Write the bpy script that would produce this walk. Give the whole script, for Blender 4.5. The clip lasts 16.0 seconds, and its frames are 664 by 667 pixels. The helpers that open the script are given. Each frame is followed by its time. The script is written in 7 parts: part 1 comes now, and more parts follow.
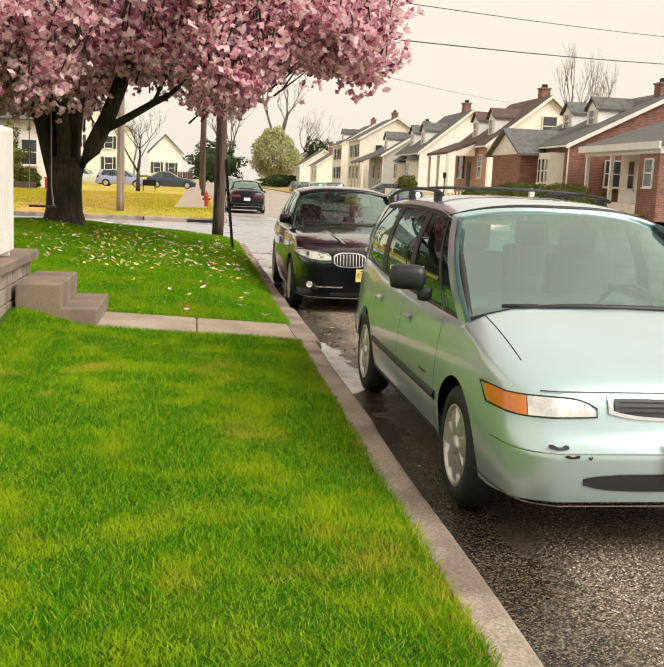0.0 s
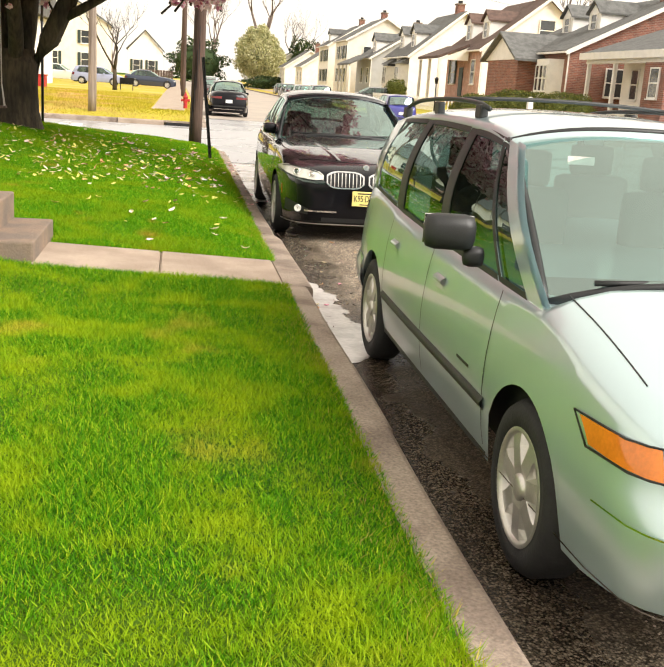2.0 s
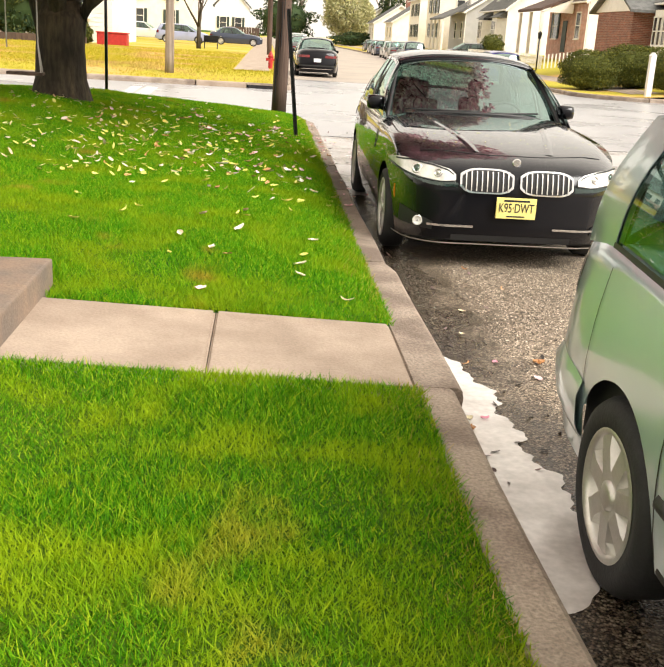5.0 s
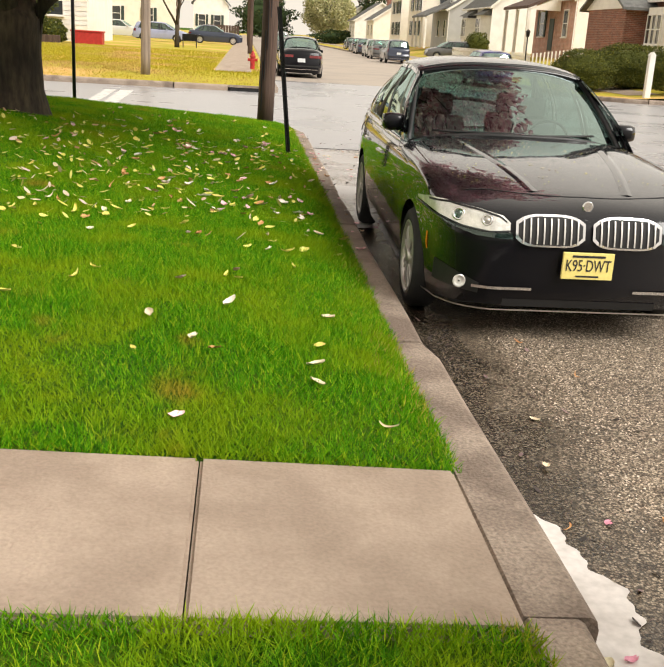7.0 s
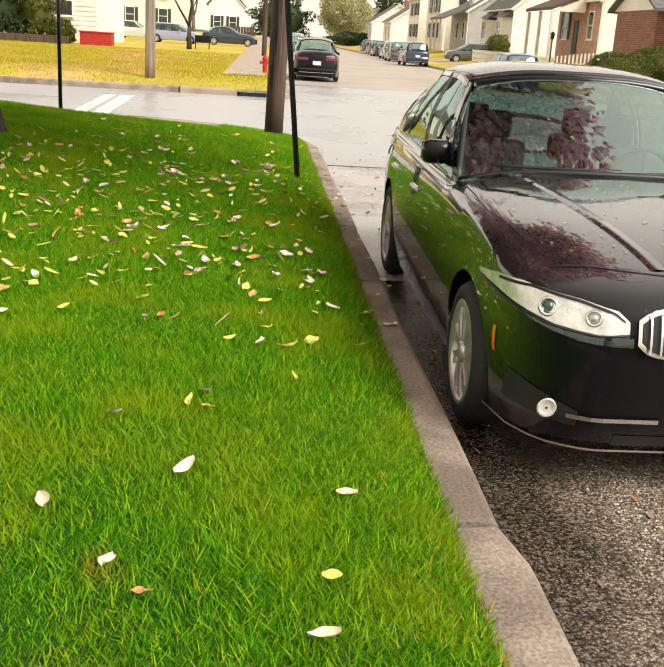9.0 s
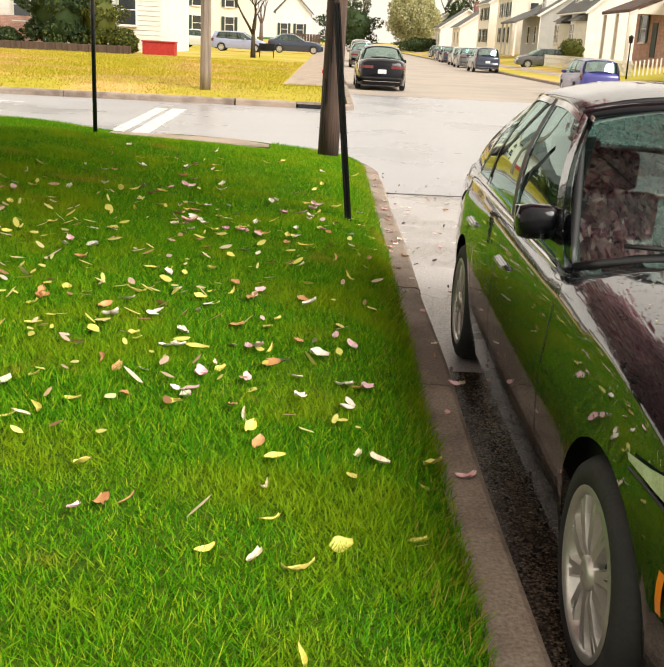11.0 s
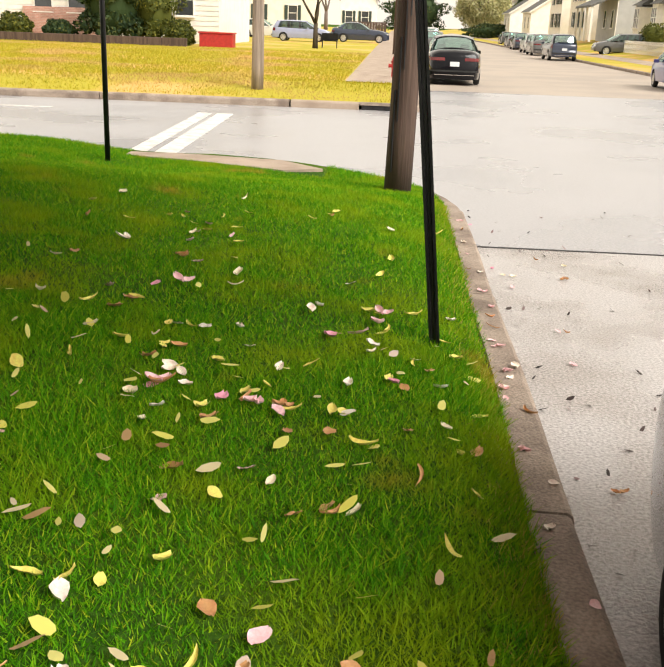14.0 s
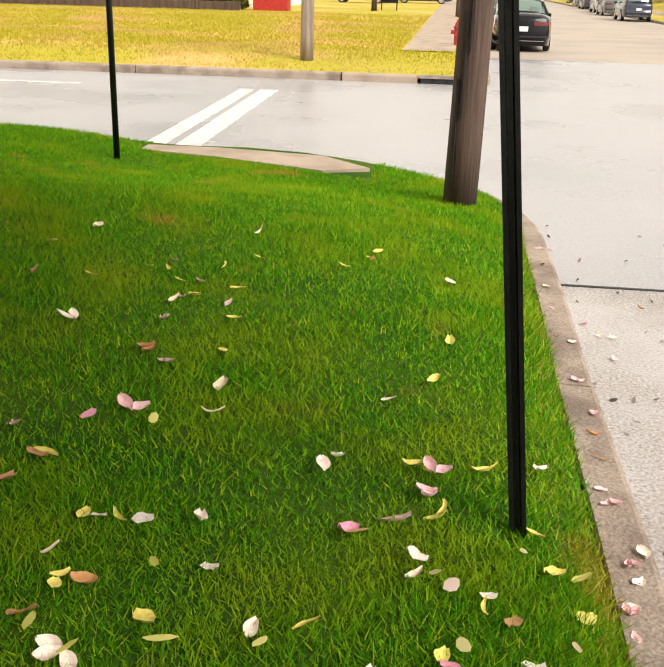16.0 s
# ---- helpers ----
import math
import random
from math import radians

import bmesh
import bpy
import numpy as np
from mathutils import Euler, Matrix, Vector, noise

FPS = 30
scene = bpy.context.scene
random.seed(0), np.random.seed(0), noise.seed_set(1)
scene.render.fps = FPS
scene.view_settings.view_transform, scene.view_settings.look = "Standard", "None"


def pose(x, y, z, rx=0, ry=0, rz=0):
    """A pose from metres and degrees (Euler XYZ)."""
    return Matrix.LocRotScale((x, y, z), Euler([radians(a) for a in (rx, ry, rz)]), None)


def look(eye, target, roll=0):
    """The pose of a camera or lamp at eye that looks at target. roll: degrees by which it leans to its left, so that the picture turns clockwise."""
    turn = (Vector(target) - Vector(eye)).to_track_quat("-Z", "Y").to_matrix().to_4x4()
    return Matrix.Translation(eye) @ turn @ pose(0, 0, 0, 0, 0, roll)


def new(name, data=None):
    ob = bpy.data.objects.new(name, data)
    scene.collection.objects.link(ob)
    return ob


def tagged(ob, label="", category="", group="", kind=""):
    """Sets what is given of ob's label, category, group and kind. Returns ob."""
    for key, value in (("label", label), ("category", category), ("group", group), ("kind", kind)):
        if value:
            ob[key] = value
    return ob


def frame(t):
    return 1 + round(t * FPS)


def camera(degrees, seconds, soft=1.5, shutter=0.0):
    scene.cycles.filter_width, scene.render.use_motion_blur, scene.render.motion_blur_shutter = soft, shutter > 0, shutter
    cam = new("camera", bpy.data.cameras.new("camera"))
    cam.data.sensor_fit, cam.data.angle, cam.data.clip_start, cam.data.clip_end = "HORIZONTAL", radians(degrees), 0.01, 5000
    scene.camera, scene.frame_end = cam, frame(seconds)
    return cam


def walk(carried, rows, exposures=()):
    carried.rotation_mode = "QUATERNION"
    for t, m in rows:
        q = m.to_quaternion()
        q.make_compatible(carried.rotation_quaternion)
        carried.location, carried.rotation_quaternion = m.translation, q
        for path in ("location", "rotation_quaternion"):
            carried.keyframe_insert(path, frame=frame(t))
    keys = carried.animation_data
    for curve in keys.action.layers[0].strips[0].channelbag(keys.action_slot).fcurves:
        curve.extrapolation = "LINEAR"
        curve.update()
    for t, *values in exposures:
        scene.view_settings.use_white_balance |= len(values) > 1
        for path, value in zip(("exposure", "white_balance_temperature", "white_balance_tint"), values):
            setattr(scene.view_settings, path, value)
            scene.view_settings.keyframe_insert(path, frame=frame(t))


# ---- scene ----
cam = camera(38.1, 16.0)
PATH = [
    (0, (-1.18, 0.271, 1.683), (-0.895, 2.226, 1.373), 2.6),
    (0.5, (-1.167, 0.624, 1.65), (-0.954, 2.58, 1.29), 2.9),
    (1, (-1.134, 1.069, 1.647), (-0.921, 3.014, 1.235), 3.1),
    (1.5, (-1.083, 1.515, 1.699), (-0.782, 3.44, 1.248), 3.4),
    (2, (-1.04, 2.021, 1.691), (-0.712, 3.93, 1.194), 4.0),
    (2.5, (-1.031, 2.556, 1.702), (-0.749, 4.455, 1.142), 3.9),
    (3, (-0.975, 3.029, 1.701), (-0.726, 4.975, 1.314), 2.7),
    (3.5, (-0.962, 3.567, 1.672), (-0.724, 5.497, 1.207), 3.0),
    (4, (-0.921, 4.118, 1.672), (-0.677, 6.035, 1.155), 3.4),
    (4.5, (-0.955, 4.681, 1.676), (-0.808, 6.591, 1.101), 3.7),
    (5, (-0.933, 5.198, 1.691), (-0.775, 7.103, 1.102), 3.5),
    (7.5, (-1.043, 7.519, 1.737), (-0.813, 9.416, 1.147), 3.5),
    (8, (-0.98, 8.047, 1.743), (-0.689, 9.945, 1.183), 3.2),
    (8.5, (-0.906, 8.55, 1.721), (-0.661, 10.454, 1.158), 4.1),
    (9, (-0.878, 9.09, 1.707), (-0.711, 10.994, 1.118), 3.6),
    (9.5, (-0.784, 9.584, 1.717), (-0.676, 11.499, 1.152), 3.6),
    (12, (-0.683, 11.902, 1.786), (-0.682, 13.807, 1.175), 2.1),
    (12.5, (-0.713, 12.493, 1.809), (-0.72, 14.394, 1.187), 1.6),
    (13, (-0.735, 13.094, 1.801), (-0.794, 14.993, 1.176), 2.2),
    (13.5, (-0.761, 13.546, 1.832), (-0.846, 15.438, 1.191), 1.7),
    (14, (-0.756, 14.019, 1.854), (-0.856, 15.92, 1.24), 2.1),
    (14.5, (-0.773, 14.526, 1.864), (-0.915, 16.418, 1.23), 1.9),
    (15, (-0.757, 14.998, 1.881), (-0.882, 16.895, 1.261), 2.2),
    (15.5, (-0.75, 15.5, 1.869), (-0.913, 17.388, 1.229), 2.2),
    (16, (-0.774, 15.952, 1.949), (-0.99, 17.817, 1.26), 1.5),
]
walk(cam, [(t, look(eye, target, roll)) for t, eye, target, roll in PATH], [(0.0, 0.12), (1.0, 0.46), (2.5, 0.62), (3.5, 0.54), (5.0, 0.64), (7.5, 0.14), (8.5, 0.24), (9.5, 0.42), (12.0, 0.4), (16.0, 0.42)])

# ---- light: a bright overcast sky ----
world = bpy.data.worlds.new("overcast")
scene.world = world
world.use_nodes = True
wn, wl = world.node_tree.nodes, world.node_tree.links
sky = wn.new("ShaderNodeTexSky")
sky.sky_type, sky.sun_disc = "NISHITA", False
sky.sun_elevation, sky.sun_rotation = radians(40), radians(130)
sky.air_density, sky.dust_density = 1.0, 4.0
grey = wn.new("ShaderNodeHueSaturation")
grey.inputs["Saturation"].default_value = 0.12
wl.new(sky.outputs[0], grey.inputs["Color"])
haze = wn.new("ShaderNodeMix")
haze.data_type = "RGBA"
haze.inputs["Factor"].default_value = 0.8
haze.inputs["B"].default_value = (10.1, 9.1, 7.7, 1)
wl.new(grey.outputs[0], haze.inputs["A"])
bg = wn["Background"]
bg.inputs["Strength"].default_value = 0.104
wl.new(haze.outputs["Result"], bg.inputs["Color"])
lamp = bpy.data.lights.new("sun", "SUN")
lamp.energy, lamp.angle, lamp.color = 3.4, radians(34), (1.0, 0.95, 0.88)
sun = new("sun", lamp)
sun.matrix_world = look((25, -21, 27), (0, 0, 0))

# ---- materials ----
def mat(name, color, rough=0.6, metal=0.0, var=0.15, scale=6.0, fine=60.0, bump=0.0, color2=None, rand=0.0,
        coat=0.0, spec=0.5, wet=0.0, stretch=(1, 1, 1), blotch=(0.42, 0.62)):
    """A surface with variation at two scales, relief, and wear."""
    m = bpy.data.materials.new(name)
    m.use_nodes = True
    n, l = m.node_tree.nodes, m.node_tree.links
    b = n["Principled BSDF"]
    b.inputs["Roughness"].default_value, b.inputs["Metallic"].default_value = rough, metal
    b.inputs["Specular IOR Level"].default_value = spec
    b.inputs["Coat Weight"].default_value = coat
    b.inputs["Coat Roughness"].default_value = 0.04
    geo = n.new("ShaderNodeNewGeometry")
    mp = n.new("ShaderNodeMapping")
    mp.inputs["Scale"].default_value = stretch
    l.new(geo.outputs["Position"], mp.inputs["Vector"])
    big, small = n.new("ShaderNodeTexNoise"), n.new("ShaderNodeTexNoise")
    for t, sc, d in ((big, scale, 4), (small, fine, 3)):
        t.inputs["Scale"].default_value, t.inputs["Detail"].default_value = sc, d
        l.new(mp.outputs[0], t.inputs["Vector"])
    ramp = n.new("ShaderNodeMapRange")
    ramp.inputs["From Min"].default_value, ramp.inputs["From Max"].default_value = blotch
    l.new(big.outputs["Fac"], ramp.inputs["Value"])
    mix = n.new("ShaderNodeMix")
    mix.data_type = "RGBA"
    c2 = color2 if color2 else tuple(c * (1 - 1.6 * var) for c in color)
    mix.inputs["A"].default_value, mix.inputs["B"].default_value = (*color, 1), (*c2, 1)
    l.new(ramp.outputs[0], mix.inputs["Factor"])
    hsv = n.new("ShaderNodeHueSaturation")
    l.new(mix.outputs["Result"], hsv.inputs["Color"])
    val = n.new("ShaderNodeMapRange")
    val.inputs["From Min"].default_value, val.inputs["From Max"].default_value = 0.3, 0.7
    val.inputs["To Min"].default_value, val.inputs["To Max"].default_value = 1 - var, 1 + var
    l.new(small.outputs["Fac"], val.inputs["Value"])
    out = val.outputs[0]
    if rand:
        info = n.new("ShaderNodeObjectInfo")
        rr = n.new("ShaderNodeMapRange")
        rr.inputs["To Min"].default_value, rr.inputs["To Max"].default_value = 1 - rand, 1 + rand
        l.new(info.outputs["Random"], rr.inputs["Value"])
        mul = n.new("ShaderNodeMath")
        mul.operation = "MULTIPLY"
        l.new(out, mul.inputs[0]), l.new(rr.outputs[0], mul.inputs[1])
        out = mul.outputs[0]
    l.new(out, hsv.inputs["Value"])
    l.new(hsv.outputs[0], b.inputs["Base Color"])
    if wet:
        wr = n.new("ShaderNodeMapRange")
        wr.inputs["From Min"].default_value, wr.inputs["From Max"].default_value = blotch
        wr.inputs["To Min"].default_value, wr.inputs["To Max"].default_value = rough, rough - wet
        l.new(big.outputs["Fac"], wr.inputs["Value"])
        l.new(wr.outputs[0], b.inputs["Roughness"])
    if bump:
        bp = n.new("ShaderNodeBump")
        bp.inputs["Strength"].default_value, bp.inputs["Distance"].default_value = bump, 0.01
        l.new(small.outputs["Fac"], bp.inputs["Height"])
        l.new(bp.outputs[0], b.inputs["Normal"])
    return m


def island_mat(name, stops, rough=0.6, trans=0.0, spec=0.3, field=None, field2=None):
    """Many loose pieces in one mesh, each with its own colour from the stops."""
    m = bpy.data.materials.new(name)
    m.use_nodes = True
    n, l = m.node_tree.nodes, m.node_tree.links
    b = n["Principled BSDF"]
    b.inputs["Roughness"].default_value = rough
    b.inputs["Specular IOR Level"].default_value = 0.3
    geo = n.new("ShaderNodeNewGeometry")
    cr = n.new("ShaderNodeValToRGB")
    el = cr.color_ramp.elements
    while len(el) < len(stops):
        el.new(0.5)
    for e, (p, c) in zip(el, stops):
        e.position, e.color = p, (*c, 1)
    b.inputs["Specular IOR Level"].default_value = spec
    l.new(geo.outputs["Random Per Island"], cr.inputs[0])
    out = cr.outputs[0]
    for fl in (field2, field):
        if not fl:
            continue
        (c2, sc, lo, hi) = fl
        t = n.new("ShaderNodeTexNoise")
        t.inputs["Scale"].default_value, t.inputs["Detail"].default_value = sc, 5
        l.new(geo.outputs["Position"], t.inputs["Vector"])
        rm = n.new("ShaderNodeMapRange")
        rm.inputs["From Min"].default_value, rm.inputs["From Max"].default_value = lo, hi
        l.new(t.outputs["Fac"], rm.inputs["Value"])
        mx = n.new("ShaderNodeMix")
        mx.data_type = "RGBA"
        l.new(rm.outputs[0], mx.inputs["Factor"])
        l.new(out, mx.inputs["A"])
        mx.inputs["B"].default_value = (*c2, 1)
        out = mx.outputs["Result"]
    l.new(out, b.inputs["Base Color"])
    if trans:
        td = n.new("ShaderNodeBsdfTranslucent")
        l.new(out, td.inputs["Color"])
        ms = n.new("ShaderNodeMixShader")
        ms.inputs[0].default_value = trans
        l.new(b.outputs[0], ms.inputs[1]), l.new(td.outputs[0], ms.inputs[2])
        l.new(ms.outputs[0], n["Material Output"].inputs["Surface"])
    return m


def glass_mat(name, tint=(0.55, 0.66, 0.62), rough=0.0, sheen=0.09):
    """A thin pane: tinted see-through with a mirror-like sheen."""
    m = bpy.data.materials.new(name)
    m.use_nodes = True
    n, l = m.node_tree.nodes, m.node_tree.links
    tr, gl, mx = (n.new("ShaderNodeBsdfTransparent"), n.new("ShaderNodeBsdfGlossy"), n.new("ShaderNodeMixShader"))
    lw, pw, ma = n.new("ShaderNodeLayerWeight"), n.new("ShaderNodeMath"), n.new("ShaderNodeMapRange")
    lw.inputs["Blend"].default_value, pw.operation = 0.5, "POWER"
    pw.inputs[1].default_value = 4.0
    l.new(lw.outputs["Facing"], pw.inputs[0]), l.new(pw.outputs[0], ma.inputs["Value"])
    ma.inputs["To Min"].default_value = sheen
    tr.inputs[0].default_value = (*tint, 1)
    gl.inputs["Color"].default_value = (0.80, 1.0, 0.95, 1)
    gl.inputs["Roughness"].default_value = rough
    l.new(ma.outputs[0], mx.inputs[0]), l.new(tr.outputs[0], mx.inputs[1]), l.new(gl.outputs[0], mx.inputs[2])
    l.new(mx.outputs[0], n["Material Output"].inputs["Surface"])
    return m


def asphalt_mat(name, stops, rough, wet_edge=0.0, cell=105.0, patch=0.8, wet_dark=0.34):
    """Coarse chip asphalt: stones of mixed colour set in dark binder, soaked darker and glossier along the kerb."""
    m = bpy.data.materials.new(name)
    m.use_nodes = True
    n, l = m.node_tree.nodes, m.node_tree.links
    b = n["Principled BSDF"]
    geo, vor, big, cr = n.new("ShaderNodeNewGeometry"), n.new("ShaderNodeTexVoronoi"), n.new("ShaderNodeTexNoise"), n.new("ShaderNodeValToRGB")
    vor.inputs["Scale"].default_value = cell
    big.inputs["Scale"].default_value, big.inputs["Detail"].default_value = patch, 5
    l.new(geo.outputs["Position"], vor.inputs["Vector"]), l.new(geo.outputs["Position"], big.inputs["Vector"])
    el = cr.color_ramp.elements
    while len(el) < len(stops):
        el.new(0.5)
    for e, (p, c) in zip(el, stops):
        e.position, e.color = p, (*c, 1)
    sc = n.new("ShaderNodeSeparateColor")
    l.new(vor.outputs["Color"], sc.inputs[0]), l.new(sc.outputs[0], cr.inputs[0])
    gap = n.new("ShaderNodeMapRange")
    gap.inputs["From Min"].default_value, gap.inputs["From Max"].default_value = 0.35, 0.75
    gap.inputs["To Min"].default_value, gap.inputs["To Max"].default_value = 1.0, 0.25
    l.new(vor.outputs["Distance"], gap.inputs["Value"])
    tone = n.new("ShaderNodeMapRange")
    tone.inputs["From Min"].default_value, tone.inputs["From Max"].default_value = 0.35, 0.65
    tone.inputs["To Min"].default_value, tone.inputs["To Max"].default_value = 0.75, 1.2
    l.new(big.outputs["Fac"], tone.inputs["Value"])
    mul = n.new("ShaderNodeMath")
    mul.operation = "MULTIPLY"
    l.new(gap.outputs[0], mul.inputs[0]), l.new(tone.outputs[0], mul.inputs[1])
    val, soak = mul.outputs[0], None
    if wet_edge:
        sep, wob, add, wr, dk = n.new("ShaderNodeSeparateXYZ"), n.new("ShaderNodeTexNoise"), n.new("ShaderNodeMath"), n.new("ShaderNodeMapRange"), n.new("ShaderNodeMapRange")
        wob.inputs["Scale"].default_value, wob.inputs["Detail"].default_value = 2.2, 6
        l.new(geo.outputs["Position"], sep.inputs[0]), l.new(geo.outputs["Position"], wob.inputs["Vector"])
        add.operation = "ADD"
        l.new(sep.outputs[0], add.inputs[0]), l.new(wob.outputs["Fac"], add.inputs[1])
        wr.inputs["From Min"].default_value, wr.inputs["From Max"].default_value = wet_edge + 0.25, wet_edge + 0.75
        wr.inputs["To Min"].default_value, wr.inputs["To Max"].default_value = 1.0, 0.0
        l.new(add.outputs[0], wr.inputs["Value"])
        soak = wr.outputs[0]
        dk.inputs["To Min"].default_value, dk.inputs["To Max"].default_value = 1.0, wet_dark
        l.new(soak, dk.inputs["Value"])
        m2 = n.new("ShaderNodeMath")
        m2.operation = "MULTIPLY"
        l.new(val, m2.inputs[0]), l.new(dk.outputs[0], m2.inputs[1])
        val = m2.outputs[0]
    hsv = n.new("ShaderNodeHueSaturation")
    l.new(cr.outputs[0], hsv.inputs["Color"]), l.new(val, hsv.inputs["Value"])
    l.new(hsv.outputs[0], b.inputs["Base Color"])
    b.inputs["Roughness"].default_value = rough
    if soak:
        rr = n.new("ShaderNodeMapRange")
        rr.inputs["To Min"].default_value, rr.inputs["To Max"].default_value = rough, 0.16
        l.new(soak, rr.inputs["Value"]), l.new(rr.outputs[0], b.inputs["Roughness"])
    bp = n.new("ShaderNodeBump")
    bp.invert = True
    bp.inputs["Strength"].default_value, bp.inputs["Distance"].default_value = 0.45, 0.005
    l.new(vor.outputs["Distance"], bp.inputs["Height"]), l.new(bp.outputs[0], b.inputs["Normal"])
    return m


def lacquer(name, base, low, high, power, rough=0.03, ripple=0.03):
    """Dark car lacquer: a deep base under a clear coat whose gloss rises towards grazing view."""
    m = bpy.data.materials.new(name)
    m.use_nodes = True
    n, l = m.node_tree.nodes, m.node_tree.links
    b = n["Principled BSDF"]
    b.inputs["Base Color"].default_value, b.inputs["Roughness"].default_value = (*base, 1), 0.5
    b.inputs["Specular IOR Level"].default_value = 0.1
    gl, mx, lw, pw, ma = n.new("ShaderNodeBsdfGlossy"), n.new("ShaderNodeMixShader"), n.new("ShaderNodeLayerWeight"), n.new("ShaderNodeMath"), n.new("ShaderNodeMapRange")
    gl.inputs["Roughness"].default_value, gl.inputs["Color"].default_value = rough, (0.97, 0.98, 1.0, 1)
    lw.inputs["Blend"].default_value, pw.operation = 0.5, "POWER"
    pw.inputs[1].default_value = power
    ma.inputs["To Min"].default_value, ma.inputs["To Max"].default_value = low, high
    geo, t, t2, bp = n.new("ShaderNodeNewGeometry"), n.new("ShaderNodeTexNoise"), n.new("ShaderNodeTexVoronoi"), n.new("ShaderNodeBump")
    t.inputs["Scale"].default_value = 7.0
    l.new(geo.outputs["Position"], t.inputs["Vector"]), l.new(t.outputs["Fac"], bp.inputs["Height"])
    bp.inputs["Strength"].default_value, bp.inputs["Distance"].default_value = ripple, 0.02
    # rain beads
    t2.inputs["Scale"].default_value = 55.0
    bead = n.new("ShaderNodeMapRange")
    bead.inputs["From Min"].default_value, bead.inputs["From Max"].default_value = 0.0, 0.30
    bead.inputs["To Min"].default_value, bead.inputs["To Max"].default_value = 1.0, 0.0
    l.new(geo.outputs["Position"], t2.inputs["Vector"]), l.new(t2.outputs["Distance"], bead.inputs["Value"])
    bp2 = n.new("ShaderNodeBump")
    bp2.inputs["Strength"].default_value, bp2.inputs["Distance"].default_value = 0.22, 0.002
    l.new(bead.outputs[0], bp2.inputs["Height"]), l.new(bp.outputs[0], bp2.inputs["Normal"])
    l.new(bp2.outputs[0], gl.inputs["Normal"])
    l.new(lw.outputs["Facing"], pw.inputs[0]), l.new(pw.outputs[0], ma.inputs["Value"]), l.new(ma.outputs[0], mx.inputs[0])
    l.new(b.outputs[0], mx.inputs[1]), l.new(gl.outputs[0], mx.inputs[2])
    l.new(mx.outputs[0], n["Material Output"].inputs["Surface"])
    return m


M = {}
M["asphalt"] = asphalt_mat("worn_chip_asphalt", [(0.0, (0.06, 0.044, 0.03)), (0.3, (0.17, 0.13, 0.09)), (0.65, (0.36, 0.285, 0.205)), (1.0, (0.64, 0.54, 0.41))], 0.7, wet_edge=0.48)
# The next two bases are pale to paint the sky's reflection on wet road.
M["asphalt_far"] = mat("sky_pale_damp_asphalt", (0.385, 0.378, 0.385), 0.36, var=0.14, scale=0.35, fine=40, bump=0.3, color2=(0.33, 0.325, 0.335), wet=0.12)
M["asphalt_mid"] = mat("sky_pale_wet_asphalt", (0.45, 0.43, 0.42), 0.36, var=0.38, scale=0.9, fine=60, bump=0.6, color2=(0.34, 0.31, 0.29), wet=0.22, spec=0.6)
M["asphalt_sand"] = mat("sandy_worn_asphalt", (0.40, 0.34, 0.28), 0.6, var=0.1, scale=0.35, fine=40, bump=0.3, color2=(0.33, 0.28, 0.24))
M["concrete"] = mat("weathered_concrete", (0.34, 0.275, 0.22), 0.8, var=0.30, scale=2.6, fine=70, bump=0.8, color2=(0.19, 0.145, 0.115), rand=0.08)
M["walk"] = mat("pale_walk_concrete", (0.41, 0.325, 0.255), 0.82, var=0.1, scale=2.2, fine=70, bump=0.4, color2=(0.31, 0.24, 0.185), rand=0.04)
M["step"] = mat("brown_step_concrete", (0.25, 0.18, 0.13), 0.85, var=0.12, scale=3, fine=60, bump=0.4, color2=(0.17, 0.135, 0.11))
M["paint_line"] = mat("white_road_paint", (0.72, 0.70, 0.66), 0.6, var=0.15, scale=5, fine=40, bump=0.3, color2=(0.5, 0.48, 0.46))
M["soil"] = mat("lawn_soil", (0.065, 0.12, 0.008), 0.95, spec=0.08, var=0.3, scale=1.2, fine=60, bump=0.8, color2=(0.03, 0.085, 0.008))
M["dry_lawn"] = mat("dry_yellow_lawn", (0.40, 0.34, 0.015), 0.95, var=0.2, scale=0.22, fine=22, bump=0.8, color2=(0.60, 0.37, 0.11), blotch=(0.48, 0.62))
M["bark"] = mat("olive_brown_bark", (0.060, 0.045, 0.026), 0.9, var=0.45, scale=5, fine=26, bump=1.0, color2=(0.022, 0.017, 0.011), stretch=(1, 1, 0.25))
M["pole_wood"] = mat("weathered_pole_timber", (0.095, 0.06, 0.044), 0.85, var=0.3, scale=9, fine=45, bump=1.0, color2=(0.06, 0.035, 0.026), stretch=(1, 1, 0.05))
M["pole_grey"] = mat("silvered_pole_timber", (0.30, 0.24, 0.19), 0.85, var=0.2, scale=9, fine=45, bump=0.8, color2=(0.18, 0.14, 0.11), stretch=(1, 1, 0.05))
M["black_steel"] = mat("black_painted_steel", (0.012, 0.012, 0.014), 0.32, metal=0.3, var=0.3, scale=8, fine=120, bump=0.1)
M["rope"] = mat("pale_rope", (0.45, 0.42, 0.38), 0.9)
M["white_paint"] = mat("white_painted_wood", (0.78, 0.75, 0.70), 0.55, var=0.05, scale=3, fine=30, bump=0.1)
M["cream"] = mat("cream_siding", (0.86, 0.81, 0.73), 0.6, var=0.05, scale=1.5, fine=25, bump=0.1)
M["siding_w"] = mat("white_siding", (0.82, 0.80, 0.77), 0.6, var=0.06, scale=1.5, fine=25)
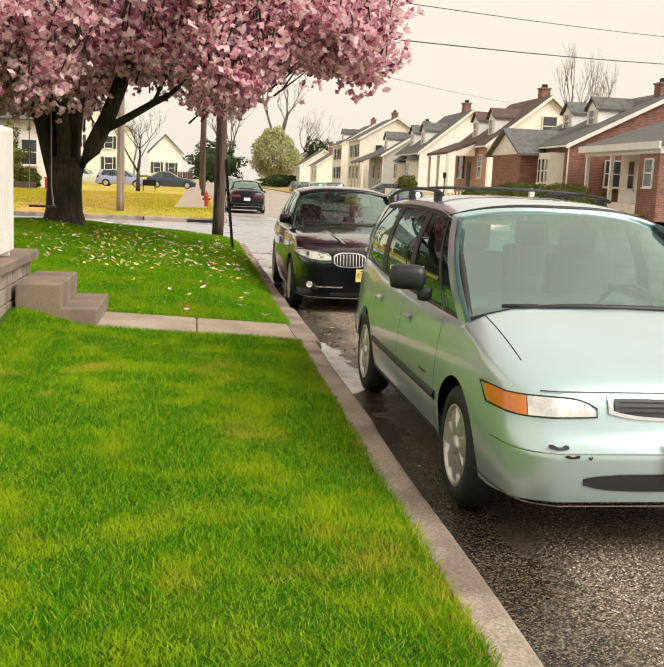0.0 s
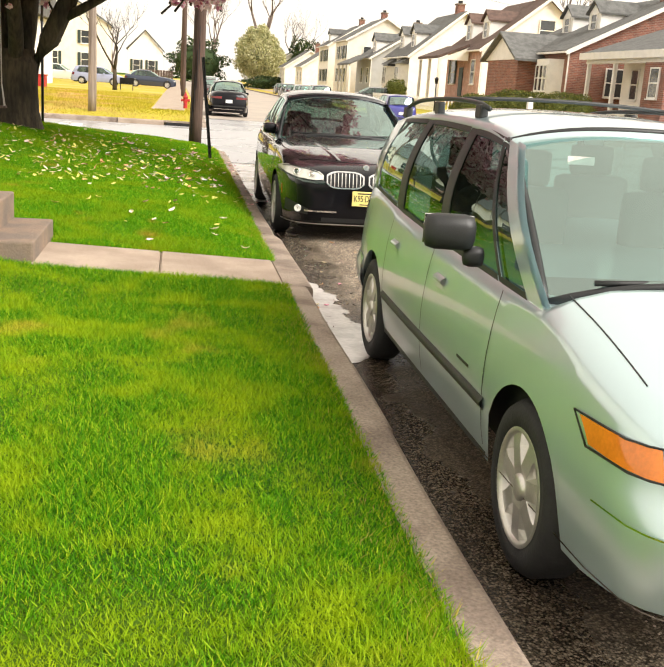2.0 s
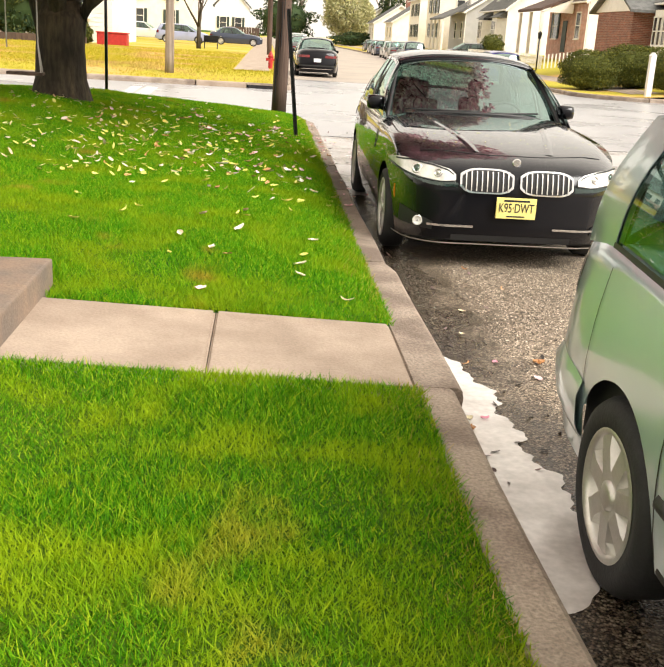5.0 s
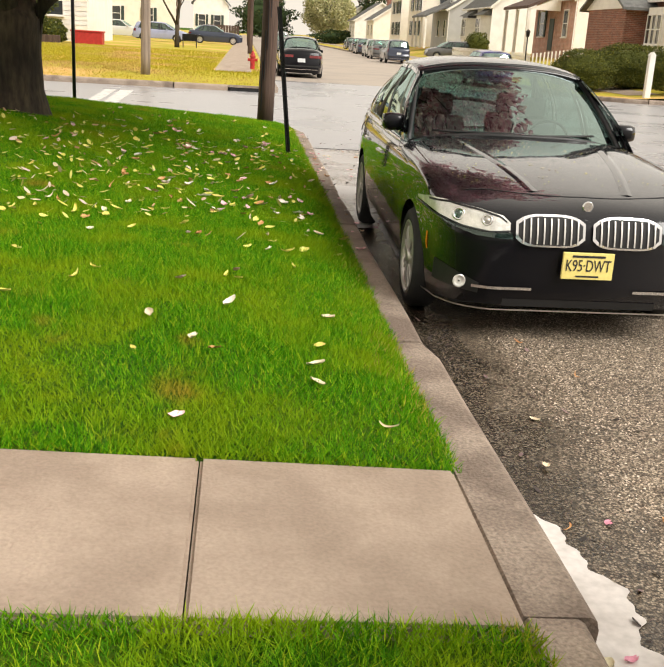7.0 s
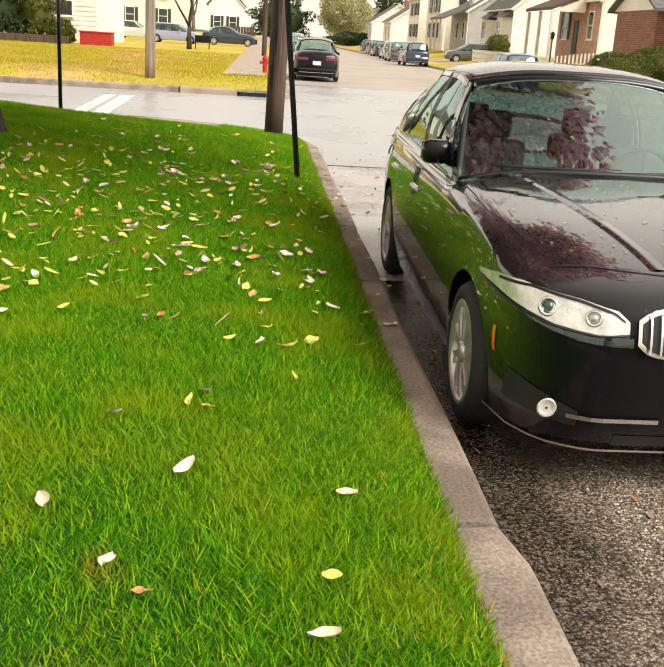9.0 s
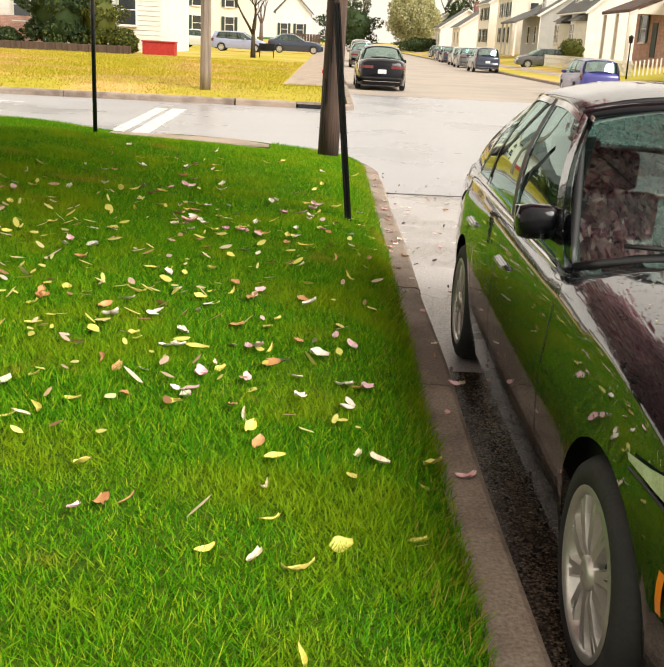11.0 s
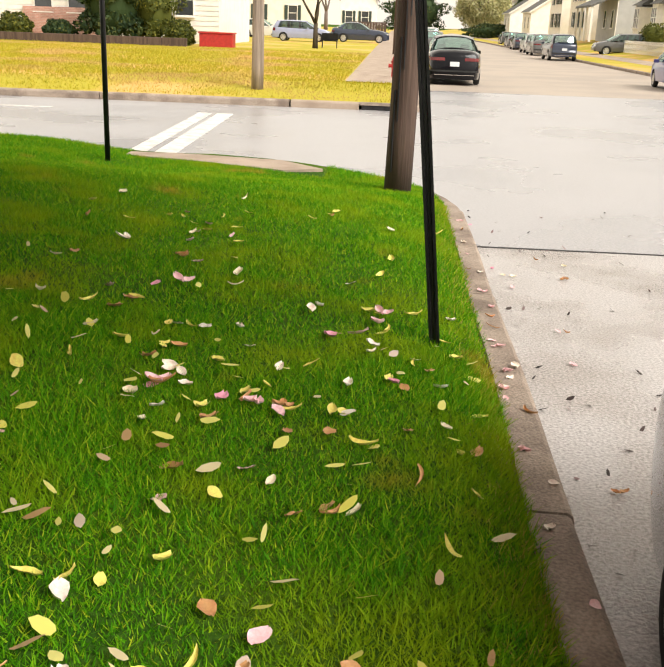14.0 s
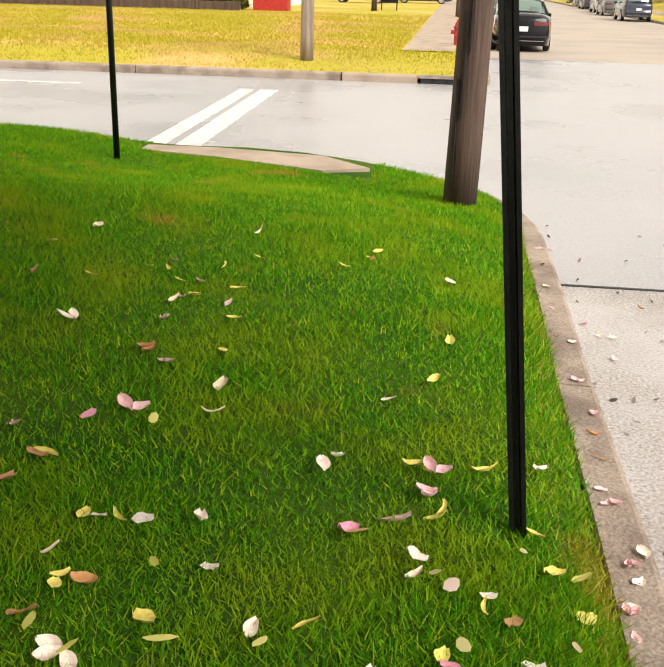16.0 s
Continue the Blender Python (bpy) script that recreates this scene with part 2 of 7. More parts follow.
M["siding_g"] = mat("grey_blue_siding", (0.40, 0.40, 0.40), 0.6, var=0.06, scale=1.5, fine=25)
M["siding_t"] = mat("tan_siding", (0.80, 0.74, 0.64), 0.6, var=0.06, scale=1.5, fine=25)
M["mortar"] = mat("grey_mortar", (0.30, 0.22, 0.19), 0.9, var=0.15)
M["brick"] = mat("red_brown_brick", (0.30, 0.105, 0.065), 0.85, var=0.22, scale=9, fine=60, color2=(0.17, 0.06, 0.045), rand=0.35)
M["shingle_g"] = mat("grey_shingles", (0.13, 0.13, 0.125), 0.9, var=0.2, scale=3, fine=40, rand=0.12)
M["shingle_b"] = mat("brown_shingles", (0.12, 0.075, 0.06), 0.9, var=0.2, scale=3, fine=40, rand=0.12)
M["dark"] = mat("dark_void", (0.012, 0.012, 0.013), 0.7)
M["shutter"] = mat("dark_green_shutter", (0.03, 0.05, 0.045), 0.6)
M["red"] = mat("faded_red_paint", (0.42, 0.022, 0.02), 0.5, var=0.15, scale=6, fine=40)
M["glass"] = glass_mat("car_glass", (0.42, 0.60, 0.56), sheen=0.30)
M["glass_dark"] = glass_mat("tinted_car_glass", (0.26, 0.32, 0.30), sheen=0.10)
M["pane"] = mat("house_window_pane", (0.05, 0.055, 0.06), 0.06, var=0.1, spec=0.8)
M["lamp_glass"] = glass_mat("clear_lens", (0.93, 0.95, 0.95))
M["silver"] = mat("silver_green_car_paint", (0.54, 0.68, 0.71), 0.28, metal=0.62, var=0.02, scale=2, fine=400, coat=1.0)
M["black_paint"] = lacquer("black_car_lacquer", (0.003, 0.003, 0.005), 0.012, 0.95, 2.3)
M["white_car"] = mat("white_car_paint", (0.62, 0.62, 0.60), 0.3, var=0.02, coat=0.8)
M["blue_car"] = mat("blue_car_paint", (0.05, 0.05, 0.26), 0.3, var=0.03, coat=0.9)
M["navy_car"] = mat("navy_car_paint", (0.02, 0.03, 0.06), 0.3, var=0.03, coat=0.9)
M["pale_blue_car"] = mat("pale_blue_car_paint", (0.30, 0.33, 0.48), 0.3, var=0.03, coat=0.9)
M["grey_car"] = mat("grey_car_paint", (0.10, 0.10, 0.10), 0.3, var=0.03, coat=0.9)
M["maroon_car"] = mat("dark_grey_green_car_paint", (0.045, 0.05, 0.05), 0.28, var=0.03, coat=0.9)
M["rubber"] = mat("tyre_rubber", (0.018, 0.018, 0.019), 0.75, var=0.2, scale=10, fine=80, bump=0.2)
M["plastic"] = mat("black_plastic", (0.016, 0.017, 0.018), 0.45, var=0.15, fine=200, bump=0.1)
M["chrome"] = mat("chrome", (0.75, 0.75, 0.76), 0.12, metal=1.0, var=0.02)
M["alloy"] = mat("silver_alloy", (0.62, 0.60, 0.57), 0.35, metal=0.75, var=0.05, scale=12, fine=90)
M["amber"] = mat("amber_lens", (0.80, 0.22, 0.02), 0.15, var=0.08, fine=90, coat=0.6)
M["tail_red"] = mat("red_lens", (0.14, 0.006, 0.008), 0.15, coat=0.6)
M["reflector"] = mat("lamp_reflector", (0.82, 0.82, 0.78), 0.22, metal=0.6, var=0.12, scale=20, fine=120)
M["plate"] = mat("yellow_number_plate", (0.80, 0.68, 0.22), 0.5, var=0.05)
M["plate_w"] = mat("white_number_plate", (0.65, 0.68, 0.70), 0.5, var=0.05)
M["ink"] = mat("black_ink", (0.015, 0.015, 0.02), 0.6)
M["cloth"] = mat("grey_seat_cloth", (0.13, 0.13, 0.125), 0.9, var=0.12, fine=120)
M["leather"] = mat("black_seat_leather", (0.02, 0.02, 0.022), 0.5, var=0.15, fine=120)
# Pale base colour stands in for the sky mirrored in the water.
M["sky_pale_film"] = mat("gutter_water", (0.74, 0.70, 0.67), 0.14, var=0.10, scale=4, fine=26, bump=0.15, color2=(0.56, 0.52, 0.49), spec=1.0)
M["grass"] = island_mat("grass_blades", [(0.0, (0.03, 0.15, 0.002)), (0.4, (0.085, 0.28, 0.004)), (0.75, (0.19, 0.42, 0.006)), (1.0, (0.45, 0.54, 0.02))], 0.65, trans=0.3, spec=0.12,
                       field=((0.52, 0.44, 0.04), 1.7, 0.60, 0.76), field2=((0.33, 0.46, 0.008), 2.9, 0.47, 0.66))
# Greener copy of the grass, its tone painted to balance the crown's shade.
M["grass_shade_toned"] = island_mat("greener_shade_toned_grass", [(0.0, (0.03, 0.16, 0.002)), (0.45, (0.09, 0.32, 0.003)), (0.8, (0.19, 0.43, 0.005)), (1.0, (0.44, 0.53, 0.02))], 0.65, trans=0.3, spec=0.12,
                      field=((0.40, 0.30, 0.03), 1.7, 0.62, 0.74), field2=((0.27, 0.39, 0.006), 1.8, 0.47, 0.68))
M["dry_fringe"] = island_mat("dry_kerb_grass", [(0.0, (0.30, 0.28, 0.03)), (0.6, (0.46, 0.38, 0.05)), (1.0, (0.56, 0.42, 0.12))], 0.7, trans=0.3)
M["far_grass"] = island_mat("dry_grass_blades", [(0.0, (0.26, 0.28, 0.008)), (0.6, (0.44, 0.37, 0.015)), (1.0, (0.52, 0.39, 0.05))], 0.7, trans=0.3, field=((0.50, 0.34, 0.12), 0.25, 0.50, 0.62))
M["petal"] = island_mat("magnolia_petals", [(0.0, (0.74, 0.70, 0.12)), (0.5, (0.80, 0.76, 0.24)), (0.8, (0.78, 0.62, 0.52)), (0.92, (0.56, 0.36, 0.16)), (1.0, (0.35, 0.18, 0.08))], 0.6, trans=0.25)
M["blossom"] = island_mat("pink_magnolia_blossom", [(0.0, (0.95, 0.84, 0.84)), (0.45, (0.92, 0.66, 0.70)), (0.78, (0.76, 0.38, 0.48)), (0.93, (0.42, 0.13, 0.22)), (1.0, (0.18, 0.05, 0.09))], 0.6, trans=0.45, field=((0.58, 0.22, 0.34), 0.30, 0.55, 0.72))
M["pear"] = island_mat("pale_yellow_blossom", [(0.0, (0.60, 0.56, 0.34)), (0.6, (0.52, 0.50, 0.26)), (1.0, (0.22, 0.26, 0.10))], 0.7, trans=0.3)
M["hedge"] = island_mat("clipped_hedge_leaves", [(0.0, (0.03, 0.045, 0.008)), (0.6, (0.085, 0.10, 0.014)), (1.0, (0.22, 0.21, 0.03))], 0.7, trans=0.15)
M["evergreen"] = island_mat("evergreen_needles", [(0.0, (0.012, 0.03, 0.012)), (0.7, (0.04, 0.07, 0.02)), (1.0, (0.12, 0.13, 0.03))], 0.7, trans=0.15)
M["twig"] = mat("bare_twigs", (0.16, 0.12, 0.10), 0.9, var=0.2)

# ---- building blocks ----
RNG = np.random.default_rng(7)


def part(name, bm, material, parent=None, label="", smooth=False, kind=""):
    """Links a bmesh as one mesh object under a thing or part."""
    me = bpy.data.meshes.new(name)
    bm.normal_update()
    bm.to_mesh(me)
    bm.free()
    me.materials.append(material)
    if smooth:
        me.polygons.foreach_set("use_smooth", [True] * len(me.polygons))
    ob = new(name, me)
    ob.parent = parent
    return tagged(ob, label, kind=kind)


def share(name, me, parent, m):
    """A piece on shared mesh data."""
    ob = new(name, me)
    ob.parent = parent
    ob.matrix_basis = m
    return ob


def thing(name, label, category, m=None, group="", kind=""):
    ob = new(name)
    ob.empty_display_size = 0.1
    if m is not None:
        ob.matrix_basis = m
    return tagged(ob, label, category, group, kind)


def box(bm, x0, x1, y0, y1, z0, z1, bevel=0.0):
    r = bmesh.ops.create_cube(bm, size=1)
    vs = r["verts"]
    for v in vs:
        v.co = Vector((x0 + (v.co.x + 0.5) * (x1 - x0), y0 + (v.co.y + 0.5) * (y1 - y0), z0 + (v.co.z + 0.5) * (z1 - z0)))
    if bevel:
        es = list({e for v in vs for e in v.link_edges})
        bmesh.ops.bevel(bm, geom=es, offset=bevel, segments=2, affect="EDGES", profile=0.6)
    return bm


def boxes(*args, bevel=0.0):
    bm = bmesh.new()
    for a in args:
        box(bm, *a, bevel=bevel)
    return bm


def prism(pts, axis, a, b, bm=None):
    """A polygon of 2D points drawn out along an axis from a to b."""
    bm = bm or bmesh.new()
    def at(p, v):
        return {"x": (v, p[0], p[1]), "y": (p[0], v, p[1]), "z": (p[0], p[1], v)}[axis]
    lo = [bm.verts.new(at(p, a)) for p in pts]
    hi = [bm.verts.new(at(p, b)) for p in pts]
    k = len(pts)
    bm.faces.new(lo), bm.faces.new(hi[::-1])
    for i in range(k):
        bm.faces.new((lo[i], hi[i], hi[(i + 1) % k], lo[(i + 1) % k]))
    bmesh.ops.recalc_face_normals(bm, faces=bm.faces)
    return bm


def grid(rows, bm=None, close=False):
    """A skin over rows of points."""
    bm = bm or bmesh.new()
    vs = [[bm.verts.new(p) for p in r] for r in rows]
    for a, b in zip(vs, vs[1:]):
        k = len(a)
        for i in range(k if close else k - 1):
            bm.faces.new((a[i], a[(i + 1) % k], b[(i + 1) % k], b[i]))
    return bm


def tube(bm, pts, radii, sides=8):
    """A tapered round limb along points."""
    rings = []
    up = Vector((0.3, 0.2, 1)).normalized()
    for i, p in enumerate(pts):
        d = (Vector(pts[min(i + 1, len(pts) - 1)]) - Vector(pts[max(i - 1, 0)])).normalized()
        a = d.cross(up if abs(d.dot(up)) < 0.95 else Vector((1, 0, 0))).normalized()
        b = d.cross(a)
        rings.append([Vector(p) + (a * math.cos(2 * math.pi * k / sides) + b * math.sin(2 * math.pi * k / sides)) * radii[i] for k in range(sides)])
    first = len(bm.verts)
    vs = [[bm.verts.new(p) for p in r] for r in rings]
    for a, b in zip(vs, vs[1:]):
        for k in range(sides):
            bm.faces.new((a[k], b[k], b[(k + 1) % sides], a[(k + 1) % sides]))
    bm.faces.new(vs[0]), bm.faces.new(vs[-1][::-1])
    return bm


def lathe(bm, prof, axis="x", n=32, centre=(0, 0, 0), close=False):
    """Turns a profile of (along, radius) about an axis."""
    rows = []
    for a, r in prof:
        ring = []
        for k in range(n):
            c, s = math.cos(2 * math.pi * k / n) * r, math.sin(2 * math.pi * k / n) * r
            ring.append(Vector(centre) + Vector({"x": (a, c, s), "y": (c, a, s), "z": (c, s, a)}[axis]))
        rows.append(ring)
    if close:
        rows.append(rows[0])
    grid(rows, bm, close=True)
    bmesh.ops.remove_doubles(bm, verts=bm.verts, dist=1e-5)
    return bm


def soup(name, verts, faces, material, parent=None, label="", smooth=False, kind="stuff"):
    me = bpy.data.meshes.new(name)
    nf, k = faces.shape
    me.vertices.add(len(verts)), me.loops.add(nf * k), me.polygons.add(nf)
    me.vertices.foreach_set("co", np.asarray(verts, dtype=np.float32).ravel())
    me.loops.foreach_set("vertex_index", faces.astype(np.int32).ravel())
    me.polygons.foreach_set("loop_start", np.arange(0, nf * k, k, dtype=np.int32))
    me.update(calc_edges=True)
    if smooth:
        me.polygons.foreach_set("use_smooth", [True] * nf)
    me.materials.append(material)
    ob = new(name, me)
    ob.parent = parent
    return tagged(ob, label, kind=kind)


def ease(a, b, v):
    t = np.clip((v - a) / (b - a), 0, 1)
    return t * t * (3 - 2 * t)


# ---- ground, roads, kerbs ----
CROSS0, CROSS1, ROADW = 26.6, 36.4, 11.2
RC = 41.8      # y of the kerb at the far right corner


KW = 0.19      # width of the kerb


def walk_z(x):
    return 0.185 + 0.05 * np.maximum(-x - KW, 0)


def lawn_z(x, y):
    """Height of the near lawn: a low bank rising from the kerb."""
    d = np.maximum(-x - KW, 0)
    bank = 0.20 * (1 - np.exp(-d / 0.18)) + 0.10 * (1 - np.exp(-d / 0.9)) + 0.06 * np.clip(d - 0.85, 0, 2.4)
    rise = 0.15 + 0.5 * ease(8.5, 12.5, y) + 0.35 * ease(12.5, 18.0, y)
    fall = 1 - ease(21.5, 25.4, y) * (0.68 + 0.3 * ease(-5.5, -3.4, x))
    swell = 0.012 * np.sin(x * 2.3 + y * 0.8) + 0.01 * np.sin(y * 1.9 - x)
    z = 0.155 + bank * rise * fall + swell * np.minimum(d, 1)
    z = z + 0.22 * np.exp(-((x + 4.0) / 1.3) ** 2 - ((y - 17.4) / 2.0) ** 2)
    near = np.exp(-(np.maximum(np.abs(y - 9.79 - 0.03 * x) - 0.5, 0) / 0.5) ** 2) * ease(-2.5, -2.15, x)
    z = z * (1 - near) + (walk_z(x) - 0.004) * near
    z = z + 0.17 * (1 - ease(-2.75, -2.1, x)) * np.exp(-((y - 9.2) / 1.4) ** 2)
    inside = (np.abs(y - 9.79 - 0.03 * x) < 0.5) & (x > -2.3)
    return np.where(inside, walk_z(x) - 0.06, z)


def right_z(x, y):
    return 0.15 + 1.05 * ease(12.5, 23.0, x)


def far_z(x, y):
    return 0.16 + 0.22 * ease(36.4, 40.0, y) + 0.05 * ease(44.0, 75.0, y)


def sheet(name, fn, x0, x1, y0, y1, nx, ny, material, label, corner=None):
    xs, ys = np.linspace(x0, x1, nx), np.linspace(y0, y1, ny)
    X, Y = np.meshgrid(xs, ys)
    if corner:
        X, Y = corner(X, Y)
    Z = fn(X, Y)
    v = np.stack([X, Y, Z], -1).reshape(-1, 3)
    i = np.arange((nx - 1) * (ny - 1))
    a = (i // (nx - 1)) * nx + i % (nx - 1)
    f = np.stack([a, a + 1, a + nx + 1, a + nx], -1)
    return soup(name, v, f, material, None, label, True, "structure")


RAD = 3.2      # radius of the street corner


def near_edge(y):
    """The x of the lawn's edge at the kerb, rounding the corner."""
    y = np.asarray(y, dtype=float)
    q = np.clip((y - (CROSS0 - RAD)) / RAD, 0, 1)
    return -KW - RAD * (1 - np.sqrt(np.maximum(1 - q * q, 0)))


def near_corner(X, Y):
    return np.where(X > -8, -8 + (X + 8) / (8 - KW) * (near_edge(Y) + 8), X), Y


ground = sheet("ground", lambda x, y: x * 0 - 0.03, -900, 900, -300, 1500, 40, 60, M["soil"], "bare ground running to the horizon")
road = sheet("road", lambda x, y: x * 0 + 0.0, -0.15, ROADW, -40, 16.0, 24, 120, M["asphalt"], "coarse damp grey-brown asphalt street")
# Painted sky sheen starts at the saloon's rear wheel, past the car's dark reflection.
road_wet = sheet("road_wet", lambda x, y: x * 0 + 0.0, -0.15, ROADW, 16.0, CROSS0 - 4.1, 24, 60, M["asphalt_mid"], "wet asphalt nearer the crossing, painted paler with sky reflection")
road_cross = sheet("road_crossing", lambda x, y: x * 0 - 0.002, -90, 90, CROSS0 - 4.1, CROSS1 + 8, 60, 30, M["asphalt_far"], "damp asphalt of the crossing street, painted pale with sky reflection")
road_far = sheet("road_far", lambda x, y: x * 0 + 0.0, -0.15, ROADW, CROSS1 + 8, 420, 10, 100, M["asphalt_sand"], "sandy pale asphalt street running away")
lawn = sheet("lawn", lawn_z, -40, -KW, -20, CROSS0 - 0.02, 260, 300, M["soil"], "green sloping front lawn", near_corner)
lawn_far = sheet("lawn_far", far_z, -120, -0.3, CROSS1 + 0.14, 420, 140, 160, M["dry_lawn"], "yellowing dry lawn across the crossing street")
def right_corner(X, Y):
    q = np.clip((RC + 2.4 - Y) / 2.4, 0, 1)
    e = ROADW + 0.15 + 2.35 * (1 - np.sqrt(np.maximum(1 - q * q, 0)))
    return e + (X - ROADW - 0.15) / (120 - ROADW - 0.15) * (120 - e), Y


lawn_right = sheet("lawn_right", right_z, ROADW + 0.15, 120, RC + 0.12, 420, 160, 260, M["dry_lawn"], "yellow-green verge rising to the houses", right_corner)
lawn_right_near = sheet("lawn_right_near", right_z, ROADW + 0.15, 60, -40, CROSS0 - 2, 30, 40, M["dry_lawn"], "verge across the street")


def kerb_piece(parent, pts, w=0.19, h=0.155, material=None):
    """A kerb stone with a rounded road edge, along a short run of plan points (its road side)."""
    bm = bmesh.new()
    rows = []
    for i, (x, y) in enumerate(pts):
        a, b = Vector(pts[max(i - 1, 0)]), Vector(pts[min(i + 1, len(pts) - 1)])
        d = (b - a).normalized()
        nrm = Vector((-d.y, d.x))
        prof = [(0.012, -0.1), (0.0, h - 0.045), (0.008, h - 0.014), (0.03, h), (w - 0.01, h + 0.004), (w, h - 0.01), (w, -0.1)]
        rows.append([(x + nrm.x * o, y + nrm.y * o, z) for o, z in prof])
    grid(rows, bm)
    bm.verts.ensure_lookup_table()
    k = 7
    bm.faces.new(bm.verts[:k]), bm.faces.new(bm.verts[-k:][::-1])
    bmesh.ops.recalc_face_normals(bm, faces=bm.faces)
    return part("kerb_stone", bm, material or M["concrete"], parent)


kerb = thing("kerb", "weathered brown concrete kerb with open joints", "kerb", kind="structure")
JOINTS = [-6.0, -3.0, 0.0, 3.05, 6.2, 9.37, 11.98, 15.33, 17.25, 20.3, 23.35]
for a, b in zip(JOINTS, JOINTS[1:]):
    wob = RNG.uniform(-0.008, 0.008)
    out = 0.05 if a == 9.37 else 0.0
    kerb_piece(kerb, [(wob + out * min(1.0, (b - y) / 0.25) + 0.006 * math.sin(y * 2.1), y) for y in np.linspace(a + 0.006, b - 0.006, 24)], w=0.19 + out, h=0.155 + RNG.uniform(-0.006, 0.006))
arc = [(-RAD + RAD * math.cos(t), CROSS0 - RAD + RAD * math.sin(t)) for t in np.linspace(0.0, math.pi / 2, 13)]
kerb_piece(kerb, arc[:7], h=0.13)
kerb_piece(kerb, arc[6:], h=0.06)
kerb_piece(kerb, [(-3.3, CROSS0), (-6.2, CROSS0)], h=0.05)
kerb_piece(kerb, [(-6.21, CROSS0), (-12, CROSS0)], h=0.12)
kerb_piece(kerb, [(-12.01, CROSS0), (-60, CROSS0)], h=0.14)
kerb_far = thing("kerb_far", "long low brown concrete kerb of the crossing street", "kerb", kind="structure")
for a, b in ((-60, -30), (-30, -18), (-18, -12), (-12, -7.5), (-7.5, -3.1), (-3.08, -1.5)):
    kerb_piece(kerb_far, [(a + 0.01, CROSS1), ((a + b) / 2, CROSS1), (b - 0.01, CROSS1)], h=0.16, material=M["walk"] if a == -3.08 else None)
kerb_piece(kerb_far, [(-0.3 + 0.3 * math.sin(t), CROSS1 + 0.6 - 0.6 * math.cos(t)) for t in np.linspace(0.2, 1.5, 6)], h=0.14)
kerb_piece(kerb_far, [(0.0, CROSS1 + 0.7), (0.0, 80.0), (0, 300.0)], h=0.14)
kerb_right = thing("kerb_right", "low concrete kerb across the street", "kerb", kind="structure")
kerb_piece(kerb_right, [(ROADW, y) for y in (400.0, 120.0, 60.0, RC + 2.45)], h=0.14)
kerb_piece(kerb_right, [(ROADW + 2.4 - 2.4 * math.cos(t), RC + 2.4 - 2.4 * math.sin(t)) for t in np.linspace(0, math.pi / 2, 8)], h=0.15)
kerb_piece(kerb_right, [(ROADW + 2.45, RC), (60.0, RC)], h=0.15)
kerb_piece(kerb_right, [(ROADW, 24.0), (ROADW, 0.0), (ROADW, -40.0)], h=0.15)
apron = part("kerb_ramp", prism([(-4.1, 26.1), (-3.2, 25.85), (-2.0, 25.35), (-1.55, 25.6), (-2.1, 26.2), (-3.3, 26.42), (-4.1, 26.42)], "z", 0.0, 0.185), M["walk"], None, "pale concrete kerb ramp at the corner", kind="structure")
inlet = thing("storm_drain", "dark kerb inlet of a storm drain", "storm drain", pose(-0.9, CROSS1, 0))
part("opening", boxes((-0.55, 0.55, 0.02, 0.3, 0.0, 0.1)), M["dark"], inlet)
part("lintel", boxes((-0.6, 0.6, 0.0, 0.32, 0.1, 0.165), bevel=0.01), M["concrete"], inlet)
for k in range(3):
    part("bar", boxes((-0.3 + k * 0.28, -0.27 + k * 0.28, 0.005, 0.03, 0.0, 0.1)), M["black_steel"], inlet)

# painted lines
lines = thing("crosswalk", "worn white crosswalk bars on the crossing street", "road marking", kind="structure")
part("bar", prism([(-4.52, 27.4), (-4.25, 27.4), (-4.45, 34.1), (-4.72, 34.1)], "z", 0.0, 0.006), M["paint_line"], lines)
part("bar", prism([(-4.12, 27.4), (-3.8, 27.4), (-4.0, 34.1), (-4.34, 34.1)], "z", 0.0, 0.006), M["paint_line"], lines)
part("stop_line", boxes((-14.0, -7.8, 33.9, 34.08, 0.0, 0.006)), M["paint_line"], lines)
seam = part("road_seam", boxes((0.02, 6.0, CROSS0 - 4.12, CROSS0 - 4.08, -0.02, 0.004)), M["dark"], None, "dark tar seam across the street", kind="structure")
# Puddle film; its paleness is the sky's reflection put into the colour.
water = part("gutter_water", grid([[(0.004 + 0.05 * (y < 10.2) * (y > 9.4), y, 0.004), (0.01 + max(0, math.sin(math.pi * (y - 7.75) / 2.75)) ** 0.45 * (0.44 - 0.09 * (y - 7.75) + 0.05 * math.sin(y * 3.3) + 0.03 * math.sin(y * 13 + 1) + 0.018 * math.sin(y * 31) + 0.01 * math.sin(y * 71)), y, 0.004)] for y in np.linspace(7.75, 10.5, 140)]), M["sky_pale_film"], None, "shallow puddle lying along the kerb, painted pale with reflected sky", kind="structure")

# walk and steps
walkway = thing("walkway", "pale concrete front walk from steps to kerb", "walkway", kind="structure")
for a, b in ((-2.1, -1.155), (-1.150, -0.2)):
    bm = bmesh.new()
    bmesh.ops.create_cube(bm, size=1)
    for v in bm.verts:
        t = v.co.x + 0.5
        x = a + t * (b - a)
        v.co = Vector((x, 9.28 + (v.co.y + 0.5) * 1.02 + 0.03 * x, float(walk_z(x)) if v.co.z > 0 else -0.05))
    bmesh.ops.bevel(bm, geom=list(bm.edges), offset=0.012, segments=2, affect="EDGES")
    part("slab", bm, M["walk"], walkway)
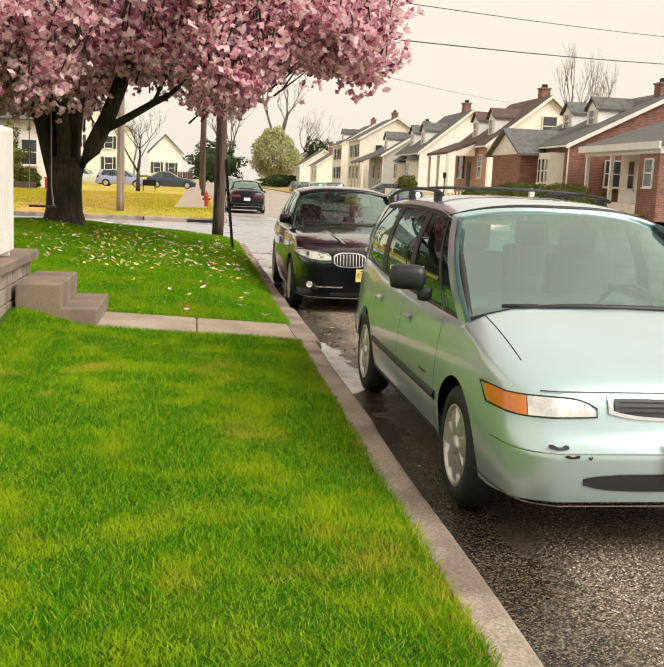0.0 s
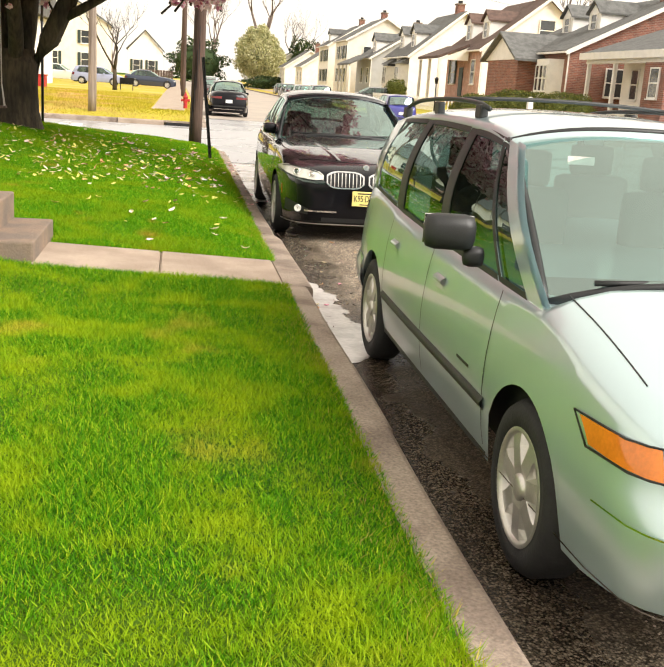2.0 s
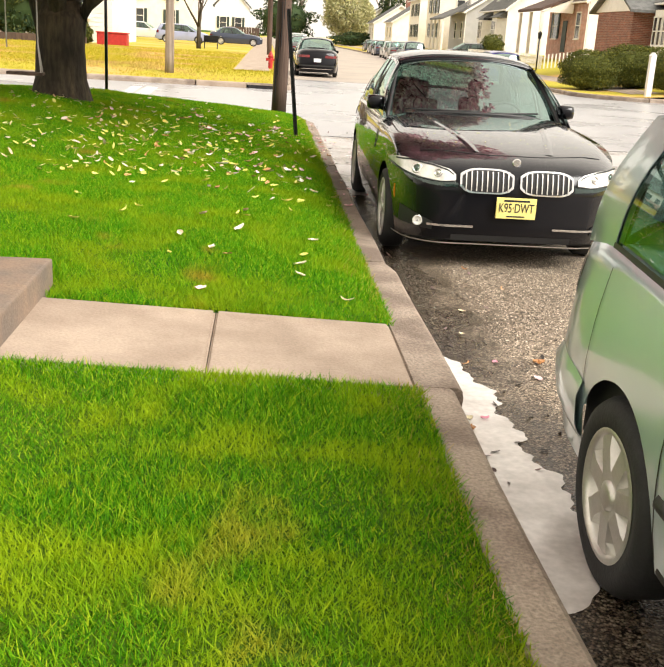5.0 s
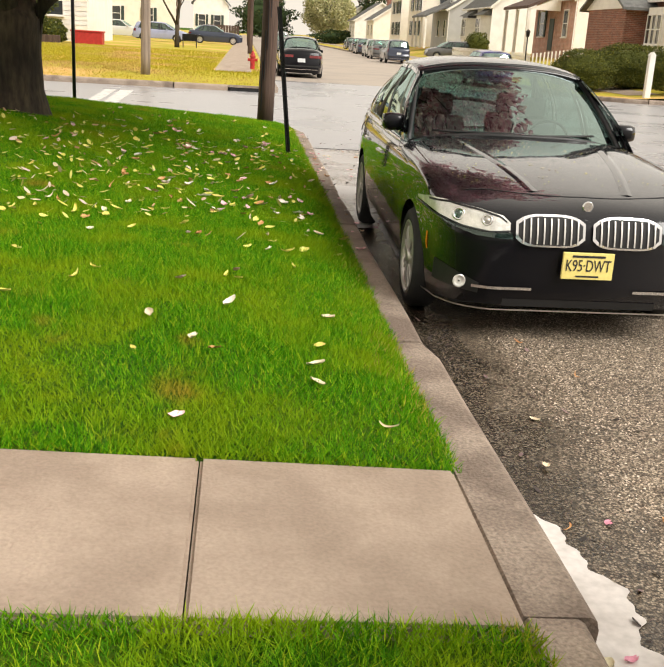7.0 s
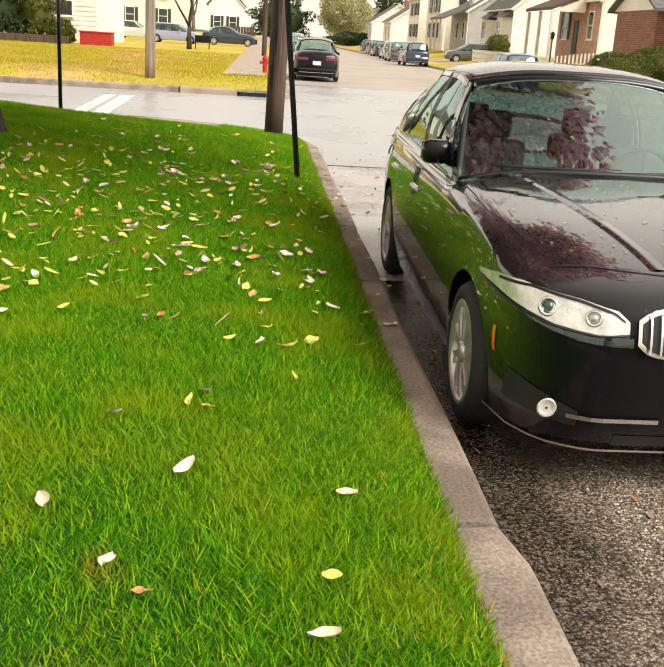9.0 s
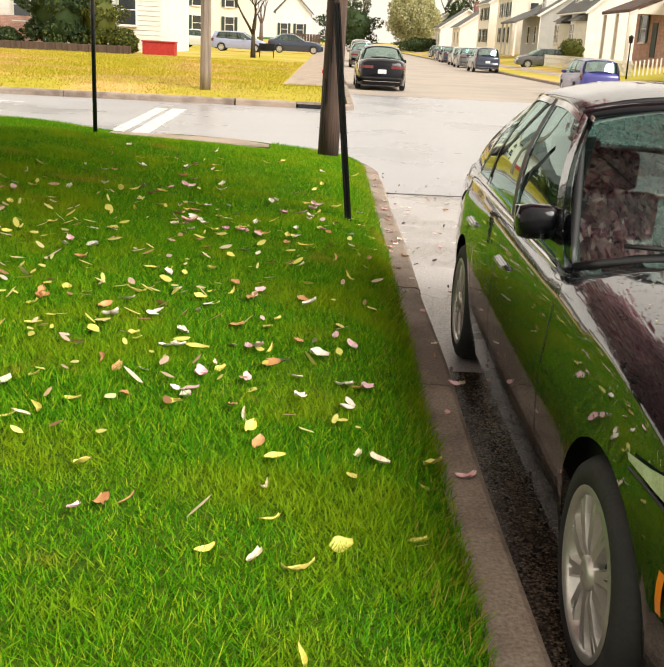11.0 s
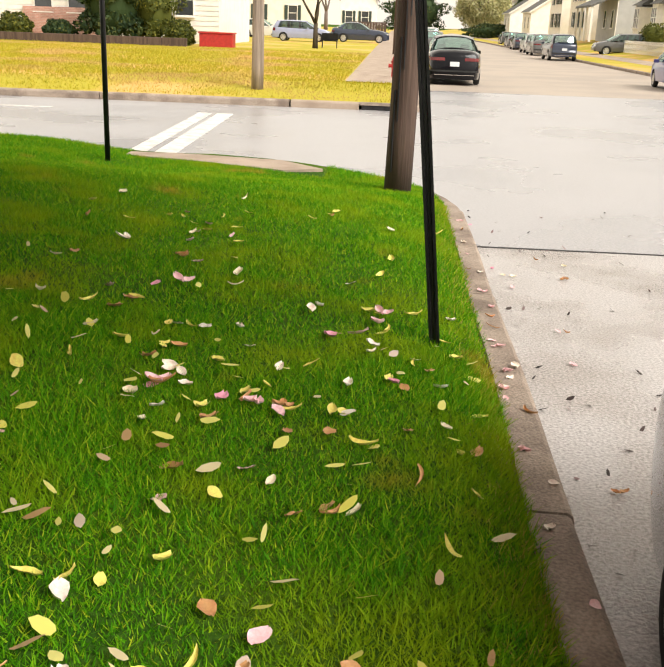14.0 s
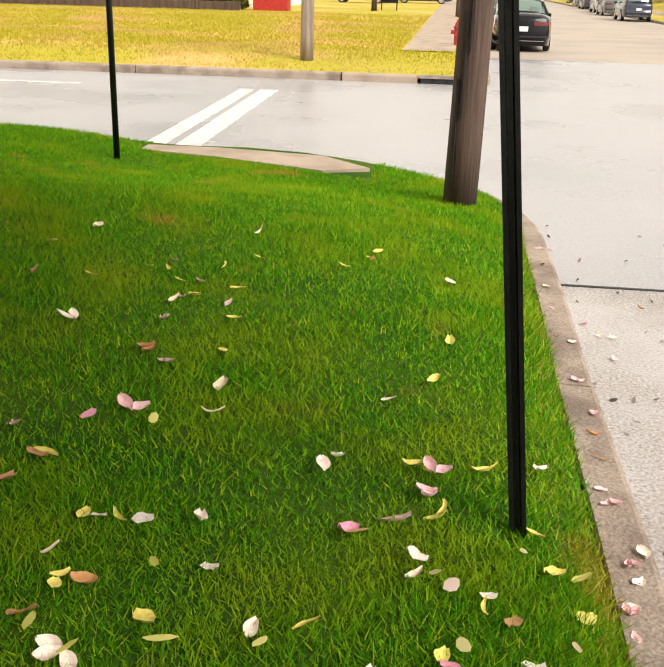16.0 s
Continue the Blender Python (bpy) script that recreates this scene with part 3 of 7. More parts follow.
steps = thing("front_steps", "brown concrete front steps with a stone-clad landing", "steps", kind="structure")
for x0, x1, z in ((-2.42, -2.07, 0.43), (-2.8, -2.39, 0.65)):
    part("step", boxes((x0, x1, 9.3, 10.5, 0.0, z), bevel=0.015), M["step"], steps)
part("landing", boxes((-5.2, -2.78, 8.2, 10.55, 0.78, 0.87), bevel=0.015), M["step"], steps)
part("landing_core", boxes((-5.2, -2.86, 8.3, 10.48, 0.0, 0.78)), M["mortar"], steps)
for r in range(4):
    for c in range(9):
        y = 8.3 + c * 0.245 - (r % 2) * 0.1
        part("stone", boxes((-2.88, -2.84, max(y, 8.3), min(y + 0.225, 10.48), 0.2 + r * 0.145, 0.2 + r * 0.145 + 0.13), bevel=0.01), M["concrete"], steps)
near_house = thing("near_house", "white-sided house beside the front steps", "house")
part("wall", boxes((-14, -5.24, -6, 13.4, 0.1, 5.6)), M["siding_w"], near_house)
for k in range(30):
    part("board", prism([(-5.24, 0.6 + k * 0.16), (-5.22, 0.6 + k * 0.16), (-5.236, 0.76 + k * 0.16), (-5.24, 0.76 + k * 0.16)], "y", -6, 13.42), M["white_paint"], near_house)
part("roof", prism([(-14.5, 5.5), (-4.9, 5.5), (-9.6, 8.6)], "y", -6.5, 13.8), M["shingle_g"], near_house)
railing = thing("picket_railing", "white painted picket fence standing on the front landing", "fence")
for k in range(15):
    y = 8.26 + k * 0.098
    part("picket", prism([(y - 0.046, 0.93), (y + 0.046, 0.93), (y + 0.046, 2.0), (y + 0.02, 2.045), (y - 0.02, 2.045), (y - 0.046, 2.0)], "x", -2.90, -2.876), M["white_paint"], railing)
for z in (1.05, 1.80):
    part("rail", boxes((-2.94, -2.90, 8.22, 9.68, z, z + 0.09)), M["white_paint"], railing)
for y in (8.26, 9.64):
    part("post", boxes((-3.0, -2.91, y - 0.045, y + 0.045, 0.86, 2.0), bevel=0.006), M["white_paint"], railing)

# ---- vehicles ----
def lerp(a, b, t):
    return a + (b - a) * t


def curve(table):
    """A smooth function through (at, value) pairs."""
    xs, vs = [p[0] for p in table], [p[1] for p in table]
    def f(y):
        if y <= xs[0]:
            return vs[0]
        if y >= xs[-1]:
            return vs[-1]
        i = max(k for k in range(len(xs)) if xs[k] <= y)
        i = min(i, len(xs) - 2)
        h = xs[i + 1] - xs[i]
        def slope(k):
            if k == 0 or k == len(xs) - 1:
                j = 0 if k == 0 else len(xs) - 2
                return (vs[j + 1] - vs[j]) / (xs[j + 1] - xs[j])
            s0, s1 = (vs[k] - vs[k - 1]) / (xs[k] - xs[k - 1]), (vs[k + 1] - vs[k]) / (xs[k + 1] - xs[k])
            return 0.0 if s0 * s1 <= 0 else 2 * s0 * s1 / (s0 + s1)
        t = (y - xs[i]) / h
        m0, m1 = slope(i) * h, slope(i + 1) * h
        return (2 * t ** 3 - 3 * t * t + 1) * vs[i] + (t ** 3 - 2 * t * t + t) * m0 + (3 * t * t - 2 * t ** 3) * vs[i + 1] + (t ** 3 - t * t) * m1
    return f


def wheel(car, x, y, r, side, style, w=0.2, spokes=7):
    """Tyre, rim, spokes and hub of one wheel; side is -1 or 1, the way its face looks."""
    face = x
    inn = x - side * w
    bm = bmesh.new()
    rr = r * 0.66 if style == "seven" else r * 0.72
    prof = [(inn, rr), (inn + side * 0.02, r * 0.93), (inn + side * 0.05, r), (face - side * 0.04, r), (face - side * 0.008, r * 0.94), (face + side * 0.004, r * 0.84), (face - side * 0.004, rr * 1.02), (face - side * 0.03, rr), ]
    lathe(bm, prof, n=40)
    bmesh.ops.recalc_face_normals(bm, faces=bm.faces)
    tyre = part("wheel", bm, M["rubber"], car, "black rubber tyre", smooth=True)
    tyre.location = (0, y, r)
    bm = bmesh.new()
    lathe(bm, [(face - side * 0.002, rr * 1.03), (face + side * 0.003, rr * 0.97), (face - side * 0.02, rr * 0.91), (face - side * 0.11, rr * 0.86), (face - side * 0.12, 0.01)], n=40)
    bmesh.ops.recalc_face_normals(bm, faces=bm.faces)
    part("rim", bm, M["alloy"] if style != "steel" else M["plastic"], tyre, smooth=True)
    bm = bmesh.new()
    lathe(bm, [(face - side * 0.1, rr * 0.84), (face - side * 0.095, 0.02)], n=24)
    part("brake", bm, M["dark"], tyre)
    n = spokes
    bm = bmesh.new()
    for k in range(n):
        a = 2 * math.pi * k / n + 0.2
        if style == "seven":
            prongs = ((0, 0.062, 0.05),)
        else:
            prongs = ((-0.10, 0.018, 0.018), (0.10, 0.018, 0.018))
        for off, w0, w1 in prongs:
            pts = []
            for rad, hw, dep in ((0.035, w1 * 0.8, 0.012), (rr * 0.35, w1, 0.004), (rr * 0.7, w0 * 0.75, 0.006), (rr * 0.95, w0, 0.012)):
                aa = a + off * (rad / rr)
                c, s = math.cos(aa), math.sin(aa)
                pts.append((c, s, rad, hw, dep))
            rows = []
            for c, s, rad, hw, dep in pts:
                f0, f1 = face - side * (dep + 0.004), face - side * (dep + 0.035)
                rows.append([(f1, c * rad - s * hw, s * rad + c * hw), (f0, c * rad - s * hw * 0.7, s * rad + c * hw * 0.7), (f0, c * rad + s * hw * 0.7, s * rad - c * hw * 0.7), (f1, c * rad + s * hw, s * rad - c * hw)])
            grid(rows, bm)
    bmesh.ops.recalc_face_normals(bm, faces=bm.faces)
    part("spokes", bm, M["alloy"], tyre, smooth=False)
    bm = bmesh.new()
    lathe(bm, [(face - side * 0.03, 0.055), (face - side * 0.004, 0.05), (face + side * 0.002, 0.035), (face + side * 0.004, 0.004)], n=20)
    bmesh.ops.recalc_face_normals(bm, faces=bm.faces)
    part("hub_cap", bm, M["alloy"], tyre, smooth=True)
    return tyre


def car(name, label, category, place, S):
    """A car from its side line, plan and lamps; the front looks along -y of its own frame."""
    root = thing(name, label, category, place)
    L, W = S["L"], S["W"] / 2
    paint = S["paint"]
    top, sh = curve(S["top"]), curve(S["shoulder"])        # centre line height, shoulder height
    wid = curve(S["plan"])                                   # half width fraction along y
    bul = curve(S["bulge"])                                 # side section: z -> width fraction
    nose = curve(S["nose"])                                  # z -> set-back of the nose
    tail = curve(S["tail"])
    R, arches = S["tyre"], S["axles"]
    zlo = S["sill"]
    c0, c1 = S["cabin"]

    def side_x(y, z):
        return W * wid(y) * bul(z)

    def bend(y, z):
        f = max(0.0, 1 - y / 0.8) ** 1.5
        g = max(0.0, 1 - (L - y) / 0.6) ** 1.5
        return y + f * nose(z) - g * tail(z)

    ys = sorted(set([round(v, 3) for v in np.concatenate([np.linspace(0, 0.5, 12), np.linspace(0.5, L - 0.4, 44), np.linspace(L - 0.4, L, 10)] +
                [np.linspace(a - R * 1.17, a + R * 1.17, 19) for a in arches])]))
    rows = []
    NS = 11
    AR = R * 1.15
    for y in ys:
        low = zlo + S.get("chin", 0.0) * max(0, 1 - y / 0.4) 
        for a in arches:
            if abs(y - a) < AR:
                low = max(low, R + math.sqrt(max(AR * AR - (y - a) ** 2, 0)) - 0.0)
        s = sh(y)
        half = []
        for k in range(NS):
            z = lerp(low, s, k / (NS - 1))
            half.append((side_x(y, z), bend(y, z), z))
        xs = half[-1][0]
        t = top(y) if not (c0 < y < c1) else s
        over = []
        for k in range(1, 8):
            u = k / 7
            x = xs * (1 - u)
            e = 1 - (1 - min(u / 0.35, 1)) ** 2
            z = s + (t - s) * (0.75 * e + 0.25 * u)
            over.append((x, bend(y, z), z))
        right = half + over
        left = [(-x, yy, z) for x, yy, z in right[:-1]][::-1]
        rows.append(right + left)
    bm = grid(rows)
    bm.verts.ensure_lookup_table()
    k = len(rows[0])
    allv = list(bm.verts)
    for ring, flip in ((allv[:k], False), (allv[-k:], True)):
        for i in range(k // 2):
            q = [ring[i], ring[i + 1], ring[k - 2 - i], ring[k - 1 - i]]
            q = list(dict.fromkeys(q))
            if len(q) > 2:
                bm.faces.new(q if flip else q[::-1])
    cut = [f for f in bm.faces if c0 + 0.12 < f.calc_center_median().y < c1 - 0.08 and abs(f.normal.z) > 0.7 and f.calc_center_median().z > sh(f.calc_center_median().y) - 0.03 and abs(f.calc_center_median().x) < W * 0.86]
    bmesh.ops.recalc_face_normals(bm, faces=bm.faces)
    bmesh.ops.delete(bm, geom=cut, context="FACES")
    body = part("body", bm, paint, root, smooth=True)

    # underbody and wheel wells
    part("underbody", boxes((-W * 0.78, W * 0.78, 0.25, L - 0.25, zlo - 0.02, sh(L / 2) - 0.42), (-W * 0.7, W * 0.7, c0, c1 - 0.1, zlo, sh(L / 2) - 0.38)), M["dark"], root)
    for a in arches:
        part("wheel_well", boxes((-W * 0.9, W * 0.9, a - AR * 0.99, a + AR * 0.99, R * 0.9, R + AR * 0.93)), M["dark"], root)
        for sd in (-1, 1):
            wheel(root, sd * (W * S.get("track", 0.985)), a, R, sd, S["rim"], spokes=S.get("spokes", 7))

    # greenhouse
    rail_w, rail_z = curve(S["rail_w"]), curve(S["rail_z"])
    gl = S["glass"]

    def belt_p(y):
        return Vector((side_x(y, sh(y)) - 0.012, y, sh(y) - 0.005))

    def rail_p(y):
        return Vector((rail_w(y) * W, y, rail_z(y)))

    def patch(b0, t0, b1, t1, s0=0.0, s1=1.0, lift=0.0, sd=1, n=6, m=8):
        rws = []
        for i in range(n + 1):
            u = i / n
            pb, pt = belt_p(lerp(b0, b1, u)), rail_p(lerp(t0, t1, u))
            r = []
            for j in range(m + 1):
                s = lerp(s0, s1, j / m)
                p = pb.lerp(pt, s)
                p.x += 0.045 * math.sin(math.pi * s) + lift
                r.append((p.x * sd, p.y, p.z))
            rws.append(r)
        return rws

    def skin(rws, thick=0.0):
        b = grid(rws)
        outward(b, Vector((0, L / 2, 0.9)))
        return b

    for sd in (-1, 1):
        ed = S["pillars"]                                   # (bottom, top, material) strips, panes between
        for i, (b0, t0, b1, t1, mname) in enumerate(ed):
            b = bmesh.new()
            for lft, flip in ((0.0, False), (-0.03, True)):
                grid(patch(b0, t0, b1, t1, 0, 1, lft, sd, n=3), b)
            part("pillar", b, M[mname] if mname != "paint" else paint, root, smooth=True)
        for i in range(len(ed) - 1):
            _, _, b0, t0, _ = ed[i]
            b1, t1 = ed[i + 1][0], ed[i + 1][1]
            for s0, s1 in ((0.0, 0.055), (0.93, 1.0)):
                b = bmesh.new()
                grid(patch(b0, t0, b1, t1, s0, s1, 0.003, sd, m=2), b)
                part("window_trim", b, M[S.get("trim", "plastic")], root, smooth=True)
            b = skin(patch(b0 - 0.005, t0 - 0.005, b1 + 0.005, t1 + 0.005, 0.04, 0.95, -0.006, sd))
            g = part("side_window", b, gl, root, "tinted side window", smooth=True)
            g.visible_shadow = False
    # roof
    h0, h1 = S["roof"]
    rws = []
    for y in np.linspace(h0, h1, 22):
        rp = rail_p(y)
        zt = top(y)
        r = []
        for u in np.linspace(-1, 1, 21):
            z = rp.z + (zt - rp.z) * (1 - abs(u) ** 3.0)
            bow = S.get("bow", 0.10) * u * u
            yy = y + (bow if y < (h0 + h1) / 2 else -bow) * abs((y - (h0 + h1) / 2) / ((h1 - h0) / 2)) ** 3
            r.append((rp.x * 1.02 * u, yy, z))
        rws.append(r)
    b = skin(rws)
    bmesh.ops.solidify(b, geom=list(b.faces), thickness=0.03)
    part("roof", b, paint, root, smooth=True)

    def screen(y0, y1, name_, n=10):
        """Glass between the deck (y0) and the roof (y1)."""
        front = y0 < y1
        sgn = 1 if front else -1
        rws = []
        lo_w, lo_z = side_x(y0, sh(y0)) - 0.07, top(y0)
        hi = rail_p(y1)
        for i in range(n + 1):
            t = i / n
            r = []
            for u in np.linspace(-1, 1, 17):
                a = Vector((lo_w * u, y0 + sgn * S.get("cowl_bow", 0.22) * u * u, lo_z - (lo_z - sh(y0)) * abs(u) ** 3))
                c = Vector((hi.x * 0.985 * u, y1 + sgn * S.get("bow", 0.1) * u * u, hi.z + (top(y1) - hi.z) * (1 - abs(u) ** 3)))
                p = a.lerp(c, t)
                p.z += 0.03 * math.sin(math.pi * t)
                r.append(p)
            rws.append(r)
        return rws
    for nm, (y0, y1) in (("windscreen", S["windscreen"]), ("rear_window", S["rear_window"])):
        rws = screen(y0, y1, nm)
        g = part(nm, skin(rws), S.get("screen_glass", M["glass"]), root, smooth=True)
        g.visible_shadow = False
        b = bmesh.new()
        for sgn, col in ((0, 0), (1, -1)):
            tube(b, [r[col] for r in rws], [0.022] * len(rws), 6)
        tube(b, rws[0], [0.018] * 17, 6)
        tube(b, rws[-1], [0.015] * 17, 6)
        part("screen_seal", b, M["plastic"], root, smooth=True)
    # cabin
    fl = sh(L / 2) - S.get("seat_drop", 0.40)
    b = boxes((-W * 0.8, W * 0.8, c0 + 0.25, c0 + 0.65, fl, sh(c0 + 0.5) + 0.01), bevel=0.05)
    part("dashboard", b, M["plastic"], root)
    sw = bmesh.new()
    tube(sw, [(W * 0.42 + 0.18 * math.cos(t), c0 + 0.75 - 0.06 * math.sin(t), sh(c0) + 0.0 + 0.17 * math.sin(t)) for t in np.linspace(0, 2 * math.pi, 25)], [0.014] * 25, 6)
    part("steering_wheel", sw, M["plastic"], root, smooth=True)
    for row, ysit in enumerate(S["seats"]):
        for sx in (-1, 1):
            xx = sx * W * 0.43
            part("seat", boxes((xx - 0.24, xx + 0.24, ysit, ysit + 0.5, fl, fl + 0.22), bevel=0.06), S["trim_cloth"], root, smooth=True)
            bm2 = boxes((xx - 0.23, xx + 0.23, ysit + 0.5, ysit + 0.62, fl + 0.1, fl + 0.68), bevel=0.05)
            box(bm2, xx - 0.13, xx + 0.13, ysit + 0.55, ysit + 0.64, fl + 0.68, fl + 0.86, bevel=0.035)
            part("backrest", bm2, S["trim_cloth"], root, smooth=True)
    return root, dict(side_x=side_x, bend=bend, top=top, sh=sh, W=W, L=L, rail=rail_p, belt=belt_p, screen=screen)


def outward(b, centre):
    """Turns an open skin to look away from a point."""
    b.normal_update()
    if sum((f.calc_center_median() - centre).dot(f.normal) for f in b.faces) < 0:
        bmesh.ops.reverse_faces(b, faces=list(b.faces))


def side_strip(F, y0, y1, z0, z1, sd, lift=0.006, n=24, m=3, taper=0.0):
    """A thin strip that follows the car's flank."""
    rws = []
    for i in range(n + 1):
        y = lerp(y0, y1, i / n)
        mid, hh = (z0 + z1) / 2, (z1 - z0) / 2
        hh *= 1 - taper * abs(2 * i / n - 1) ** 4
        rws.append([(sd * (F["side_x"](y, z) + lift * (1 if 0 < j < m else 0.1)), F["bend"](y, z), z) for j, z in enumerate(np.linspace(mid - hh, mid + hh, m + 1))])
    b = grid(rws)
    bmesh.ops.recalc_face_normals(b, faces=b.faces)
    return b


def wrap(F, pts, lift=0.004, rear=False):
    """A patch on nose or tail, given as rows of (fraction of width, height)."""
    rws = []
    for row in pts:
        r = []
        for u, z in row:
            r.append(nose_point(F, u, z, lift, rear))
        rws.append(r)
    b = grid(rws)
    bmesh.ops.recalc_face_normals(b, faces=b.faces)
    return b


def top_point(F, x, y, lift=0.0):
    """The point on the bonnet over plan place x, y."""
    s, t = F["sh"](y), F["top"](y)
    u = max(0.0, 1 - abs(x) / F["side_x"](y, s))
    e = 1 - (1 - min(u / 0.35, 1)) ** 2
    z = s + (t - s) * (0.75 * e + 0.25 * u)
    return (x, F["bend"](y, z), z + lift)


def nose_point(F, u, z, lift=0.0, rear=False):
    """The point on the nose at fraction u of the half width and height z."""
    L, x = F["L"], abs(u) * F["W"]
    lo, hi = 0.0, 1.4
    yy = lambda d: L - d if rear else d
    for _ in range(26):
        mid = (lo + hi) / 2
        if F["side_x"](yy(mid), z) < x:
            lo = mid
        else:
            hi = mid
    y = yy(hi)
    sg = 1 if u >= 0 else -1
    return (u * F["W"] + sg * lift * abs(u) ** 2, F["bend"](y, z) + (lift if rear else -lift), z)


def lamp_patch(F, u0, u1, zlo, zhi, n=8, m=5, lift=0.006, rear=False):
    """zlo and zhi are functions of the fraction along from u0 to u1."""
    pts = []
    for i in range(n + 1):
        t = i / n
        u = lerp(u0, u1, t)
        pts.append([(u, lerp(zlo(t), zhi(t), j / m)) for j in range(m + 1)])
    return wrap(F, pts, lift, rear)


def rot_z(m, deg):
    return m @ pose(0, 0, 0, 0, 0, deg)

# ---- the silver minivan ----
VAN = dict(L=4.75, W=1.79, paint=M["silver"], tyre=0.325, axles=(0.93, 3.76), sill=0.27, chin=0.05, rim="seven", spokes=7, track=0.975,
           top=[(0, 0.83), (0.06, 0.885), (0.25, 0.935), (0.6, 1.01), (0.95, 1.085), (1.9, 1.585), (2.3, 1.63), (2.9, 1.645), (3.8, 1.625), (4.35, 1.57), (4.66, 1.08), (4.75, 1.0)],
           shoulder=[(0, 0.78), (0.1, 0.825), (0.3, 0.87), (0.6, 0.925), (1.0, 0.975), (2.0, 0.985), (3.2, 1.01), (4.2, 1.05), (4.75, 0.98)],
           plan=[(0, 0.74), (0.04, 0.84), (0.10, 0.905), (0.22, 0.955), (0.5, 0.985), (0.9, 1.0), (2.4, 1.0), (3.8, 0.985), (4.3, 0.95), (4.6, 0.89), (4.72, 0.82), (4.75, 0.76)],
           bulge=[(0.1, 0.93), (0.27, 0.955), (0.45, 0.99), (0.62, 1.0), (0.8, 0.985), (0.95, 0.955), (1.1, 0.92)],
           nose=[(0.1, 0.08), (0.27, 0.03), (0.40, 0.0), (0.56, 0.0), (0.60, 0.045), (0.75, 0.09), (0.88, 0.17), (1.0, 0.3)],
           tail=[(0.1, 0.08), (0.3, 0.02), (0.45, 0.0), (0.55, 0.0), (0.60, 0.05), (0.9, 0.08), (1.1, 0.12)],
           cabin=(0.95, 4.6), roof=(1.86, 4.4), windscreen=(0.95, 1.92), rear_window=(4.62, 4.36),
           rail_w=[(1.0, 0.80), (1.9, 0.755), (3.0, 0.765), (4.0, 0.74), (4.4, 0.72)], rail_z=[(1.85, 1.50), (2.3, 1.55), (3.0, 1.565), (3.9, 1.54), (4.4, 1.49)],
           pillars=[(0.95, 1.86, 1.12, 1.98, "paint"), (1.42, 2.02, 1.46, 2.05, "plastic"), (2.28, 2.42, 2.42, 2.52, "plastic"), (3.28, 3.24, 3.44, 3.36, "plastic"), (4.22, 4.02, 4.62, 4.36, "paint")],
           glass=M["glass_dark"], seats=(1.95, 2.9), trim_cloth=M["cloth"], bow=0.10, cowl_bow=0.16)
van, VF = car("minivan", "silver-green minivan with roof rails and scuffed bumper parked at the kerb", "minivan", pose(1.085, 4.19, 0), VAN)

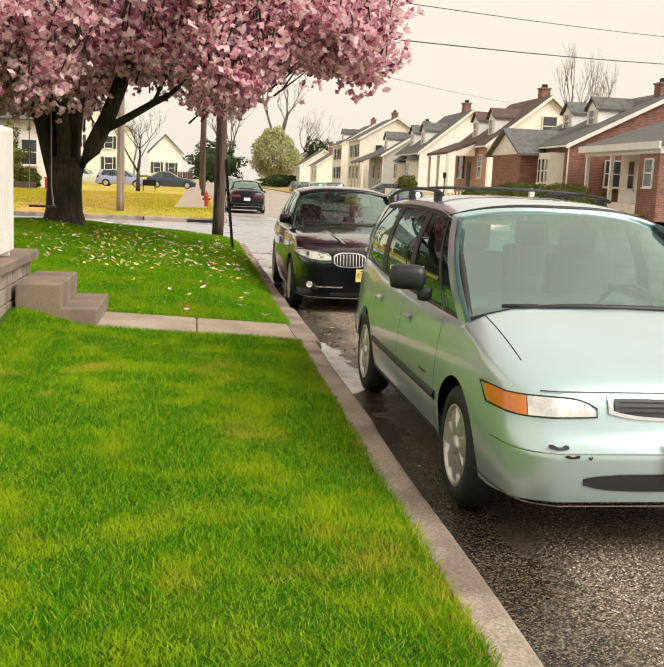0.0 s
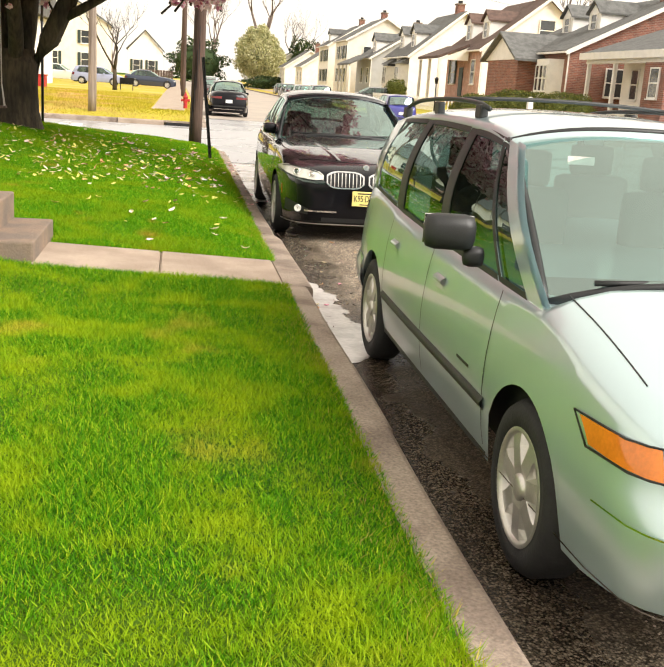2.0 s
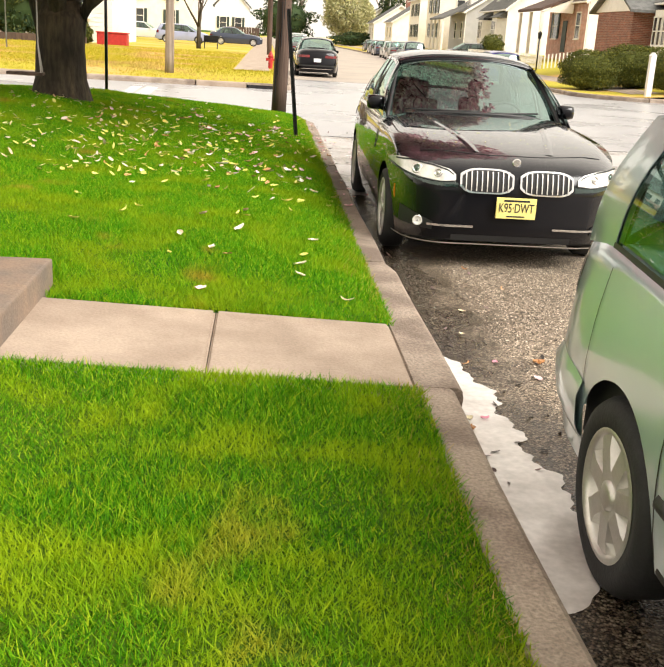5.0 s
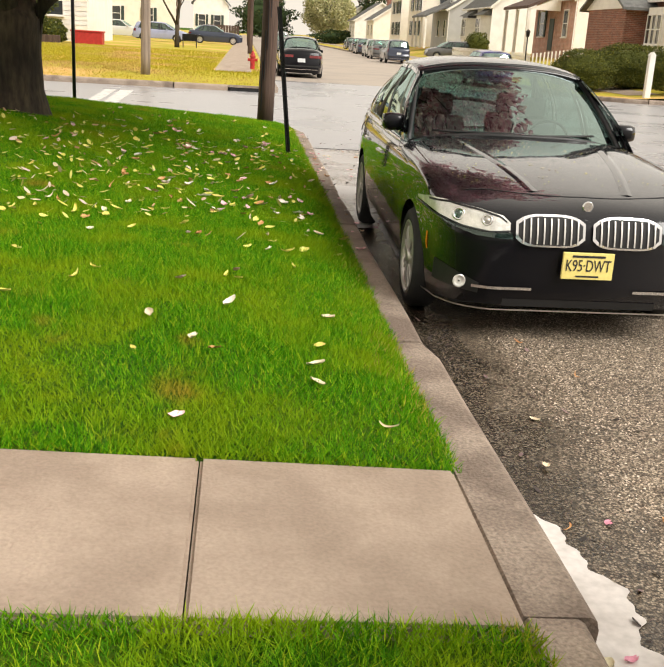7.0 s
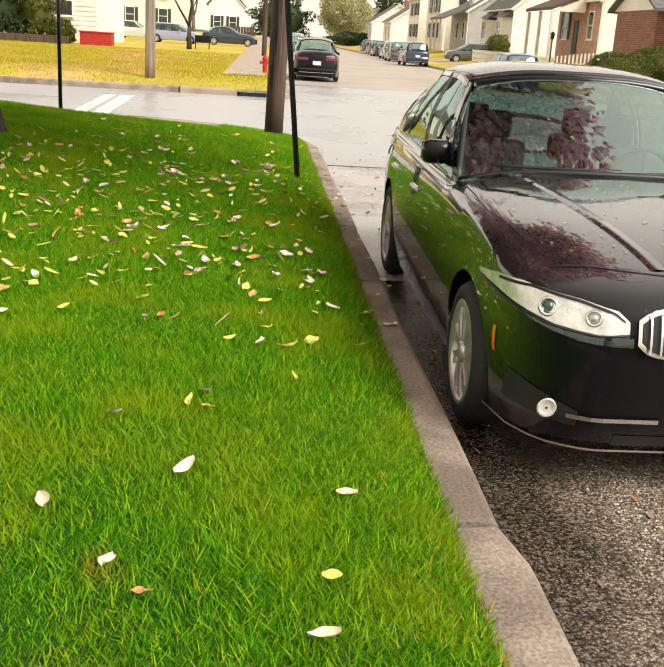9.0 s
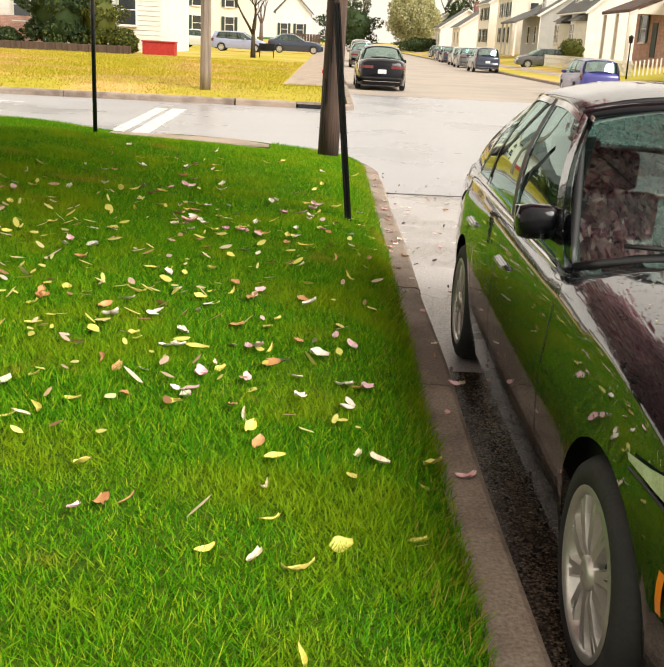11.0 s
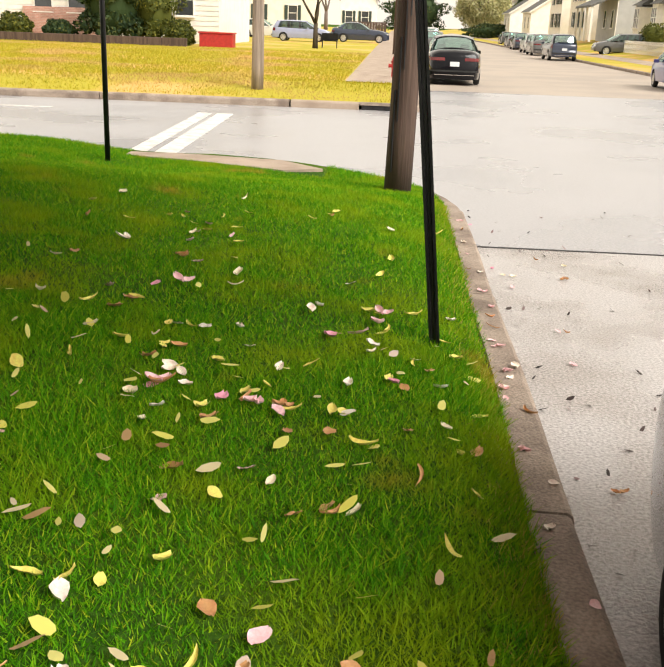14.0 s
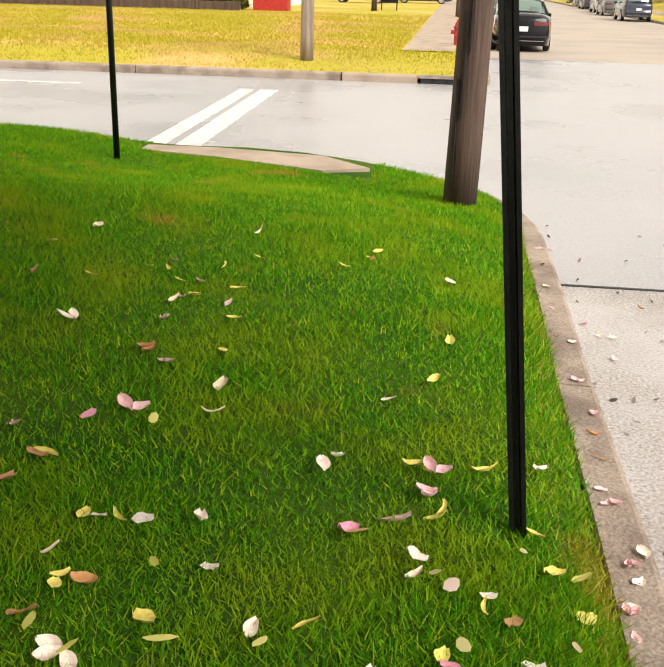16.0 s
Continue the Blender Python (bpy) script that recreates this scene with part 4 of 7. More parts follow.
for sd in (-1, 1):
    # lamps
    part("turn_lamp", lamp_patch(VF, sd * 0.972, sd * 0.862, lambda t: 0.70 - 0.008 * t, lambda t: 0.768 + 0.016 * t ** 0.5, lift=0.010), M["amber"], van, "amber turn lamp", smooth=True)
    part("headlamp", lamp_patch(VF, sd * 0.858, sd * 0.53, lambda t: 0.692 + 0.012 * t ** 3, lambda t: 0.784 - 0.006 * t - 0.05 * t ** 6, lift=0.010), M["reflector"], van, "clear headlamp", smooth=True)
    b = bmesh.new()
    for a, c in ((0.974, 0.52),):
        ring = [nose_point(VF, sd * lerp(a, c, t), 0.690 + 0.008 * t, 0.010) for t in np.linspace(0, 1, 12)] + [nose_point(VF, sd * lerp(c, a, t), 0.735 + 0.048 * (1 - (1 - t) ** 6) - 0.012 * t ** 8, 0.010) for t in np.linspace(0, 1, 12)]
        ring.append(ring[0])
        tube(b, ring, [0.004] * len(ring), 5)
    part("lamp_gasket", b, M["plastic"], van, smooth=True)
    # flank
    part("side_moulding", side_strip(VF, 1.34, 3.36, 0.475, 0.53, sd, 0.016), M["plastic"], van, "black side moulding", smooth=True)
    part("sill_strip", side_strip(VF, 1.33, 3.36, 0.27, 0.30, sd, 0.006), M["plastic"], van, smooth=True)
    for y in (1.36, 2.40, 3.38):
        part("door_gap", side_strip(VF, y, y + 0.008, 0.31, 0.965, sd, 0.0015, n=1, m=8), M["plastic"], van)
    part("model_badge", side_strip(VF, 1.56, 1.74, 0.585, 0.60, sd, 0.002, n=4), M["plastic"], van, "small dark badge")
    for y in (2.2, 3.2):
        part("handle_recess", side_strip(VF, y - 0.10, y + 0.05, 0.80, 0.875, sd, 0.003, n=6), M["silver"], van, smooth=True)
        part("door_handle", side_strip(VF, y - 0.10, y + 0.04, 0.825, 0.862, sd, 0.022, n=6, m=3), M["silver"], van, "body-coloured door handle", smooth=True)
    b = bmesh.new()
    box(b, -0.105, 0.105, -0.05, 0.055, -0.07, 0.075, bevel=0.048)
    mir = part("door_mirror", b, M["plastic"], van, "black door mirror", smooth=True)
    mir.location = (sd * 1.045, 1.52, 1.16)
    mir.rotation_euler = (0, 0, sd * 0.15)
    part("mirror_face", boxes((-0.10, 0.10, 0.05, 0.06, -0.055, 0.065), bevel=0.003), M["chrome"], mir)
    part("mirror_arm", boxes((-0.15 if sd > 0 else 0.06, -0.06 if sd > 0 else 0.15, -0.02, 0.04, -0.135, -0.05), bevel=0.03), M["plastic"], mir, smooth=True)
    # roof rails
    b = bmesh.new()
    pts = [(sd * 0.60, y, VF["top"](y) - 0.005 + 0.032 * max(0, math.sin(math.pi * (y - 2.55) / 1.85)) ** 0.4) for y in np.linspace(2.55, 4.4, 16)]
    tube(b, pts, [0.013] * 16, 8)
    rail = part("roof_rail", b, M["plastic"], van, "black roof rail", smooth=True)
    for y in (2.68, 3.5, 4.3):
        part("rail_foot", boxes((sd * 0.60 - 0.022, sd * 0.60 + 0.022, y - 0.05, y + 0.05, VF["top"](y) - 0.06, VF["top"](y) + 0.012), bevel=0.012), M["plastic"], rail)
    part("tail_lamp", side_strip(VF, 4.60, 4.73, 0.80, 1.02, sd, 0.008, n=6), M["tail_red"], van, smooth=True)
    part("rear_bumper_wrap", side_strip(VF, 4.12, 4.72, 0.36, 0.60, sd, 0.022, n=14, m=4, taper=0.1), M["silver"], van, smooth=True)
    part("fuel_flap_gap", side_strip(VF, 4.12, 4.126, 0.60, 1.0, sd, 0.0015, n=1, m=6), M["plastic"], van)
    b = bmesh.new()
    tube(b, [top_point(VF, sd * lerp(0.735, 0.742, t), lerp(0.26, 0.98, t), 0.0) for t in np.linspace(0, 1, 16)], [0.0028] * 16, 5)
    part("hood_gap", b, M["plastic"], van, smooth=True)
for y in (3.0,):
    b = bmesh.new()
    tube(b, [(x, y, VF["top"](y) + 0.03 + 0.02 * (1 - (x / 0.6) ** 2)) for x in np.linspace(-0.6, 0.6, 9)], [0.011] * 9, 8)
    part("cross_bar", b, M["plastic"], van, smooth=True)
# grille, bumper, plate
part("grille_surround", lamp_patch(VF, -0.46, 0.46, lambda t: 0.685 + 0.03 * abs(2 * t - 1) ** 4, lambda t: 0.795, n=14, lift=0.012), M["chrome"], van, smooth=True)
part("grille", lamp_patch(VF, -0.43, 0.43, lambda t: 0.70 + 0.03 * abs(2 * t - 1) ** 4, lambda t: 0.782, n=14, lift=0.018), M["plastic"], van, smooth=True)
for k in range(3):
    part("grille_bar", lamp_patch(VF, -0.40, 0.40, lambda t: 0.722 + k * 0.022, lambda t: 0.726 + k * 0.022, n=14, m=1, lift=0.024), M["dark"], van)
part("lower_intake", lamp_patch(VF, -0.60, 0.60, lambda t: 0.375 + 0.03 * abs(2 * t - 1) ** 6, lambda t: 0.455 - 0.02 * abs(2 * t - 1) ** 6, n=20, lift=0.006), M["dark"], van, smooth=True)
for z in (0.545, 0.30):
    part("bumper_line", lamp_patch(VF, -0.97, 0.97, lambda t: z, lambda t: z + 0.006, n=60, m=1, lift=0.010), M["chrome"], van)
for u, z, w in ((-0.78, 0.575, 0.10), (-0.70, 0.535, 0.075), (-0.58, 0.53, 0.02)):
    part("scuff", lamp_patch(VF, u, u + w, lambda t: z - 0.004 - 0.006 * math.sin(3 * t), lambda t: z + 0.004 + 0.004 * math.sin(9 * t), n=10, m=1, lift=0.0085), M["plastic"], van, "dark scuff through the paint")
pl = part("number_plate", boxes((-0.155, 0.155, -0.035, -0.02, 0.47, 0.63), bevel=0.004), M["plate"], van, "pale yellow number plate")
part("hood_gap", lamp_patch(VF, -0.80, 0.80, lambda t: 0.80, lambda t: 0.805, n=20, m=1, lift=0.002), M["plastic"], van)
# wipers and aerial
for x0, x1 in ((-0.62, 0.06), (-0.02, 0.62)):
    b = bmesh.new()
    tube(b, [(lerp(x0, x1, t), 0.98 + 0.06 * t + 0.10 * (lerp(x0, x1, t) / 0.7) ** 2, 1.065 + 0.035 * t) for t in np.linspace(0, 1, 8)], [0.012] * 8, 6)
    tube(b, [(lerp(x0, x1, 0.75), 1.0, 1.07), (x1 + 0.12, 0.95, 1.045)], [0.01, 0.014], 6)
    part("wiper", b, M["plastic"], van, smooth=True)
b = bmesh.new()
tube(b, [(-0.80, 0.86, 0.93), (-0.80, 0.88, 0.97)], [0.018, 0.010], 8)
part("washer_nub", b, M["plastic"], van)
part("inspection_sticker", boxes((-0.50, -0.38, 1.735, 1.74, 1.44, 1.475)), M["paint_line"], van, "pale windscreen sticker")

# ---- the black saloon ----
SED = dict(L=4.9, W=1.89, paint=M["black_paint"], tyre=0.335, axles=(0.85, 3.82), sill=0.21, chin=0.035, rim="ten", spokes=10, track=0.985,
           top=[(0, 0.80), (0.05, 0.86), (0.2, 0.915), (0.7, 1.0), (1.3, 1.065), (1.62, 1.095), (2.5, 1.58), (2.85, 1.625), (3.2, 1.63), (3.75, 1.57), (4.4, 1.19), (4.75, 1.15), (4.9, 1.06)],
           shoulder=[(0, 0.74), (0.1, 0.79), (0.4, 0.875), (0.9, 0.95), (1.6, 1.0), (2.6, 1.02), (3.6, 1.04), (4.4, 1.045), (4.9, 0.98)],
           plan=[(0, 0.60), (0.04, 0.70), (0.12, 0.81), (0.3, 0.91), (0.55, 0.965), (0.9, 0.99), (2.0, 1.0), (3.9, 0.99), (4.5, 0.94), (4.8, 0.84), (4.9, 0.72)],
           bulge=[(0.1, 0.93), (0.25, 0.965), (0.45, 0.99), (0.66, 1.0), (0.76, 0.99), (0.9, 0.975), (1.03, 0.935), (1.15, 0.88)],
           nose=[(0.1, 0.10), (0.25, 0.03), (0.36, 0.0), (0.62, 0.0), (0.76, 0.03), (0.86, 0.10), (1.0, 0.22)],
           tail=[(0.1, 0.1), (0.3, 0.02), (0.5, 0.0), (0.8, 0.05), (1.0, 0.1)],
           cabin=(1.62, 4.35), roof=(2.42, 3.78), windscreen=(1.62, 2.5), rear_window=(4.36, 3.72),
           rail_w=[(1.7, 0.80), (2.5, 0.71), (3.1, 0.71), (3.8, 0.67), (4.2, 0.68)], rail_z=[(2.4, 1.49), (2.8, 1.545), (3.3, 1.545), (3.8, 1.46)],
           pillars=[(1.66, 2.42, 1.80, 2.50, "paint"), (2.70, 2.95, 2.78, 3.02, "plastic"), (3.58, 3.50, 3.62, 3.53, "plastic"), (4.0, 3.70, 4.36, 3.80, "paint")],
           glass=M["glass_dark"], seats=(2.35, 3.05), seat_drop=0.56, trim_cloth=M["leather"], trim="chrome", bow=0.07, cowl_bow=0.2, screen_glass=M["glass"])
sedan, BF = car("sedan", "glossy black saloon wet with rain and petals parked at the kerb", "car", pose(1.02, 12.46, 0, 0, 0, -0.4), SED)

for sd in (-1, 1):
    part("headlamp", lamp_patch(BF, sd * 0.965, sd * 0.50, lambda t: float(np.interp(t, (0, 0.15, 0.4, 0.75, 1), (0.775, 0.738, 0.708, 0.692, 0.69))), lambda t: float(np.interp(t, (0, 0.06, 0.2, 0.6, 0.9, 1), (0.79, 0.818, 0.83, 0.812, 0.782, 0.745))), n=30, lift=0.010), M["reflector"], sedan, "clear headlamp with ring", smooth=True)
    for uc, rad in ((0.80, 0.036), (0.64, 0.030)):
        c = Vector(nose_point(BF, sd * uc, 0.762 if uc > 0.7 else 0.748, 0.0))
        out_n = Vector((sd * 0.5, -1, 0.25)).normalized()
        q = out_n.to_track_quat("Z", "Y").to_matrix().to_4x4()
        b = bmesh.new()
        lathe(b, [(0.010, rad * 0.55), (0.020, rad * 0.8), (0.022, rad), (0.016, rad * 1.12), (0.008, rad * 1.15)], axis="z", n=24)
        bmesh.ops.transform(b, matrix=Matrix.Translation(c) @ q, verts=b.verts)
        part("lamp_ring", b, M["chrome"], sedan, smooth=True)
        b = bmesh.new()
        bmesh.ops.create_uvsphere(b, u_segments=16, v_segments=10, radius=rad * 0.66)
        bmesh.ops.transform(b, matrix=Matrix.Translation(c + out_n * 0.006), verts=b.verts)
        part("lamp_eye", b, M["glass_dark"] if uc > 0.7 else M["alloy"], sedan, "dark projector lens", smooth=True)
    part("lamp_brow", lamp_patch(BF, sd * 0.93, sd * 0.52, lambda t: float(np.interp(t, (0, 0.2, 0.6, 0.9, 1), (0.800, 0.818, 0.800, 0.770, 0.742))), lambda t: float(np.interp(t, (0, 0.2, 0.6, 0.9, 1), (0.812, 0.829, 0.811, 0.781, 0.750))), n=24, m=2, lift=0.014), M["dark"], sedan, smooth=True)
    part("lamp_skirt", lamp_patch(BF, sd * 0.93, sd * 0.48, lambda t: float(np.interp(t, (0, 0.2, 0.5, 1), (0.735, 0.695, 0.660, 0.648))), lambda t: float(np.interp(t, (0, 0.15, 0.4, 0.75, 1), (0.765, 0.734, 0.705, 0.688, 0.686))), n=20, m=3, lift=0.007), M["glass_dark"], sedan, "smoked lower edge of the lamp", smooth=True)
    b = bmesh.new()
    ring = [nose_point(BF, sd * lerp(0.965, 0.50, t), float(np.interp(t, (0, 0.12, 0.35, 0.7, 1), (0.762, 0.732, 0.702, 0.687, 0.697))), 0.012) for t in np.linspace(0, 1, 12)]
    tube(b, ring, [0.005] * 12, 5)
    part("lamp_trim", b, M["plastic"], sedan, smooth=True)
    # twin grille
    part("grille_surround", lamp_patch(BF, sd * 0.025, sd * 0.465, lambda t: 0.612 + 0.05 * abs(2 * t - 1) ** 5, lambda t: 0.80 - 0.045 * abs(2 * t - 1) ** 4, n=12, lift=0.016), M["chrome"], sedan, "chrome kidney grille", smooth=True)
    part("grille", lamp_patch(BF, sd * 0.042, sd * 0.447, lambda t: 0.624 + 0.05 * abs(2 * t - 1) ** 5, lambda t: 0.788 - 0.045 * abs(2 * t - 1) ** 4, n=12, lift=0.020), M["dark"], sedan, smooth=True)
    for k in range(9):
        u = 0.075 + k * 0.0425
        part("grille_slat", lamp_patch(BF, sd * (u - 0.0045), sd * (u + 0.0045), lambda t: 0.632, lambda t: 0.780, n=1, m=4, lift=0.030), M["alloy"], sedan)
    # lower bumper
    part("fog_recess", lamp_patch(BF, sd * 0.90, sd * 0.66, lambda t: 0.33 - 0.02 * t, lambda t: 0.465 - 0.09 * t, n=8, lift=0.004), M["plastic"], sedan, smooth=True)
    fc = nose_point(BF, sd * 0.78, 0.372, 0.0)
    b = bmesh.new()
    lathe(b, [(-0.012, 0.04), (-0.016, 0.036), (-0.008, 0.028), (-0.012, 0.005)], axis="y", n=18, centre=(fc[0], fc[1] - 0.028, fc[2]))
    part("fog_lamp", b, M["reflector"], sedan, "round fog lamp", smooth=True)
    part("bumper_bar", lamp_patch(BF, sd * 0.70, sd * 0.33, lambda t: 0.345, lambda t: 0.362, n=8, m=1, lift=0.012), M["chrome"], sedan, "thin chrome strip")
    part("side_marker", side_strip(BF, 0.40, 0.425, 0.49, 0.60, sd, 0.004, n=2), M["amber"], sedan, "small amber side marker")
    # flank
    for y in (1.62, 2.74, 3.72):
        part("door_gap", side_strip(BF, y, y + 0.007, 0.26, 0.99, sd, 0.0015, n=1, m=8), M["dark"], sedan)
    for y in (2.58, 3.58):
        part("door_handle", side_strip(BF, y - 0.11, y + 0.09, 0.83, 0.86, sd, 0.028, n=8, m=3), M["black_paint"], sedan, smooth=True)
    part("belt_trim", side_strip(BF, 1.75, 4.0, 1.005, 1.022, sd, 0.012, n=24, m=2), M["chrome"], sedan, "bright window trim", smooth=True)
    b = boxes((-0.085, 0.085, -0.05, 0.06, -0.065, 0.07), bevel=0.05)
    mir = part("door_mirror", b, M["black_paint"], sedan, smooth=True)
    mir.location = (sd * 0.915, 2.02, 1.125)
    part("mirror_face", boxes((-0.08, 0.08, 0.055, 0.063, -0.045, 0.055), bevel=0.002), M["chrome"], mir)
    part("mirror_arm", boxes((-0.14 if sd > 0 else 0.05, -0.05 if sd > 0 else 0.14, -0.01, 0.02, -0.08, -0.03), bevel=0.008), M["black_paint"], mir)
    part("tail_lamp", lamp_patch(BF, sd * 0.95, sd * 0.5, lambda t: 0.84, lambda t: 0.98 - 0.04 * t, n=8, rear=True), M["tail_red"], sedan, smooth=True)
part("number_plate", boxes((-0.155, 0.155, -0.055, -0.035, 0.435, 0.595), bevel=0.004), M["plate"], sedan, "yellow number plate with black characters")


def writing(name, text, size, m, material, parent, label):
    """Raised characters in the built-in font."""
    cu = bpy.data.curves.new(name, "FONT")
    cu.body, cu.size, cu.extrude, cu.align_x, cu.align_y = text, size, 0.001, "CENTER", "CENTER"
    tmp = bpy.data.objects.new(name, cu)
    me = bpy.data.meshes.new_from_object(tmp)
    bpy.data.objects.remove(tmp)
    me.materials.clear()
    me.materials.append(material)
    ob = new(name, me)
    ob.parent = parent
    ob.matrix_basis = m
    return tagged(ob, label)


writing("plate_characters", "K95\u00b7DWT", 0.082, pose(0, -0.057, 0.515, 90, 0, 0) @ Matrix.Diagonal((0.78, 1.22, 1, 1)), M["ink"], sedan, "black plate characters")
part("plate_band", boxes((-0.10, 0.10, -0.0575, -0.054, 0.567, 0.580)), M["ink"], sedan)
part("plate_band", boxes((-0.07, 0.07, -0.0575, -0.054, 0.449, 0.459)), M["ink"], sedan)
b = bmesh.new()
lathe(b, [(-0.005, 0.034), (-0.010, 0.028), (-0.010, 0.002)], axis="y", n=18, centre=nose_point(BF, 0, 0.845))
part("emblem", b, M["chrome"], sedan, "small round badge")
part("lower_intake", lamp_patch(BF, -0.5, 0.5, lambda t: 0.235, lambda t: 0.285, n=12, lift=0.004), M["dark"], sedan)
part("splitter", lamp_patch(BF, -0.93, 0.93, lambda t: 0.205, lambda t: 0.215, n=30, m=1, lift=0.012), M["alloy"], sedan)
for sd in (-1, 1):
    b = bmesh.new()
    rws = []
    for t in np.linspace(0, 1, 18):
        y = lerp(0.16, 1.50, t)
        xc = lerp(0.30, 0.52, t)
        rws.append([top_point(BF, sd * (xc + o), y, h) for o, h in ((-0.04, 0.001), (-0.010, 0.005), (0.0, 0.0065), (0.008, 0.005), (0.03, 0.001))])
    grid(rws, b)
    outward(b, Vector((0, 1, 0)))
    part("bonnet_crease", b, M["black_paint"], sedan, "pressed ridge along the bonnet", smooth=True)
b = bmesh.new()
tube(b, [top_point(BF, x, 0.10 + 0.16 * (x / 0.75) ** 2, 0.001) for x in np.linspace(-0.72, 0.72, 25)], [0.003] * 25, 5)
part("bonnet_gap", b, M["dark"], sedan, smooth=True)
for x0, x1 in ((-0.66, 0.02), (-0.1, 0.58)):
    b = bmesh.new()
    tube(b, [(lerp(x0, x1, t), 1.63 + 0.03 * t + 0.2 * (lerp(x0, x1, t) / 0.8) ** 2, 1.10 + 0.015 * t) for t in np.linspace(0, 1, 8)], [0.009] * 8, 6)
    part("wiper", b, M["plastic"], sedan, smooth=True)

# ---- poles, posts ----
def pole(name, label, x, y, z, h, r0, r1, material, lean=(0, 0), sides=20):
    root = thing(name, label, "utility pole", pose(x, y, z - 0.15))
    b = bmesh.new()
    k = 14
    tube(b, [(lean[0] * h * t + 0.01 * math.sin(9 * t), lean[1] * h * t, h * t) for t in np.linspace(0, 1, k)], [lerp(r0, r1, t) for t in np.linspace(0, 1, k)], sides)
    part("shaft", b, material, root, smooth=True)
    return root


up = pole("utility_pole", "dark weathered timber utility pole at the corner", -0.66, 23.88, 0.30, 9.5, 0.14, 0.10, M["pole_wood"], (0.012, 0))
part("crossarm", boxes((-1.1, 1.1, -0.05, 0.05, 8.9, 9.02), bevel=0.01), M["pole_wood"], up)
for k in range(5):
    a = k * 1.3
    part("drying_crack", boxes((-0.006, 0.006, -0.143, -0.12, 0.3 + 0.5 * k, 1.1 + 0.5 * k)), M["dark"], up).rotation_euler = (0, 0, -0.6 + 0.3 * k)
gp = pole("utility_pole", "silver-grey timber utility pole on the dry lawn", -4.06, 38.0, 0.28, 9.5, 0.15, 0.11, M["pole_grey"])
part("crossarm", boxes((-1.1, 1.1, -0.05, 0.05, 8.8, 8.92), bevel=0.01), M["pole_grey"], gp)


def sign_post(name, label, x, y, z, h, lean, face=0.0):
    """A U-channel steel post, drilled along its web."""
    root = thing(name, label, "sign post", pose(x, y, z - 0.1, lean[1], lean[0], face))
    prof = [(-0.038, -0.004), (-0.022, -0.004), (-0.016, 0.024), (0.016, 0.024), (0.022, -0.004), (0.038, -0.004), (0.038, -0.010), (0.018, -0.010), (0.012, 0.018), (-0.012, 0.018), (-0.018, -0.010), (-0.038, -0.010)]
    part("channel", prism(prof, "z", 0, h), M["black_steel"], root)
    for k in range(14):
        b = bmesh.new()
        lathe(b, [(0.0165, 0.006), (0.0162, 0.001)], axis="y", n=8, centre=(0, 0, 0.25 + k * 0.14))
        part("bolt_hole", b, M["dark"], root)
    return root


post = sign_post("steel_post", "bent black steel post in the lawn at the kerb", -0.475, 18.6, 0.37, 1.75, (-6.0, 0))
post.scale = (0.7, 0.7, 1)
post_s = thing("sign_post", "thin black street sign post at the lawn corner", "sign post", pose(-4.1, 25.36, 0.2))
b = bmesh.new()
tube(b, [(0, 0, 0), (0, 0, 3.4)], [0.032, 0.030], 12)
part("shaft", b, M["black_steel"], post_s, smooth=True)


# ---- trees ----
def grow(bm, p, d, r, length, depth, rnd, tips, spread=0.55, up=0.12, kids=(2, 3), shrink=0.68, sides=8, seg=4):
    """A limb that forks again and again; its tips are collected."""
    pts, radii = [Vector(p)], [r]
    dd = Vector(d).normalized()
    for i in range(seg):
        dd = (dd + Vector((rnd.uniform(-1, 1), rnd.uniform(-1, 1), rnd.uniform(-0.6, 1))) * 0.16 + Vector((0, 0, up * 0.3))).normalized()
        pts.append(pts[-1] + dd * length / seg)
        radii.append(r * lerp(1, shrink, (i + 1) / seg))
    tube(bm, pts, radii, max(4, sides))
    if depth <= 2:
        tips.extend((q.copy(), depth) for q in pts[1:])
    if depth == 0:
        return
    for _ in range(rnd.choice(kids)):
        side = Vector((rnd.uniform(-1, 1), rnd.uniform(-1, 1), rnd.uniform(-0.35, 0.9))).normalized()
        nd = (dd * (1 - spread) + side * spread + Vector((0, 0, up))).normalized()
        k = rnd.choice((len(pts) - 1, len(pts) - 1, len(pts) - 2))
        grow(bm, pts[k], nd, radii[k] * rnd.uniform(0.62, 0.85), length * rnd.uniform(0.62, 0.85), depth - 1, rnd, tips, spread, up, kids, shrink, sides - 1, seg)


